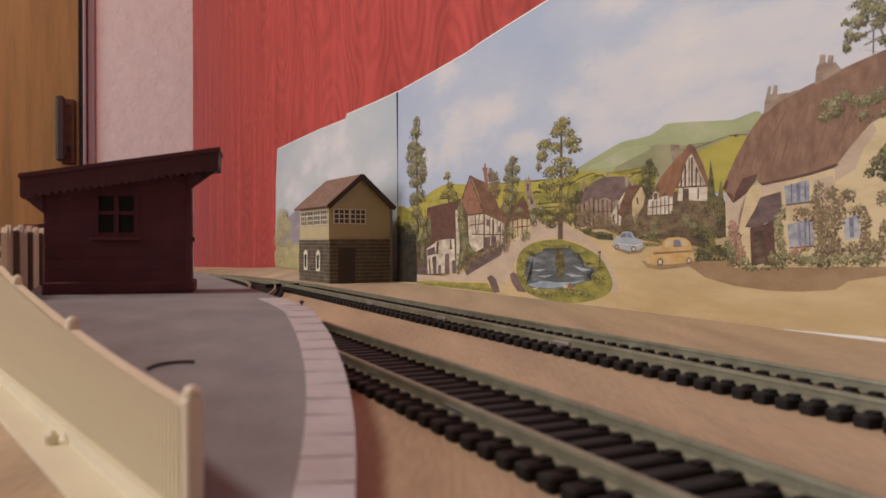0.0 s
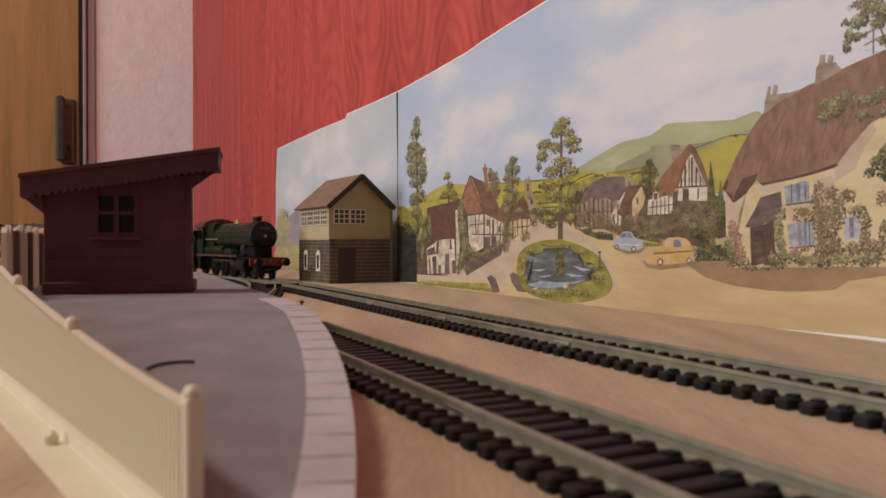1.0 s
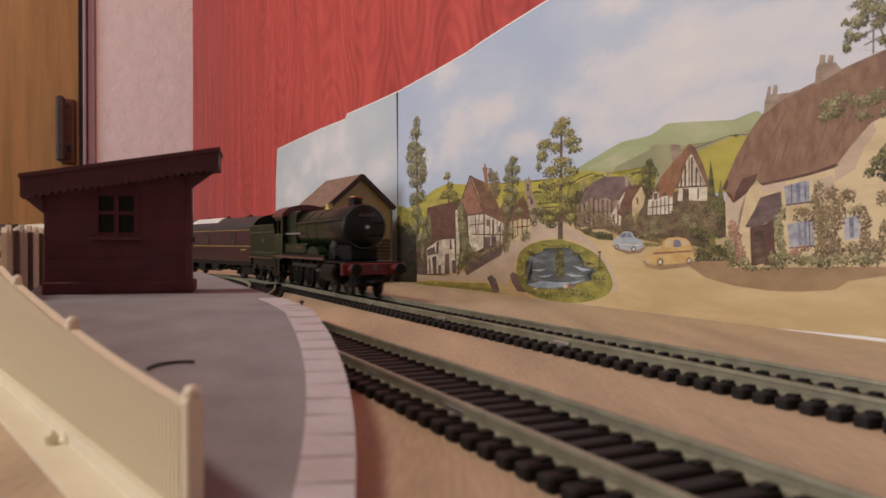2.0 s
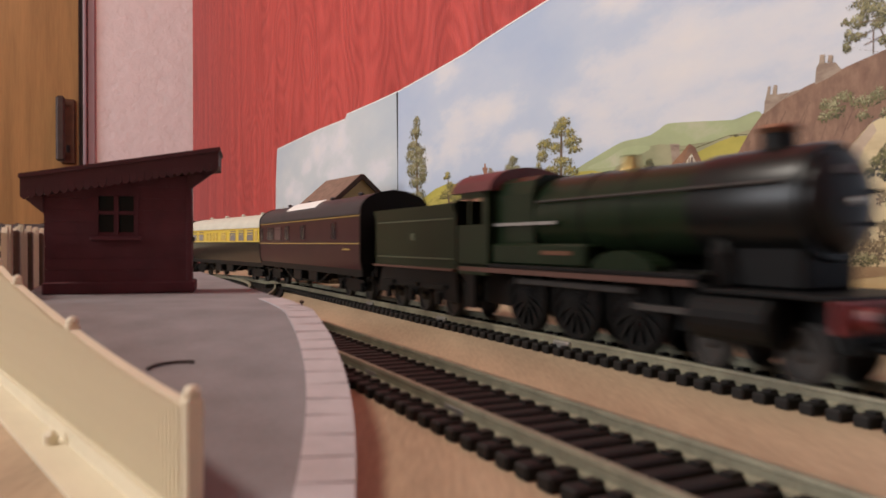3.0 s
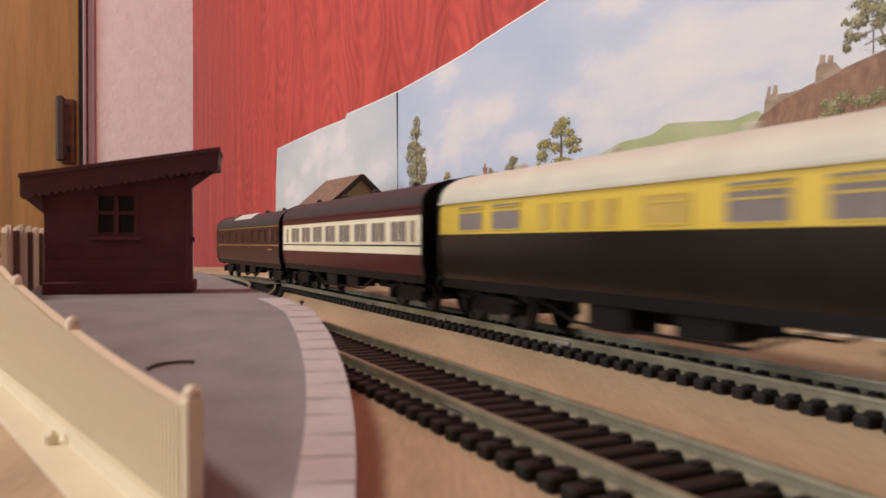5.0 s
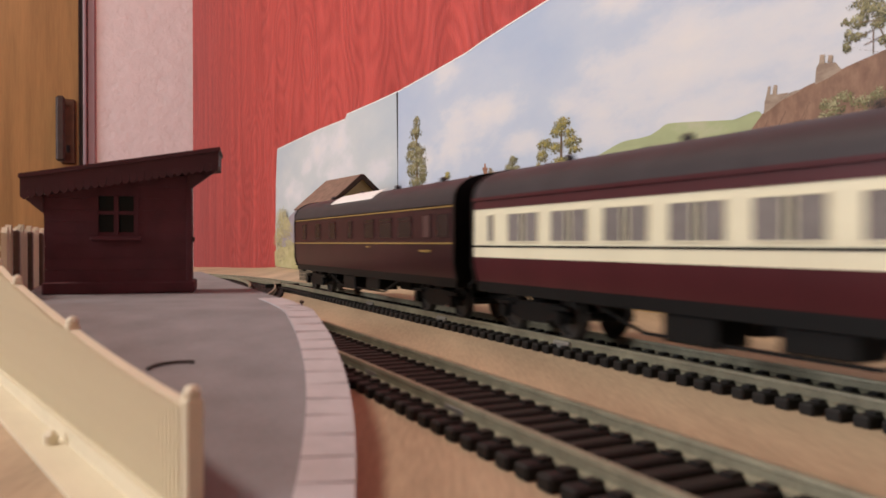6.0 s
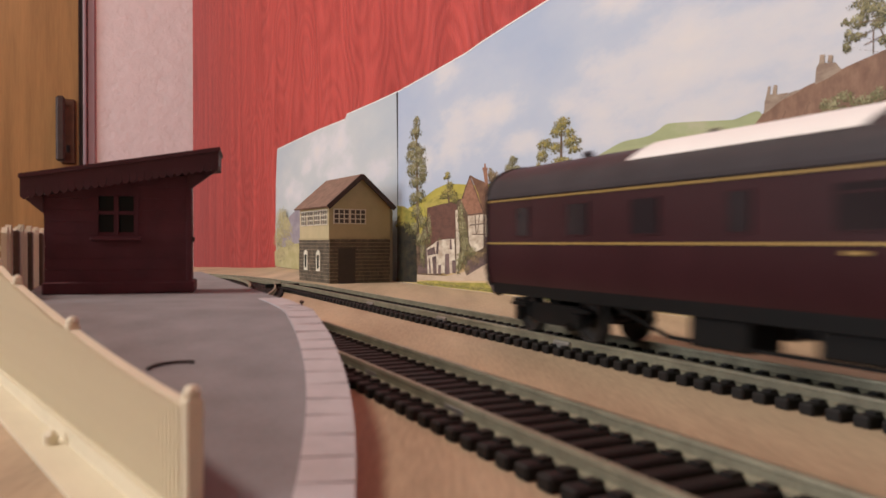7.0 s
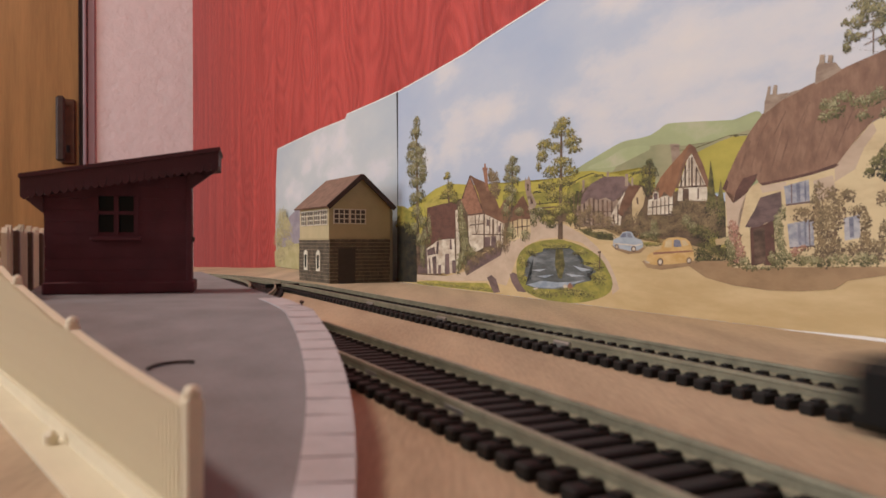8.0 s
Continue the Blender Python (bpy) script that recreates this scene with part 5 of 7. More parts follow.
leafage([(326.4, 30.4, 5.5, 3.55), (331.8, 32, 4.7, 2.5), (336.5, 29.5, 5.2, 2.45), (328.5, 26.4, 7.5, 1.5)], DARK_TONES, 91, 0.55)
leafage([(339.4, 32.5, 3.2, 1.25), (333.8, 35, 3.95, 1.5), (341, 24.7, 5.1, 1), (290.2, 33.9, 9.05, 0.85)], GREEN_TONES, 92, 0.47)
paint("painted_garden_wall", [[(333.2, 36), (339.3, 37), (339.7, 34), (333.8, 33.5)]], P_CREAM)

# cars on the lane
paint("painted_shade", [[(260.2, 33.3), (263.9, 30.9), (274, 28.7), (283.5, 29.4), (287.8, 32.3), (277.5, 31.6)], [(284.4, 25.5), (288.6, 22.2), (299.2, 21.4), (320.9, 24.2), (322.3, 26.3), (302.3, 25.3)]], P_SHADE)
paint("painted_car", [[(261.6, 33.6), (262, 36.3), (266.7, 37.3), (269.4, 39.8), (273, 40.4), (276.6, 40), (279.2, 37.1), (284.4, 35.9), (285.6, 33.9), (285.2, 32.2), (281.8, 30.8), (275.7, 30.2), (268.5, 31.3), (263, 32.1)]], P_BLUE)
paint("painted_car_window", [[(267.6, 37.3), (269.9, 39.3), (272.1, 39.6), (272.6, 37.3)], [(273.5, 37.3), (273.3, 39.6), (275.7, 39.4), (277.5, 37.2)]], P_GLASS_DARK)
paint("painted_bumper", [[(262, 34.5), (280.1, 33.4), (285.2, 34.2), (285.2, 33.7), (280.1, 32.8), (262, 33.9)]], P_WHITE)
paint("painted_tyre", [[(266.3, 33.1), (265.7, 33.6), (264.9, 33.8), (264, 33.6), (263.4, 33.1), (263.1, 32.4), (263.4, 31.7), (264, 31.2), (264.9, 31.1), (265.7, 31.3), (266.3, 31.8), (266.6, 32.4)]], P_TIMBER)
paint("painted_hub", [[(265.6, 33), (264.8, 33.2), (264.1, 33), (263.8, 32.4), (264.1, 31.8), (264.9, 31.6), (265.6, 31.9), (265.9, 32.4)]], P_WHITE)
paint("painted_tyre", [[(280, 32.2), (279.3, 32.7), (278.4, 33), (277.4, 32.7), (276.7, 32.1), (276.4, 31.3), (276.7, 30.5), (277.4, 29.9), (278.4, 29.7), (279.3, 30), (280.1, 30.6), (280.3, 31.4)]], P_TIMBER)
paint("painted_hub", [[(279.2, 32), (278.4, 32.3), (277.5, 32), (277.1, 31.3), (277.5, 30.7), (278.4, 30.4), (279.2, 30.7), (279.6, 31.4)]], P_WHITE)
paint("painted_car", [[(287.8, 25.5), (289, 28.4), (292.7, 30.1), (298.3, 31.5), (299.9, 35.3), (303, 36.8), (309.9, 37.2), (315.1, 36.6), (318, 34.8), (319.4, 31.9), (320.5, 29.3), (320.1, 26.7), (316.5, 25.4), (306.1, 24.3), (294.4, 23.7), (289, 24.2)]], P_ORANGE)
paint("painted_car_window", [[(307.3, 32.4), (307.2, 35.8), (309.5, 36.1), (311.4, 35.6), (312.5, 32.7)]], P_GLASS_DARK)
paint("painted_car_window", [[(300.7, 32.3), (301.9, 35.3), (304.2, 36.1), (306.1, 35.8), (306.1, 32.4)], [(313.6, 32.9), (312.1, 35.8), (314.7, 35.8), (317.2, 33.5)]], P_CREAM)
paint("painted_trim", [[(292.7, 29.8), (306.1, 30.5), (319.4, 31.1), (319.8, 30.4), (306.1, 29.5), (293.1, 28.7)]], P_BRICK)
paint("painted_bumper", [[(286.5, 26.1), (290.3, 25), (290.3, 24.2), (286.9, 24.7)]], P_WHITE)
paint("painted_tyre", [[(299.9, 26.2), (299.1, 26.9), (298, 27.1), (296.8, 26.8), (296, 26.1), (295.7, 25.2), (296, 24.2), (296.8, 23.5), (298, 23.3), (299.1, 23.6), (299.9, 24.3), (300.2, 25.3)]], P_TIMBER)
paint("painted_hub", [[(298.9, 26), (298, 26.4), (297, 26), (296.6, 25.2), (297, 24.4), (298, 24.1), (298.9, 24.4), (299.3, 25.2)]], P_WHITE)
paint("painted_tyre", [[(318.8, 27.1), (318.1, 27.7), (317.3, 27.9), (316.4, 27.6), (315.8, 27), (315.5, 26.3), (315.8, 25.5), (316.4, 24.9), (317.3, 24.7), (318.1, 25), (318.8, 25.5), (319, 26.3)]], P_TIMBER)
paint("painted_hub", [[(318, 27), (317.3, 27.2), (316.5, 26.9), (316.2, 26.3), (316.5, 25.6), (317.3, 25.4), (318, 25.6), (318.3, 26.3)]], P_WHITE)

# thatched cottage
paint("painted_forecourt", [[(316.6, 24.1), (324.4, 26.3), (344.1, 26.7), (412.2, 27), (445.6, 25.8), (445.6, 20.2), (412.2, 23.1), (397.5, 20.6), (392.5, 17.3), (378.2, 15.6), (362, 15.1), (344.2, 16.1), (327.8, 18.8)]], P_SHADE)
paint("painted_wall", [[(338.9, 57.1), (344, 54.9), (356.1, 59.1), (383.1, 62.6), (393.2, 63.8), (406.1, 76.7), (412, 79), (445.2, 83.4), (445.6, 25.8), (412.2, 26.2), (344.2, 23.8), (339.7, 32)]], P_CREAM)
paint("painted_wall_shade", [[(392.2, 62.7), (399.1, 69.9), (407.2, 77.3), (408.7, 73.9), (404, 68.5), (400.5, 61.1), (392.3, 57.2)], [(338.9, 57.1), (344, 54.9), (350.8, 56.4), (346.5, 46.5), (344.7, 32.1), (340.9, 36.9)], [(357.6, 57.8), (370.7, 58.8), (370.7, 55.8), (359, 55)], [(383.1, 58.3), (391.5, 59.8), (392.8, 53.4), (384.3, 49.6)]], P_LANE)
paint("painted_thatch", [[(337.3, 58), (340.8, 64.3), (345.8, 72.6), (351.9, 80.5), (358.9, 87.5), (365.1, 90.6), (372.6, 92.9), (380.4, 95.1), (390.2, 97.1), (397.2, 99), (406, 100.7), (411.9, 101.8), (445.1, 106.1), (445.2, 83.7), (412, 79), (407.2, 77.5), (402.6, 73.9), (398.2, 69.1), (393.2, 63.6), (383.1, 61.8), (372.8, 60.4), (361.8, 59.2), (357.6, 58.8), (355.5, 61.3), (350.8, 55.4), (345.9, 52.8), (343.4, 51.5), (343.7, 54.9), (338.9, 57.1)]], P_THATCH)
paint("painted_thatch_lay", [[(347.2, 65.7), (348.2, 65.6), (352.9, 77), (352, 77.2)], [(352.8, 66.2), (353.4, 66.1), (359.8, 81.8), (359.2, 81.9)], [(357.4, 63.4), (358.3, 63.4), (363.9, 81.2), (363, 81.3)], [(362.1, 61.7), (362.7, 61.6), (369.8, 81.3), (369.2, 81.4)], [(367, 64), (367.8, 63.9), (373.1, 79.1), (372.3, 79.2)], [(371.4, 62.7), (372, 62.7), (380.7, 85.9), (380.2, 86)], [(377.6, 64), (378.4, 63.9), (384.8, 82.7), (384.1, 82.8)], [(382.8, 64.8), (383.3, 64.8), (392.8, 89), (392.4, 89.1)], [(388.1, 65.6), (388.8, 65.5), (395.8, 81.4), (395.1, 81.5)], [(392.4, 68.1), (392.9, 68), (401, 85.5), (400.6, 85.6)], [(375.1, 78.8), (375.6, 78.7), (381.7, 88.8), (381.2, 88.8)], [(364.3, 78), (364.8, 77.9), (370.8, 87), (370.3, 87.1)], [(355.7, 76.7), (356.3, 76.6), (362, 84.2), (361.5, 84.3)], [(397, 75.9), (397.5, 75.8), (406.2, 88.7), (405.8, 88.7)], [(385.2, 79.6), (385.7, 79.5), (395.1, 91.9), (394.7, 92)]], P_THATCH_LAY)
paint("painted_eaves", [[(343.4, 51.5), (345, 56.7), (348.9, 61.8), (356.4, 63.1), (355.5, 60.8), (350.8, 55.4), (345.9, 52.6)], [(357.6, 59), (372.8, 60.4), (383.1, 61.8), (392.7, 63.9), (394.1, 63.3), (391.8, 62.3), (383.1, 60.7), (372.8, 59.3), (359, 58)], [(337.3, 58), (339.6, 62), (340.9, 60.9), (339.6, 57.1)]], P_ROOF_DARK)
paint("painted_chimney", [[(359.5, 87.1), (360, 92.4), (361.1, 95), (366.7, 94.2), (371.6, 94), (368.4, 91.4)], [(360.8, 94.5), (361.7, 98.3), (362.8, 98.1), (362.5, 94.3)], [(363.7, 94.5), (364.5, 98.3), (366.1, 97.9), (365.9, 94.1)], [(383.6, 94.9), (384.1, 100.8), (385.3, 102.7), (392.5, 101.4), (394.9, 98.2), (389.7, 96.3)], [(385.3, 102.5), (385.8, 105.8), (387.8, 105.4), (387.8, 102)], [(389, 102.2), (389.4, 104.8), (391.3, 104.4), (391.1, 101.7)]], P_STONE)
paint("painted_ridge_cap", [[(368.4, 91.4), (371.6, 93.6), (375.3, 94.3), (377.3, 93.7), (373.7, 92.8)]], P_STONE)
paint("painted_window", [[(369.6, 57), (381.1, 58.9), (381.6, 50.6), (370.7, 49.8)], [(371.3, 41.9), (383.1, 43.6), (383.7, 33.6), (372.4, 32.7)], [(396, 43.6), (402.3, 44.7), (402.8, 36.3), (396.5, 35.3)]], P_GLASS)
paint("painted_pane", [[(375.4, 57.7), (377, 58.1), (377.3, 50.8), (375.7, 50.7)], [(379, 58.4), (379.8, 58.5), (380.1, 50.7), (379.3, 50.7)], [(376, 42), (377.3, 42.4), (377.9, 33.6), (376.6, 33.6)], [(379.1, 42.6), (379.9, 42.8), (380.2, 34.1), (379.4, 34.1)], [(398.1, 43.6), (399.9, 43.9), (400.2, 36.5), (398.6, 36.4)]], P_GLASS_DARK)
paint("painted_sill", [[(370.2, 49.8), (382.1, 50.6), (382.1, 49.9), (370.7, 49.1)], [(372.4, 32.7), (384.2, 33.6), (384.2, 33), (372.4, 32)], [(372.8, 57.7), (373.3, 57.9), (373.6, 50.1), (373.1, 50.1)], [(381.1, 43.2), (381.6, 43.2), (381.9, 33.6), (381.4, 33.6)]], P_ROOF_MAUVE)
paint("painted_porch", [[(349.9, 41.2), (355, 48.1), (357.9, 53.2), (368.2, 55.1), (368.8, 47.6), (365.3, 43.6), (360.2, 42.4), (356.2, 40.6)]], P_ROOF_MAUVE)
paint("painted_doorway", [[(352.6, 40.7), (356.8, 41.1), (364.7, 43.6), (365.9, 25.4), (353.3, 25)]], P_ROOF_DARK)
paint("painted_door", [[(354.4, 40.2), (360.2, 41), (360.9, 25.2), (355.1, 25.1)]], P_TIMBER)
paint("painted_step", [[(356.2, 25.1), (359.7, 26.1), (359.7, 24.1), (356.8, 23.7)]], P_CREAM)
leafage([(366.9, 41.3, 2.2, 5.45), (368.1, 32.2, 2.45, 5.9), (364.2, 28.5, 1.95, 2.75), (369.1, 46.7, 1.6, 2.25)], DULL_TONES, 93, 0.57)
leafage([(379.1, 45.9, 5.1, 2.2), (384.6, 50.4, 2.2, 3.85), (385.6, 42.7, 2.45, 5.55), (390.4, 52.7, 3.35, 2.55), (390, 40.9, 4.3, 7.2), (394.2, 46.6, 2.75, 4.6), (397.4, 51.9, 3.15, 1.85), (387.1, 32.4, 3.9, 4.7)], BROWN_TONES, 94, 0.65)
leafage([(401.9, 46.3, 3.55, 1.85), (405, 41.4, 2.15, 3.65), (404.6, 35.7, 2.15, 3.2), (400.2, 32.4, 3.55, 2.05), (407.6, 32.5, 2.95, 2.8), (393.3, 32.4, 2.8, 3.4)], BROWN_TONES, 95, 0.61)
leafage([(374, 28.7, 6.85, 2), (383.2, 27.6, 6.5, 1.75), (395.2, 28.2, 6, 1.85), (405.5, 28.9, 5.65, 1.85), (367.6, 26.3, 3.3, 1.35), (353.3, 24.1, 4.15, 0.9)], DULL_TONES, 96, 0.57)
leafage([(408.7, 62, 2.95, 2.8), (411.6, 64.9, 2.5, 3.15), (406.2, 59.4, 2.15, 1.6), (411.7, 59, 2.05, 1.95)], DARK_TONES, 97, 0.61)
leafage([(410.9, 50.3, 1.85, 2.4), (411.8, 38.4, 1.65, 3.55), (411, 32.5, 2.05, 2.75), (385.6, 56, 1.95, 1.75)], BROWN_TONES, 98, 0.61)
leafage([(344.7, 36, 3.4, 5.35), (347.8, 30.7, 2.75, 3.85), (343.5, 41.3, 2.55, 2.9), (346, 26.8, 3.1, 1.95), (375.5, 31, 2.6, 1.55), (379.4, 32.3, 1.8, 1.1)], ROSE_TONES, 99, 0.7)
leafage([(342.9, 29.6, 2.85, 3.9), (349.7, 26.4, 3.05, 1.9), (341, 33.5, 1.95, 2.95), (360.9, 24.3, 2.85, 0.7)], DULL_TONES, 100, 0.62)
leafage([(388.3, 82.1, 2.9, 1.7), (392.1, 84.9, 3.8, 2.95), (395.8, 88.1, 3.7, 2.05), (387.8, 86.9, 2.15, 1.7), (403.9, 85.5, 5.2, 1.85), (409.4, 86.9, 2.9, 2.4), (403.9, 80.2, 2.6, 1.4), (411.6, 79.8, 1.65, 1.55)], DULL_TONES, 101, 0.61)

# trees
paint("painted_trunk", [[(2.9, 15.7), (10.4, 15.9), (3, 135.5), (1.1, 135.8)], [(1.6, 121.3), (3.5, 121.1), (0.9, 126.9)], [(2.1, 110.6), (3.9, 110.4), (-3.9, 116.1)], [(2.2, 106.8), (4.1, 106.6), (10.2, 110.8)], [(2.4, 102.1), (4.3, 101.9), (-8.7, 108.1)], [(2.5, 98.9), (4.4, 98.7), (7.9, 102.7)], [(2.9, 89.5), (4.7, 89.4), (-5.1, 96.3)], [(3, 85.5), (4.9, 85.4), (15.9, 93.6)], [(3.2, 80.4), (5.1, 80.3), (3.2, 85.3)], [(3.7, 68.5), (5.6, 68.4), (10.2, 73.6)], [(3.8, 65.6), (5.7, 65.6), (-3.9, 71.5)], [(4.2, 53.8), (6.1, 53.7), (3.2, 59.9)], [(4.5, 46.2), (6.4, 46.2), (14.7, 52.1)], [(4.7, 41.2), (6.6, 41.2), (-0.4, 46.8)], [(5.1, 31.8), (7, 31.8), (10.1, 37.3)]], P_TRUNK)
leafage([(3.2, 135, 7.05, 3.75), (0.9, 126.9, 10.65, 4.2), (-3.9, 116.1, 12, 3.8), (10.2, 110.8, 10.35, 3.7), (-8.7, 108.1, 10.95, 3.8), (7.9, 102.7, 13.9, 3.25), (-5.1, 96.3, 12.05, 4.75), (15.9, 93.6, 7.9, 6.9), (3.2, 85.3, 14.1, 3.75), (10.2, 73.6, 10.4, 4.2), (-3.9, 71.5, 8.4, 4.25), (3.2, 59.9, 10.6, 4.7), (14.7, 52.1, 10.25, 4.6), (-0.4, 46.8, 8.3, 4.25), (10.1, 37.3, 9.25, 4.2)], DULL_TONES, 51, 0.95)
paint("painted_trunk", [[(210.5, 36.5), (215.4, 36.5), (214.6, 102.9), (213.4, 103)], [(213.3, 96.3), (214.5, 96.2), (210.5, 100.1)], [(213.3, 96.5), (214.5, 96.4), (221.9, 98)], [(213.1, 88.4), (214.4, 88.3), (197.3, 93.7)], [(213.1, 86.5), (214.3, 86.3), (208.2, 90.5)], [(213.2, 90.4), (214.4, 90.3), (224.2, 92.5)], [(213.1, 87.1), (214.3, 87), (227.5, 87.6)], [(213, 81.4), (214.3, 81.3), (193.6, 87.3)], [(213, 78.6), (214.2, 78.5), (215.2, 81.8)], [(212.9, 73.3), (214.1, 73.2), (223.1, 75.9)], [(213, 76.8), (214.2, 76.7), (189.8, 81.5)], [(212.9, 72.2), (214.1, 72.1), (204.6, 76.8)], [(212.8, 66.7), (214, 66.6), (217.5, 69.8)], [(212.8, 64.3), (214, 64.2), (199.8, 69.1)], [(212.7, 58.8), (213.9, 58.7), (208.2, 62.5)], [(212.7, 58.1), (213.9, 58.1), (222, 61.1)], [(212.6, 51.5), (213.8, 51.5), (217.5, 54.8)], [(212.5, 45.4), (213.7, 45.3), (201.1, 48.7)], [(212.5, 45.6), (213.7, 45.6), (224.3, 48.7)], [(212.6, 49.8), (213.8, 49.7), (208.2, 52.5)]], P_TRUNK)
leafage([(215.1, 104.1, 7.5, 2.95), (210.5, 100.1, 7, 2.65), (221.9, 98, 5.05, 1.95), (197.3, 93.7, 8.65, 2.7), (208.2, 90.5, 5.9, 2.65), (224.2, 92.5, 8.85, 2.6), (227.5, 87.6, 5.5, 1.6), (193.6, 87.3, 5.65, 3.1), (215.2, 81.8, 9.2, 2.6), (223.1, 75.9, 7.2, 2.55), (189.8, 81.5, 2.5, 2.05), (204.6, 76.8, 8.4, 3), (217.5, 69.8, 9.1, 2.6), (199.8, 69.1, 7.95, 3.05), (208.2, 62.5, 9.45, 2.7), (222, 61.1, 6.7, 2.6), (217.5, 54.8, 9.1, 2.6), (201.1, 48.7, 8.5, 2.4), (224.3, 48.7, 5.5, 2.6), (208.2, 52.5, 5.9, 2)], GREEN_TONES, 52, 0.71)
paint("painted_trunk", [[(156.2, 51.1), (158.8, 51), (159.2, 87.9), (158.5, 88)], [(158.2, 79.5), (158.9, 79.5), (154.6, 83.2)], [(158.2, 78.8), (158.9, 78.8), (163.1, 81.7)], [(158, 73.7), (158.7, 73.7), (153.1, 77.4)], [(157.9, 71.5), (158.6, 71.5), (161.7, 74.6)], [(157.7, 66.4), (158.4, 66.3), (154.6, 69.9)], [(157.7, 64.7), (158.3, 64.6), (161, 67.3)], [(157.5, 58.6), (158.1, 58.6), (156.8, 62.4)]], P_TRUNK)
leafage([(158.9, 87.9, 5, 2.55), (154.6, 83.2, 5.8, 2.6), (163.1, 81.7, 4.9, 2.55), (153.1, 77.4, 5.85, 2.6), (161.7, 74.6, 6.35, 2.55), (154.6, 69.9, 6.5, 2.6), (161, 67.3, 4.95, 2.2), (156.8, 62.4, 6.45, 2.95)], DULL_TONES, 53, 0.65)
paint("painted_trunk", [[(63, 63.8), (65.8, 63.6), (62.8, 86.1), (62.1, 86.2)], [(62.4, 82.3), (63.1, 82.3), (58.5, 84.3)], [(63, 75), (63.7, 75), (66.4, 78.1)], [(63.5, 69.8), (64.2, 69.8), (61.4, 73.3)], [(63.6, 68.1), (64.3, 68.1), (70.2, 71.1)], [(63.7, 67.5), (64.4, 67.5), (55.4, 70.2)], [(63.9, 64.7), (64.6, 64.6), (75, 67.4)]], P_TRUNK)
leafage([(62.4, 86.2, 4.9, 2.15), (58.5, 84.3, 4, 1.3), (66.4, 78.1, 5.85, 2.55), (61.4, 73.3, 7.95, 2.6), (70.2, 71.1, 7.7, 2.55), (55.4, 70.2, 7.05, 1.7), (75, 67.4, 5.65, 2.55)], GREEN_TONES, 54, 0.77)
paint("painted_trunk", [[(417.8, 90.4), (419, 90.2), (406, 118.7), (405.7, 118.8)], [(409.5, 110.1), (409.8, 110), (401.6, 114.7)], [(409.6, 109.8), (410, 109.7), (409.3, 111.9)], [(412, 104.3), (412.3, 104.3), (398, 110.3)], [(414, 99.8), (414.3, 99.8), (397.1, 106)], [(411.7, 105), (412, 104.9), (401.6, 109)], [(405.9, 118.3), (406.2, 118.2), (405, 120.6)], [(412.5, 103.1), (412.9, 103.1), (411.4, 105.4)], [(409.4, 110.3), (409.7, 110.2), (396.6, 115.2)], [(408.2, 113.1), (408.5, 113), (411.4, 115.3)]], P_TRUNK)
leafage([(407, 117.3, 5.1, 2), (401.6, 114.7, 3.1, 2.05), (409.3, 111.9, 2.95, 1.6), (398, 110.3, 2, 2.05), (397.1, 106, 1.6, 1.9), (401.6, 109, 2.65, 1.2), (405, 120.6, 6.5, 1.6), (411.4, 105.4, 2.1, 1.55), (396.6, 115.2, 1.6, 1.2), (411.4, 115.3, 2.85, 2.4)], DULL_TONES, 57, 0.65)
paint("painted_bough", [[(399.8, 108.1), (407.6, 109.8), (407.6, 110.1), (399.8, 108.4)], [(403.8, 105.1), (411.4, 106.8), (411.4, 107.2), (403.8, 105.4)], [(407.1, 110.1), (407.4, 110), (407.4, 101.2), (407.1, 101.3)], [(401.6, 113.7), (410.1, 112.3), (410.1, 112.6), (401.6, 114.1)]], P_TRUNK)


# ---------- train; each vehicle faces +y, z = 0 at rail top, +x is the platform side ----------
def lathe(steps, axis="Y", at=(0, 0, 0), seg=24, bm=None):
    """Rings (along, radius) turned round an axis through at."""
    bm = bm or bmesh.new()
    at = Vector(at)
    rings = []
    for t, r in steps:
        ring = []
        for i in range(seg):
            a = 2 * math.pi * i / seg
            c, s = r * math.cos(a), r * math.sin(a)
            v = {"Y": (c, t, s), "Z": (c, s, t), "X": (t, c, s)}[axis]
            ring.append(bm.verts.new(at + Vector(v)))
        rings.append(ring)
    for p, q in zip(rings, rings[1:]):
        for i in range(seg):
            bm.faces.new((p[i], p[(i + 1) % seg], q[(i + 1) % seg], q[i]))
    bm.faces.new(rings[0][::-1])
    bm.faces.new(rings[-1])
    bmesh.ops.recalc_face_normals(bm, faces=bm.faces)
    return bm


def smooth(ob, angle=40):
    for f in ob.data.polygons:
        f.use_smooth = True
    ob.data.set_sharp_from_angle(angle=radians(angle))
    return ob


def along(profile, y0, y1, bm=None):
    """A closed outline in x, z pushed from y0 to y1."""
    return prism(profile, y0, y1, bm, FLIP)


rolling = []      # wheel parts: (part, axle place, radius)
VEHICLES = []     # (thing, rear s, front s, pivot share)


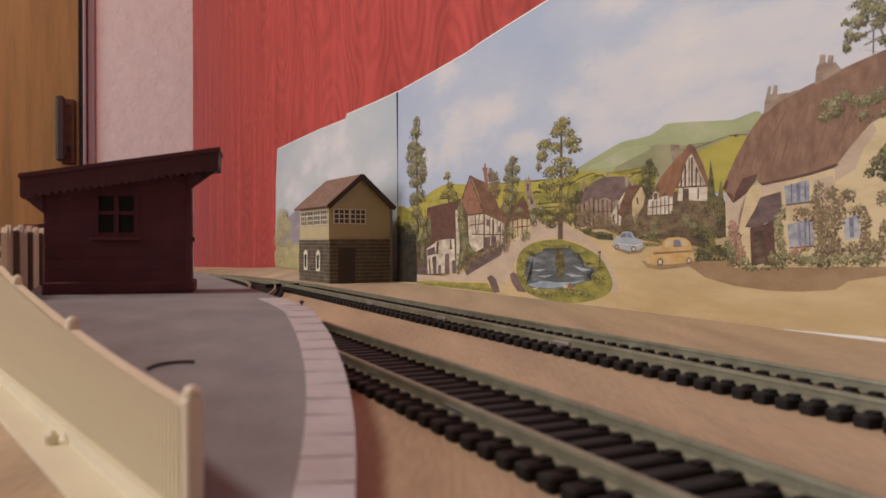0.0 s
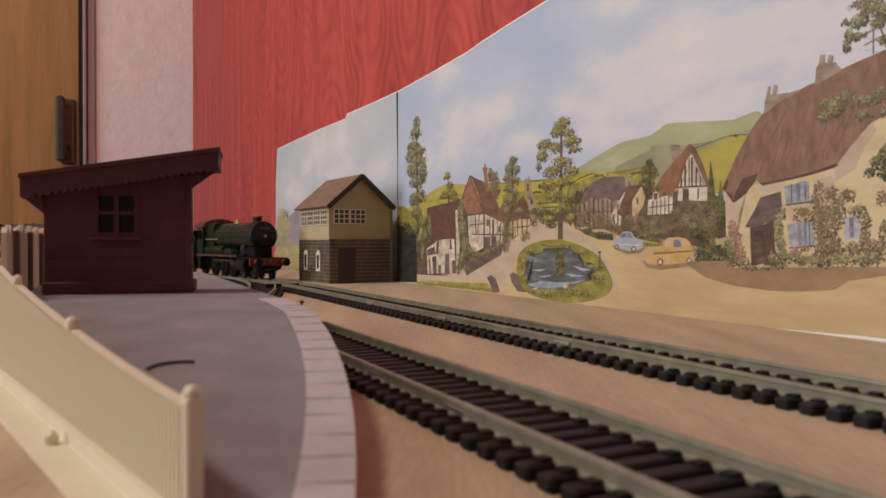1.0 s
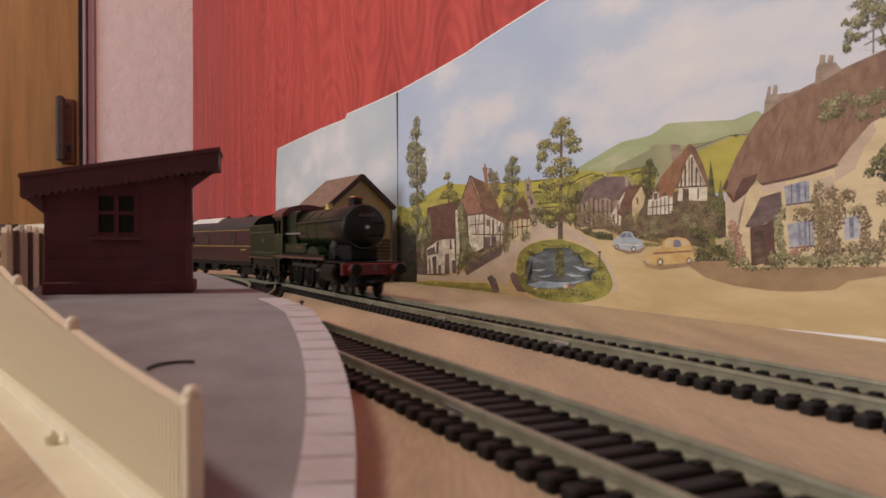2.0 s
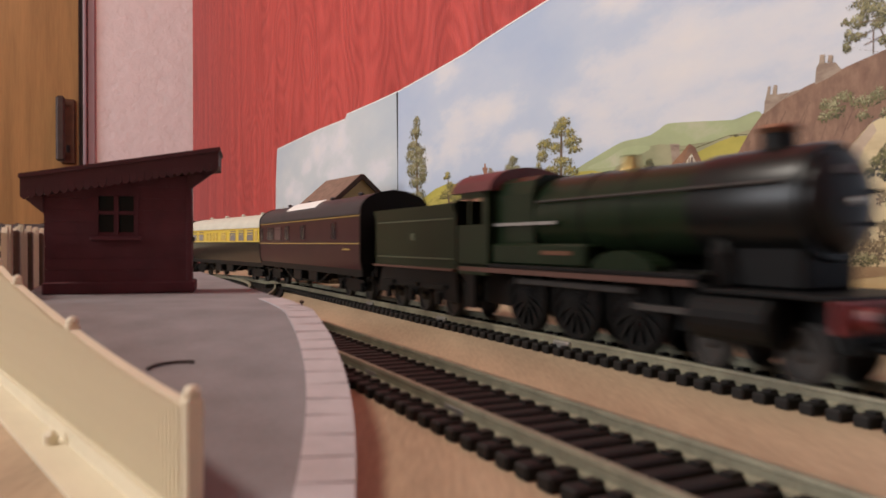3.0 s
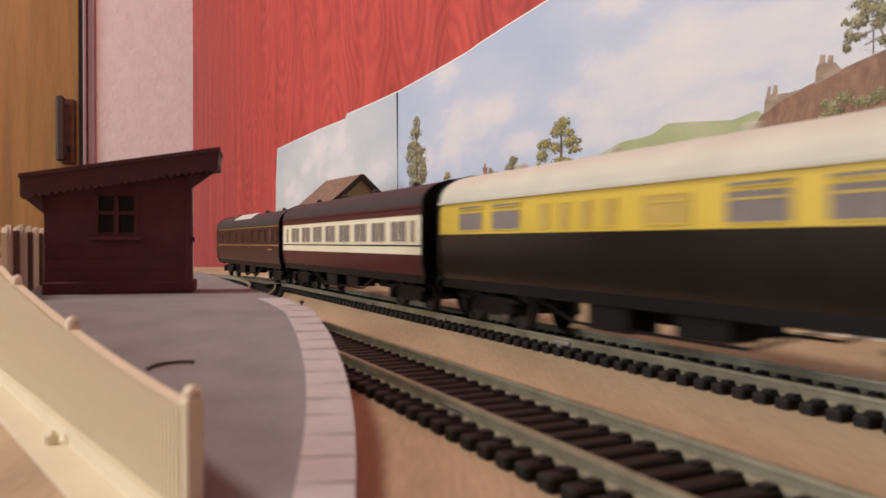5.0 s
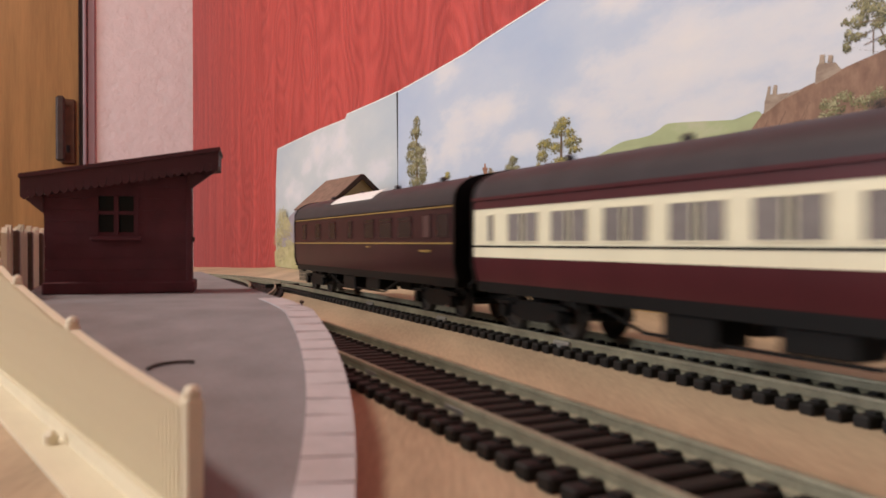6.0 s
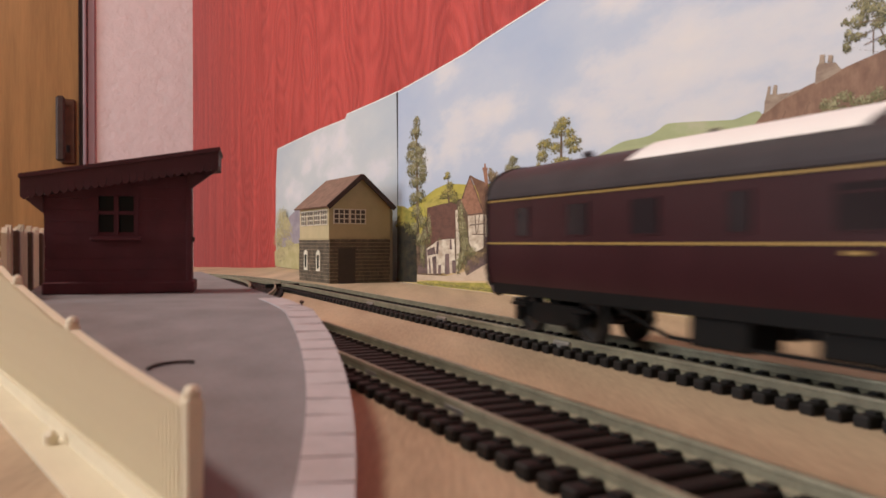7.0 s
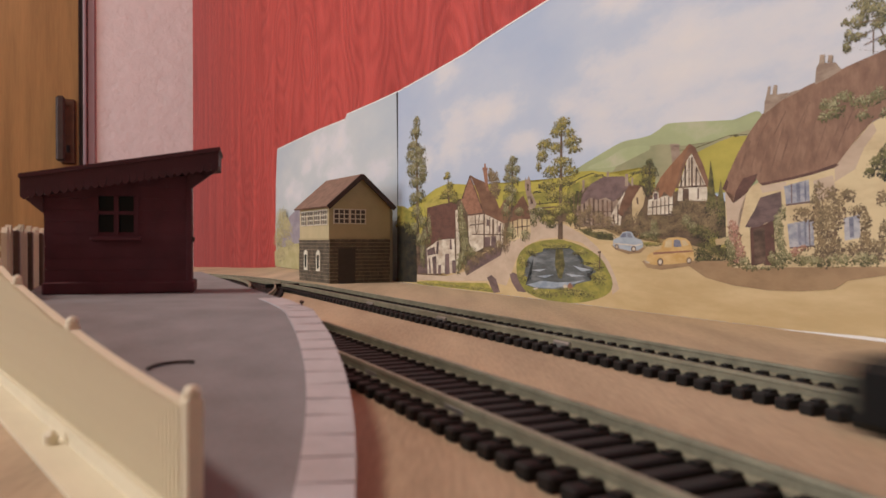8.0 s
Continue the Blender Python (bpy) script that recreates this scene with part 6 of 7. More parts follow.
def wheelset(parent, y, r, spokes=0, gauge=0.0080, mat_=None):
    """Two wheels on an axle, centred on the axle so that it can roll."""
    g = gauge
    half = [(g - 0.0011, 0.0012), (g - 0.0011, r * 0.8), (g - 0.0010, r + 0.0009), (g - 0.0006, r + 0.0009), (g - 0.0005, r), (g + 0.0015, r - 0.0001), (g + 0.0015, r * 0.86), (g + 0.0004, r * 0.82), (g + 0.0004, r * 0.3), (g + 0.0020, r * 0.24), (g + 0.0022, r * 0.1)]
    bm = lathe([(-x, q) for x, q in half[::-1]] + half, "X", seg=28)
    for s in (-1, 1) if spokes else ():
        star = []
        for k in range(spokes * 4):
            a = 2 * math.pi * (k + 0.5) / (spokes * 4)
            q = r * (0.87 if k % 4 in (0, 1) else 0.3)
            star.append((q * math.cos(a), q * math.sin(a)))
        prism(star, s * g + s * 0.0004, s * g + s * 0.0013, bm, Matrix(((0, 0, 1, 0), (1, 0, 0, 0), (0, 1, 0, 0), (0, 0, 0, 1))))
    w = smooth(part("wheelset", bm, mat_ or WHEEL_GREY, parent, "dark metal wheels on an axle"))
    w.matrix_basis = pose(0, y, r)
    rolling.append((w, y, r))
    return w


def bogie(parent, yc):
    """Black bogie with side frames, axle boxes and springs."""
    b = part("bogie", box(-0.011, 0.011, yc - 0.004, yc + 0.004, 0.0065, 0.0120, bev=0.0006), ENGINE_BLACK, parent, "black bogie frame")
    for s in (-1, 1):
        prof = [(-0.0205, 0.0065), (-0.0165, 0.0105), (0.0165, 0.0105), (0.0205, 0.0065), (0.0195, 0.0050), (0.0120, 0.0058), (0.006, 0.0040), (-0.006, 0.0040), (-0.0120, 0.0058), (-0.0195, 0.0050)]
        fr = prism(prof, s * 0.0118 - 0.0007, s * 0.0118 + 0.0007, m=Matrix(((0, 0, 1, 0), (1, 0, 0, yc), (0, 1, 0, 0), (0, 0, 0, 1))))
        part("side_frame", fr, ENGINE_BLACK, b)
        for dy in (-0.0165, 0.0165):
            part("axle_box", box(s * 0.0130 - 0.0013, s * 0.0130 + 0.0013, yc + dy - 0.0018, yc + dy + 0.0018, 0.0042, 0.0088, bev=0.0004), ENGINE_BLACK, b)
            part("spring", box(s * 0.0128 - 0.0008, s * 0.0128 + 0.0008, yc + dy - 0.0048, yc + dy + 0.0048, 0.0088, 0.0100), ENGINE_BLACK, b)
    for dy in (-0.0165, 0.0165):
        wheelset(parent, yc + dy, 0.0062)


def roof_profile(w, z0, z1, n=18):
    return [(w * math.cos(math.pi * i / n), z0 + (z1 - z0) * math.sin(math.pi * i / n) ** 0.92) for i in range(n + 1)]


def coach(label, s0, s1, lower, upper, roof, split, windows, glass, gold=(), panel=None, ends_dark=True, cream_band=None):
    """A bogie coach: body in two colours, roof, ends, windows on both sides, running gear."""
    L = s1 - s0
    h = L / 2
    c = tagged(empty("passenger_coach"), label, "coach", group="coaches of the train")
    lo = [(-0.0172, 0.0160), (0.0172, 0.0160), (0.0184, 0.0205), (0.0187, split), (-0.0187, split), (-0.0184, 0.0205)]
    hi = [(-0.0187, split), (0.0187, split), (0.0186, 0.0400), (0.0180, 0.0450), (-0.0180, 0.0450), (-0.0186, 0.0400)]
    smooth(part("lower_body", along(lo, -h, h), lower, c))
    body = smooth(part("upper_body", along(hi, -h, h), upper, c))
    smooth(part("roof", along(roof_profile(0.0186, 0.0450, 0.0560), -h - 0.0004, h + 0.0004), roof, c))
    part("cornice", along([(-0.0190, 0.0441), (0.0190, 0.0441), (0.0190, 0.0452), (-0.0190, 0.0452)], -h, h), roof if cream_band is None else cream_band, c)
    for e in (-1, 1):
        end = part("end", along([(-0.0176, 0.0150), (0.0176, 0.0150), (0.0189, 0.0210), (0.0190, 0.0400), *[(x * 1.015, z + 0.0003) for x, z in roof_profile(0.0186, 0.0450, 0.0560)], (-0.0190, 0.0400), (-0.0189, 0.0210)], e * h - 0.0008, e * h + 0.0008), ENGINE_BLACK, c, "plain black coach end")
        part("gangway", box(-0.0062, 0.0062, e * h, e * (h + 0.0052), 0.0155, 0.0440, bev=0.0008) if e > 0 else box(-0.0062, 0.0062, -h - 0.0052, -h, 0.0155, 0.0440, bev=0.0008), ENGINE_BLACK, end)
        part("coupling", box(-0.0022, 0.0022, e * h - 0.004 if e > 0 else -h - 0.010, h + 0.010 if e > 0 else -h + 0.004, 0.0080, 0.0098, bev=0.0004), ENGINE_BLACK, c)
        for x in (-0.0115, 0.0115):
            part("buffer", lathe([(e * h, 0.0012), (e * (h + 0.0034), 0.0012), (e * (h + 0.0036), 0.0026), (e * (h + 0.0044), 0.0024)], "Y", (x, 0, 0.0135), 14), ENGINE_BLACK, c)
    for z, x in gold:
        for s in (-1, 1):
            part("lining", box(s * x - 0.0002, s * x + 0.0002, -h + 0.0012, h - 0.0012, z - 0.00031, z + 0.00031), GOLD if cream_band is None or z > 0.03 else ENGINE_BLACK, c, "thin painted lining stripe")
    for s in (-1, 1):
        for y0, y1, z0, z1, pane in windows:
            y0, y1 = y0 - h, y1 - h
            x = s * 0.0187
            w = part("window", box(min(x, x + s * 0.0002), max(x, x + s * 0.0002), y0, y1, z0, z1), glass[pane], body, "dark glazed coach window")
            t = 0.00032
            for a0, a1, b0, b1 in ((y0 - t, y0, z0 - t, z1 + t), (y1, y1 + t, z0 - t, z1 + t), (y0, y1, z0 - t, z0), (y0, y1, z1, z1 + t)):
                part("frame", box(min(x, x + s * 0.0003), max(x, x + s * 0.0003), a0, a1, b0, b1), upper, w)
            if y1 - y0 > 0.011 and z1 - z0 > 0.006:
                part("ventilator", box(min(x, x + s * 0.00035), max(x, x + s * 0.00035), y0 + 0.001, y1 - 0.001, z1 - 0.0019, z1 - 0.0015), upper, w)
    part("solebar", box(-0.0172, 0.0172, -h + 0.001, h - 0.001, 0.0125, 0.0160), ENGINE_BLACK, c)
    for y0, y1, x0, x1, z0 in ((-0.022, -0.004, 0.006, 0.0165, 0.0055), (0.012, 0.030, 0.006, 0.0160, 0.0070), (-0.030, -0.012, -0.016, -0.006, 0.0060), (0.002, 0.018, -0.016, -0.006, 0.0055)):
        part("battery_box", box(x0, x1, y0, y1, z0, 0.0126, bev=0.0005), ENGINE_BLACK, c)
    for s in (-1, 1):
        p = [(s * 0.0150, -0.052, 0.0125), (s * 0.0150, -0.030, 0.0060), (s * 0.0150, 0.034, 0.0060), (s * 0.0150, 0.054, 0.0125)]
        part("truss_rod", sweep(p, [(-0.0004, 0), (0.0004, 0), (0.0004, 0.0008), (-0.0004, 0.0008)]), ENGINE_BLACK, c)
    for e in (-1, 1):
        bogie(c, e * (h - 0.0295))
    for i in range(9):
        y = -h + L * (i + 0.5) / 9
        part("roof_vent", lathe([(0.0545, 0.0015), (0.0568, 0.0017), (0.0576, 0.0008)], "Z", (0.0045 * (1 if i % 2 else -1), y, 0), 10), roof, c)
    if panel:
        bm = bmesh.new()
        y0, y1 = panel[0] - h, panel[1] - h
        rows = []
        for i in range(9):
            a = radians(26 + 32 * i / 8)
            x, z = 0.0188 * math.cos(a), 0.0450 + 0.0125 * math.sin(a) ** 0.92
            rows.append([bm.verts.new((x, y0 + 0.004 * i / 8, z)), bm.verts.new((x, y1 + 0.004 * i / 8, z))])
        for p, q in zip(rows, rows[1:]):
            bm.faces.new((p[0], p[1], q[1], q[0]))
        bmesh.ops.solidify(bm, geom=bm.faces, thickness=0.0002)
        smooth(part("roof_panel", bm, WHITE_PANEL, c, "bare white patch on the roof"))
    VEHICLES.append((c, s0, s1, 40 / 1000 / L))
    return c, h


def bar(parent, y, z, w, hgt, material, x=0.01875):
    part("lettering_bar", box(x, x + 0.0002, y - w / 2, y + w / 2, z - hgt / 2, z + hgt / 2), material, parent)


BRAKE = [(0.0265, 0.0455), (0.0500, 0.0690), (0.0790, 0.0900), (0.1200, 0.1290), (0.1850, 0.1920)]
m1 = [(a, b, 0.0318, 0.0405, 1 if i == 1 else 0) for i, (a, b) in enumerate(BRAKE)] + [(0.006, 0.011, 0.0318, 0.0405, 0)]
c1, h1 = coach("maroon brake coach with gold lining and dark grey roof", -0.192, 0.040, MAROON, MAROON, ROOF_GREY, 0.0295, m1, (COACH_GLASS, MAROON_PALE), ((0.0293, 0.0187), (0.0434, 0.0184)), panel=(0.076, 0.146))
bar(c1, 0.210 - h1, 0.0262, 0.012, 0.0009, GOLD)
yel = [(0.0180, 0.0350, .0340, .0400, 0), (0.0425, 0.0600, .0340, .0400, 0), (0.1460, 0.1625, .0338, .0405, 0), (0.1710, 0.1855, .0338, .0405, 0), (0.1940, 0.2095, .0338, .0405, 0), (0.2140, 0.2200, .0338, .0415, 1)]
yel += [(0.072 + i * 0.0105, 0.0765 + i * 0.0105, .0340, .0410, 1) for i in range(4)] + [(0.1190, 0.1350, .0340, .0410, 1)]
yel += [(a, b, .0416, .0424, 0) for a, b in ((0.0180, 0.0350), (0.0425, 0.0600), (0.1460, 0.1625), (0.1710, 0.1855), (0.1940, 0.2095))]
c2, h2 = coach("chocolate and golden cream dining coach with cream roof", -0.440, -0.2105, CHOCOLATE, COACH_YELLOW, CREAM_ROOF, 0.0326, yel, (GREY_BLIND, YELLOW_DULL))
crm = []
crm.append((0.0115, 0.0150, .0300, .0388, 1))
for i in range(8):
    y = 0.0250 + i * 0.0250
    crm += [(y, y + 0.0074, .0300, .0388, 1), (y + 0.0080, y + 0.0098, .0300, .0388, 0), (y + 0.0104, y + 0.0174, .0300, .0388, 1)]
crm.append((0.2225, 0.2260, .0300, .0388, 1))
c3, h3 = coach("crimson and cream passenger coach with dark grey roof", -0.690, -0.456, CRIMSON, COACH_CREAM, ROOF_GREY, 0.0245, crm, (COACH_GLASS, GREY_BLIND), ((0.0283, 0.0187),), cream_band=CRIMSON)
part("cant_rail", along([(-0.0188, 0.0412), (0.0188, 0.0412), (0.0184, 0.0443), (-0.0184, 0.0443)], -h3 + 0.0004, h3 - 0.0004), CRIMSON, c3)
m2 = [(0.0200, 0.0270, 0.0318, 0.0405, 0), (0.0480, 0.0575, 0.0318, 0.0405, 0), (0.0760, 0.0860, 0.0318, 0.0405, 0), (0.1080, 0.1140, 0.0318, 0.0405, 0), (0.1340, 0.1460, 0.0318, 0.0405, 0), (0.1540, 0.1690, 0.0318, 0.0405, 0), (0.1770, 0.1910, 0.0318, 0.0405, 0), (0.2030, 0.2100, 0.0318, 0.0405, 1), (0.2170, 0.2270, 0.0318, 0.0405, 0)]
c4, h4 = coach("maroon brake coach at the train's tail, gold lining", -0.9365, -0.7050, MAROON, MAROON, ROOF_GREY, 0.0295, m2, (COACH_GLASS, MAROON_PALE), ((0.0293, 0.0187), (0.0434, 0.0184)), panel=(0.072, 0.138))
bar(c4, 0.205 - h4, 0.0262, 0.011, 0.0009, GOLD)
bar(c4, 0.138 - h4, 0.0276, 0.005, 0.0007, GOLD)

# tender
TS0, TS1 = 0.0545, 0.1400
th = (TS1 - TS0) / 2
tender = tagged(empty("tender"), "green locomotive tender with black frames and coal", "tender")
side = [(-0.0155, 0.0195), (0.0155, 0.0195), (0.0157, 0.0400), (0.0168, 0.0432), (0.0168, 0.0446), (0.0150, 0.0446), (0.0145, 0.0400), (-0.0145, 0.0400), (-0.0150, 0.0446), (-0.0168, 0.0446), (-0.0168, 0.0432), (-0.0157, 0.0400)]
smooth(part("tank", along(side, -th, th), GREEN, tender))
part("rear_plate", box(-0.0157, 0.0157, -th - 0.0006, -th, 0.0195, 0.0440), GREEN, tender)
part("front_plate", box(-0.0157, 0.0157, th, th + 0.0006, 0.0195, 0.0455), ENGINE_BLACK, tender)
bm = bmesh.new()
rnd = random.Random(17)
for i in range(90):
    bmesh.ops.create_icosphere(bm, subdivisions=1, radius=rnd.uniform(0.0014, 0.0028), matrix=Matrix.Translation((rnd.uniform(-0.012, 0.012), rnd.uniform(-0.02, th - 0.004), 0.0405 + rnd.uniform(0, 0.003))))
part("coal", bm, ENGINE_BLACK, tender, "heap of black coal")
for s in (-1, 1):
    for z in (0.0232, 0.0388):
        part("lining", box(s * 0.0157 - 0.0002, s * 0.0157 + 0.0002, -th + 0.003, th - 0.003, z - 0.0003, z + 0.0003), LINING, tender)
    part("frame", prism([(-th, 0.0065), (-th + 0.006, 0.0190), (th - 0.002, 0.0190), (th, 0.0065), (0.028, 0.0072), (0.024, 0.0105), (0.006, 0.0105), (0.003, 0.0072), (-0.003, 0.0072), (-0.006, 0.0105), (-0.024, 0.0105), (-0.028, 0.0072)], s * 0.0140 - 0.0006, s * 0.0140 + 0.0006, m=Matrix(((0, 0, 1, 0), (1, 0, 0, 0), (0, 1, 0, 0), (0, 0, 0, 1)))), ENGINE_BLACK, tender)
    for y in (-0.027, 0.0, 0.027):
        part("axle_box", box(s * 0.0152 - 0.0012, s * 0.0152 + 0.0012, y - 0.002, y + 0.002, 0.0048, 0.0100, bev=0.0004), ENGINE_BLACK, tender)
        part("spring", box(s * 0.0150 - 0.0008, s * 0.0150 + 0.0008, y - 0.006, y + 0.006, 0.0112, 0.0128), ENGINE_BLACK, tender)
    part("footplate", box(s * 0.0160 - 0.0012, s * 0.0160 + 0.0012, -th, th, 0.0186, 0.0195), TAN_EDGE, tender)
bar(tender, 0.002, 0.0320, 0.0045, 0.0030, LINING, 0.0157)
part("buffer_plank", box(-0.0155, 0.0155, -th - 0.0012, -th, 0.0130, 0.0188), ENGINE_BLACK, tender)
part("coupling", box(-0.0022, 0.0022, -th - 0.010, -th, 0.0080, 0.0098), ENGINE_BLACK, tender)
part("drawbar", box(-0.002, 0.002, th, th + 0.010, 0.0090, 0.0105), ENGINE_BLACK, tender)
for y in (-0.027, 0.0, 0.027):
    wheelset(tender, y, 0.0066)
VEHICLES.append((tender, TS0, TS1, 0.2))

# locomotive
LS0, LS1 = 0.1425, 0.3035
lh = (LS1 - LS0) / 2
loco = tagged(empty("locomotive"), "dark green model steam locomotive with black smokebox", "locomotive")
part("frame", box(-0.0062, 0.0062, -lh + 0.004, lh - 0.004, 0.0070, 0.0190), ENGINE_BLACK, loco)
part("running_plate", box(-0.0166, 0.0166, -lh + 0.002, 0.044, 0.0208, 0.0222, bev=0.0003), ENGINE_BLACK, loco)
part("front_plate", box(-0.0166, 0.0166, 0.044, lh, 0.0180, 0.0192, bev=0.0003), ENGINE_BLACK, loco)
part("plate_step", prism([(0.040, 0.0208), (0.046, 0.0180), (0.046, 0.0194), (0.040, 0.0222)], -0.0166, 0.0166, m=Matrix(((0, 0, 1, 0), (1, 0, 0, 0), (0, 1, 0, 0), (0, 0, 0, 1)))), ENGINE_BLACK, loco)
for s in (-1, 1):
    part("valance", box(s * 0.0164 - 0.0003, s * 0.0164 + 0.0003, -lh + 0.002, 0.042, 0.0192, 0.0208), TAN_EDGE, loco)
beam = part("buffer_beam", box(-0.0184, 0.0184, lh - 0.0008, lh + 0.0014, 0.0120, 0.0184, bev=0.0004), BUFFER_RED, loco, "red front buffer beam")
for s in (-1, 1):
    part("buffer", smooth(part("buffer_stock", lathe([(lh + 0.0014, 0.0026), (lh + 0.0050, 0.0020)], "Y", (s * 0.0125, 0, 0.0152), 16), BUFFER_RED, beam)) and lathe([(lh + 0.0050, 0.0012), (lh + 0.0082, 0.0012), (lh + 0.0084, 0.0034), (lh + 0.0094, 0.0030)], "Y", (s * 0.0125, 0, 0.0152), 18), ENGINE_BLACK, beam)
part("coupling_hook", box(-0.0007, 0.0007, lh + 0.001, lh + 0.006, 0.0148, 0.0172), DARK, beam)
part("front_coupling", box(-0.0035, 0.0035, lh - 0.004, lh + 0.009, 0.0075, 0.0092, bev=0.0005), ENGINE_BLACK, loco)
smooth(part("boiler", lathe([(-0.034, 0.0130), (-0.006, 0.0128), (0.036, 0.0122)], "Y", (0, 0, 0.0382), 36), GREEN, loco))
for y, r in ((-0.008, 0.0130), (0.012, 0.0127), (0.0352, 0.0125)):
    smooth(part("boiler_band", lathe([(y, r), (y + 0.0009, r)], "Y", (0, 0, 0.0382), 36), ENGINE_BLACK, loco))
smokebox = smooth(part("smokebox", lathe([(0.036, 0.0131), (0.066, 0.0131), (0.0672, 0.0124)], "Y", (0, 0, 0.0382), 36), SMOKEBOX, loco, "black smokebox"))
smooth(part("smokebox_door", lathe([(0.0672, 0.0112), (0.0682, 0.0110), (0.0700, 0.0080), (0.0708, 0.0036), (0.0710, 0.0006)], "Y", (0, 0, 0.0382), 32), SMOKEBOX, smokebox))
part("door_dart", lathe([(0.0708, 0.0012), (0.0722, 0.0010)], "Y", (0, 0, 0.0382), 10), STEEL, smokebox)
part("number_plate", box(-0.0042, 0.0042, 0.0700, 0.0708, 0.0440, 0.0458), DARK, smokebox)
for z in (0.0335, 0.0405):
    part("hinge", box(-0.0100, 0.002, 0.0690, 0.0706, z - 0.0005, z + 0.0005), ENGINE_BLACK, smokebox)
part("saddle", box(-0.0085, 0.0085, 0.038, 0.066, 0.0190, 0.0300, bev=0.001), ENGINE_BLACK, loco)
chim = smooth(part("chimney", lathe([(0.0498, 0.0054), (0.0512, 0.0040), (0.0545, 0.0038), (0.0547, 0.0038)], "Z", (0, 0.052, 0), 20), ENGINE_BLACK, loco))
smooth(part("chimney_cap", lathe([(0.0545, 0.0041), (0.0556, 0.0048), (0.0564, 0.0042)], "Z", (0, 0.052, 0), 20), COPPER, chim, "copper chimney cap"))
smooth(part("safety_valve", lathe([(0.0500, 0.0036), (0.0518, 0.0025), (0.0545, 0.0020), (0.0549, 0.0023)], "Z", (0, 0.000, 0), 18), BRASS, loco, "brass safety valve cover"))
fb = [(-0.0118, 0.0215), (0.0118, 0.0215), (0.0128, 0.0300), (0.0134, 0.0455), (0.0122, 0.0498), (0.0094, 0.0516), (-0.0094, 0.0516), (-0.0122, 0.0498), (-0.0134, 0.0455), (-0.0128, 0.0300)]
part("firebox", along(fb, -0.058, -0.032), GREEN, loco)
cab = part("cab", box(-0.0130, 0.0130, -0.0580, -0.0566, 0.0215, 0.0500), GREEN, loco)
for s in (-1, 1):
    x0, x1 = sorted((s * 0.0166, s * 0.0156))
    part("cab_side", box(x0, x1, -lh + 0.001, -0.0560, 0.0180, 0.0360), GREEN, cab)
    part("cab_pillar", box(x0, x1, -0.0600, -0.0560, 0.0360, 0.0480), GREEN, cab)
    part("cab_pillar", box(x0, x1, -0.0705, -0.0690, 0.0360, 0.0480), GREEN, cab)
    part("cab_head", box(x0, x1, -lh + 0.003, -0.0560, 0.0455, 0.0480), GREEN, cab)
    part("cab_front", box(min(s * .0130, s * .0157), max(s * .0130, s * .0157), -0.0580, -0.0566, 0.0215, 0.0480), GREEN, cab)
    part("handrail", lathe([(-0.030, 0.0004), (0.064, 0.0004)], "Y", (s * 0.0132, 0, 0.0425), 8), WHEEL_GREY, loco, "thin metal handrail")
    # pale strip shaped as the long white highlight on the engine's side
    part("side_highlight", box(s * 0.0138 - 0.0004, s * 0.0138 + 0.0004, -0.058, -0.018, 0.0352, 0.0362), STEEL, loco, "pale metal strip standing in for the highlight along the side")
    part("steam_pipe", sweep([(s * 0.0095, 0.044, 0.031), (s * 0.0125, 0.046, 0.026), (s * 0.0135, 0.048, 0.019)], [(-0.0018, -0.001), (0.0018, -0.001), (0.0018, 0.001), (-0.0018, 0.001)]), ENGINE_BLACK, loco)
    part("cylinder", lathe([(0.042, 0.0056), (0.064, 0.0056), (0.0648, 0.0042)], "Y", (s * 0.0130, 0, 0.0128), 20), ENGINE_BLACK, loco)
    part("slide_bar", box(s * 0.0135 - 0.0008, s * 0.0135 + 0.0008, 0.018, 0.040, 0.0122, 0.0138), WHEEL_GREY, loco)
    part("cab_step", box(s * 0.0150 - 0.0012, s * 0.0150 + 0.0012, -lh + 0.006, -lh + 0.014, 0.0060, 0.0180), ENGINE_BLACK, loco)
    for i, y in enumerate((0.014, )):
        arc = [(y + 0.0128 * math.cos(math.pi * k / 12), 0.0222 + 0.0052 * math.sin(math.pi * k / 12)) for k in range(13)]
        part("splasher", prism(arc, min(s * .0085, s * .0150), max(s * .0085, s * .0150), m=Matrix(((0, 0, 1, 0), (1, 0, 0, 0), (0, 1, 0, 0), (0, 0, 0, 1)))), GREEN, loco)
    part("long_splasher", box(min(s * .0090, s * .0152), max(s * .0090, s * .0152), -0.0558, -0.002, 0.0222, 0.0292, bev=0.0008), GREEN, loco)
    part("nameplate", box(s * 0.0153 - 0.0002, s * 0.0153 + 0.0002, -0.024, -0.008, 0.0258, 0.0270), COPPER, loco, "plain red-brown nameplate")
smooth(part("cab_roof", along(roof_profile(0.0172, 0.0478, 0.0562), -lh - 0.003, -0.0535), ROOF_MAROON, loco, "dark red-brown curved cab roof"))
for y in (0.040, 0.066):
    wheelset(loco, y, 0.0060)
for y in (-0.042, -0.014, 0.014):
    wheelset(loco, y, 0.0115, spokes=14, mat_=ENGINE_BLACK)
rods = []
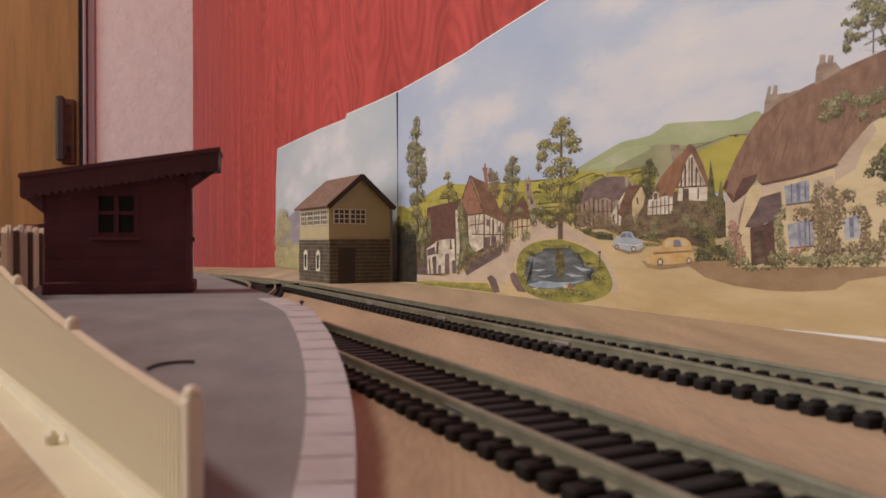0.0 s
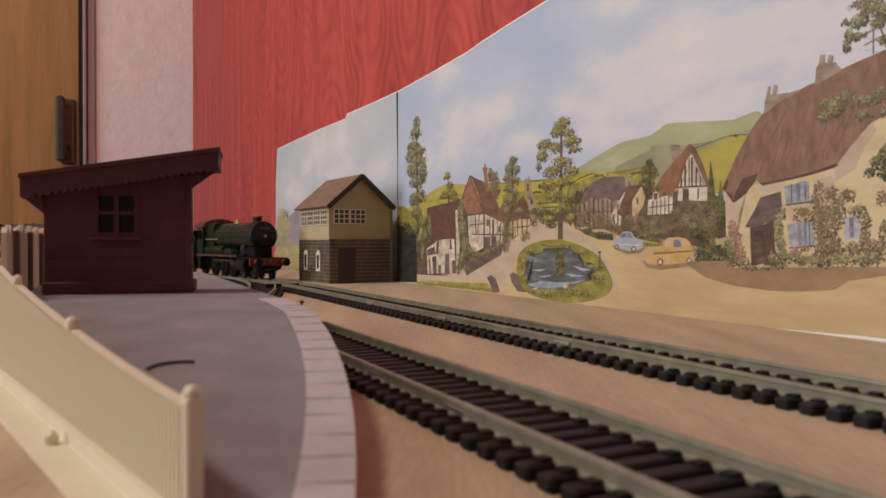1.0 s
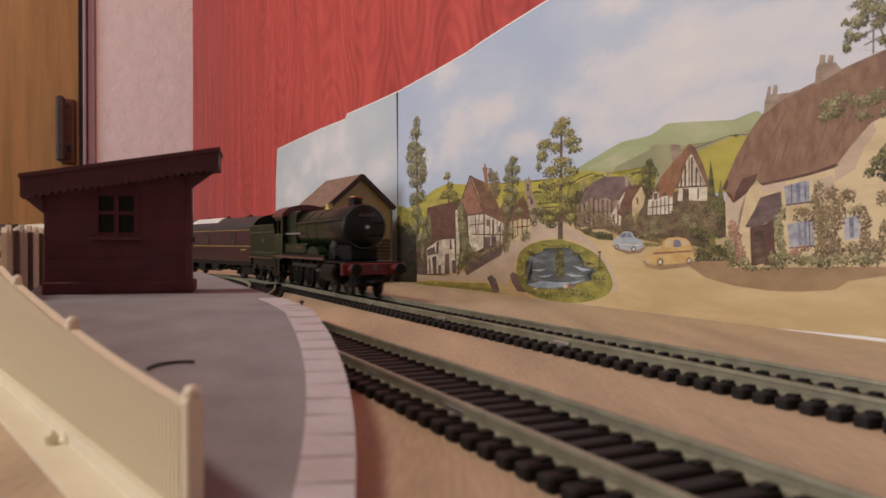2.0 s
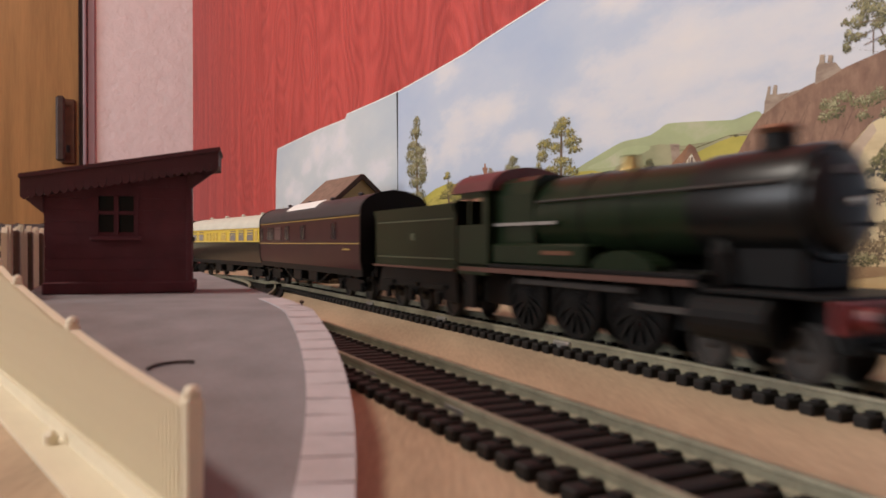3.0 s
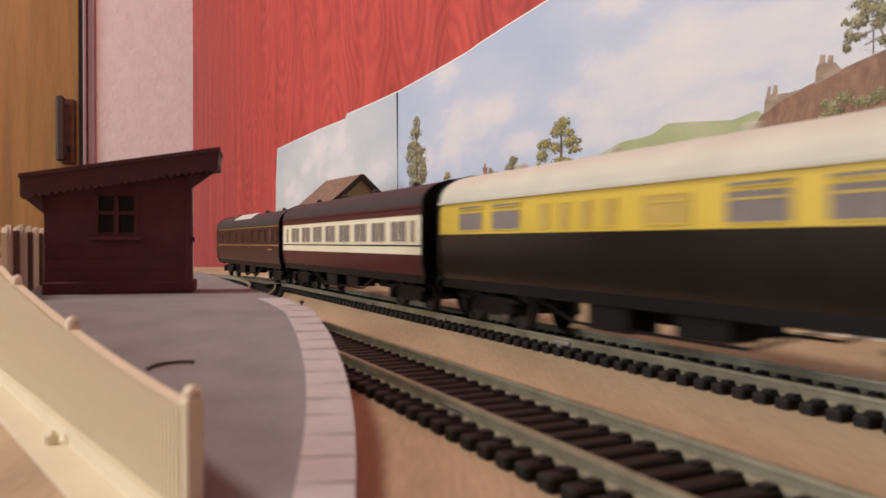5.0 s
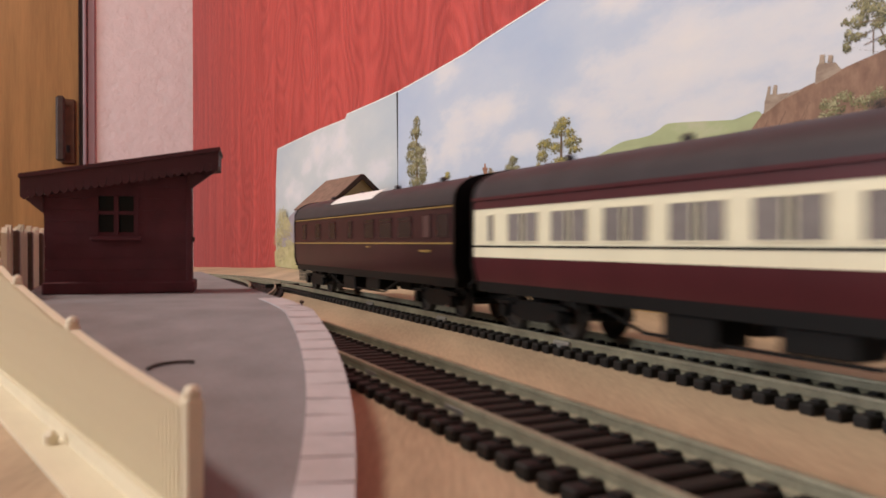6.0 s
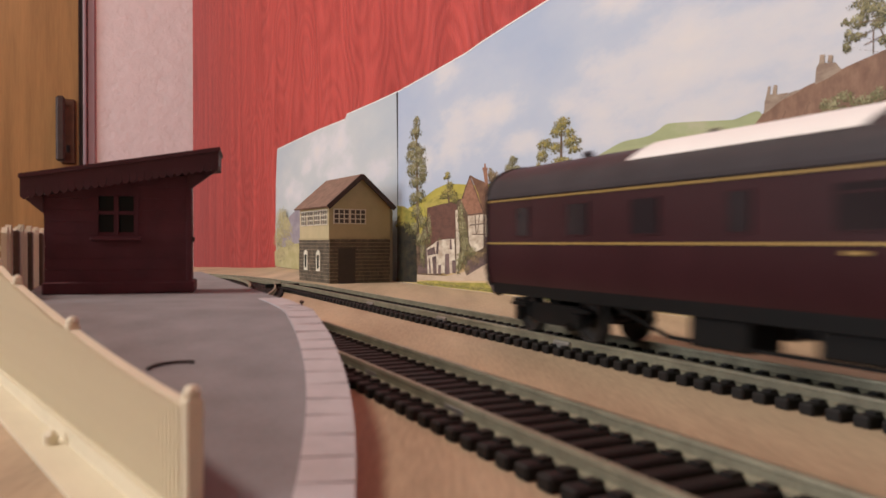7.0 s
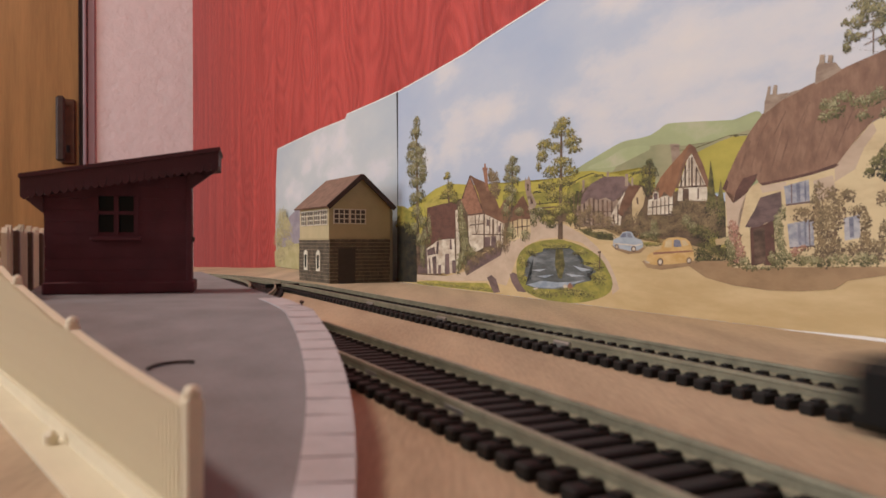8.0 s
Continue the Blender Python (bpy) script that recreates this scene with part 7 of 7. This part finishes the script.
for s, phase in ((1, 0.0), (-1, math.pi / 2)):
    bm = box(s * 0.0112 - 0.0004, s * 0.0112 + 0.0004, -0.0440, 0.0160, -0.0010, 0.0010, bev=0.0003)
    o = part("coupling_rod", bm, WHEEL_GREY, loco, "dull steel coupling rod")
    rods.append((o, phase))
VEHICLES.append((loco, LS0, LS1, 0.25))

# a low truck added for an unidentified dark object on the main line at the very end
truck = tagged(empty("dark_stand_in"), "low black stand-in for an unidentified dark object on the main line", "rail truck")
part("deck", box(-0.0130, 0.0200, -0.022, 0.022, -0.0040, 0.0080, bev=0.0015), ENGINE_BLACK, truck)
part("headstock", box(-0.0130, 0.0130, -0.0236, -0.022, 0.0035, 0.0080, bev=0.0005), ENGINE_BLACK, truck)
for y in (-0.012, 0.012):
    wheelset(truck, y, 0.0040)

# ---------- movement ----------
RUN = [(0.0, -1.172), (0.5, -1.012), (1.0, -0.858), (1.5, -0.7235), (2.0, -0.588), (2.8, -0.351), (3.5, -0.147), (4.0, 0.001), (4.7, 0.194), (5.8, 0.505), (6.5, 0.682), (7.0, 0.814), (7.5, 0.937), (8.0, 1.060)]


def gone(t):
    """How far the train has come at t seconds, in metres, with a smooth change of speed."""
    n = len(RUN)
    for i in range(n - 1):
        (ta, a), (tb, b) = RUN[i], RUN[i + 1]
        if t <= tb or i == n - 2:
            pa, pb = RUN[max(i - 1, 0)], RUN[min(i + 2, n - 1)]
            va, vb = (b - pa[1]) / (tb - pa[0]), (pb[1] - a) / (pb[0] - ta)
            k, w = (t - ta) / (tb - ta), tb - ta
            return (2 * k ** 3 - 3 * k * k + 1) * a + (k ** 3 - 2 * k * k + k) * w * va + (3 * k * k - 2 * k ** 3) * b + (k ** 3 - k * k) * w * vb


def motions():
    for c, s0, s1, share in VEHICLES:
        rows = []
        for i in range(81):
            t = i * 0.1
            k = share * (s1 - s0)
            a, _ = main_line(s0 + k + gone(t))
            b, _ = main_line(s1 - k + gone(t))
            rows.append((t, turned((a + b) / 2 + Vector((0, 0, 0.005)), b - a)))
        walk(c, rows)
    rows = []
    for t, s in ((0.0, 0.20), (7.8, 0.20), (7.9, 0.115), (8.0, 0.0340)):
        p, d = main_line(s)
        rows.append((t, turned(p + Vector((0, 0, 0.005)), d)))
    walk(truck, rows)
    for w, y, r in rolling:
        walk(w, [(i / 30, pose(0, y, r, -math.degrees(gone(i / 30) / r) % 360)) for i in range(241)])
    for o, phase in rods:
        rows = []
        for i in range(241):
            a = -gone(i / 30) / 0.0115 + phase
            rows.append((i / 30, pose(0, -0.0055 * math.sin(a), 0.0115 + 0.0055 * math.cos(a))))
        walk(o, rows)


motions()
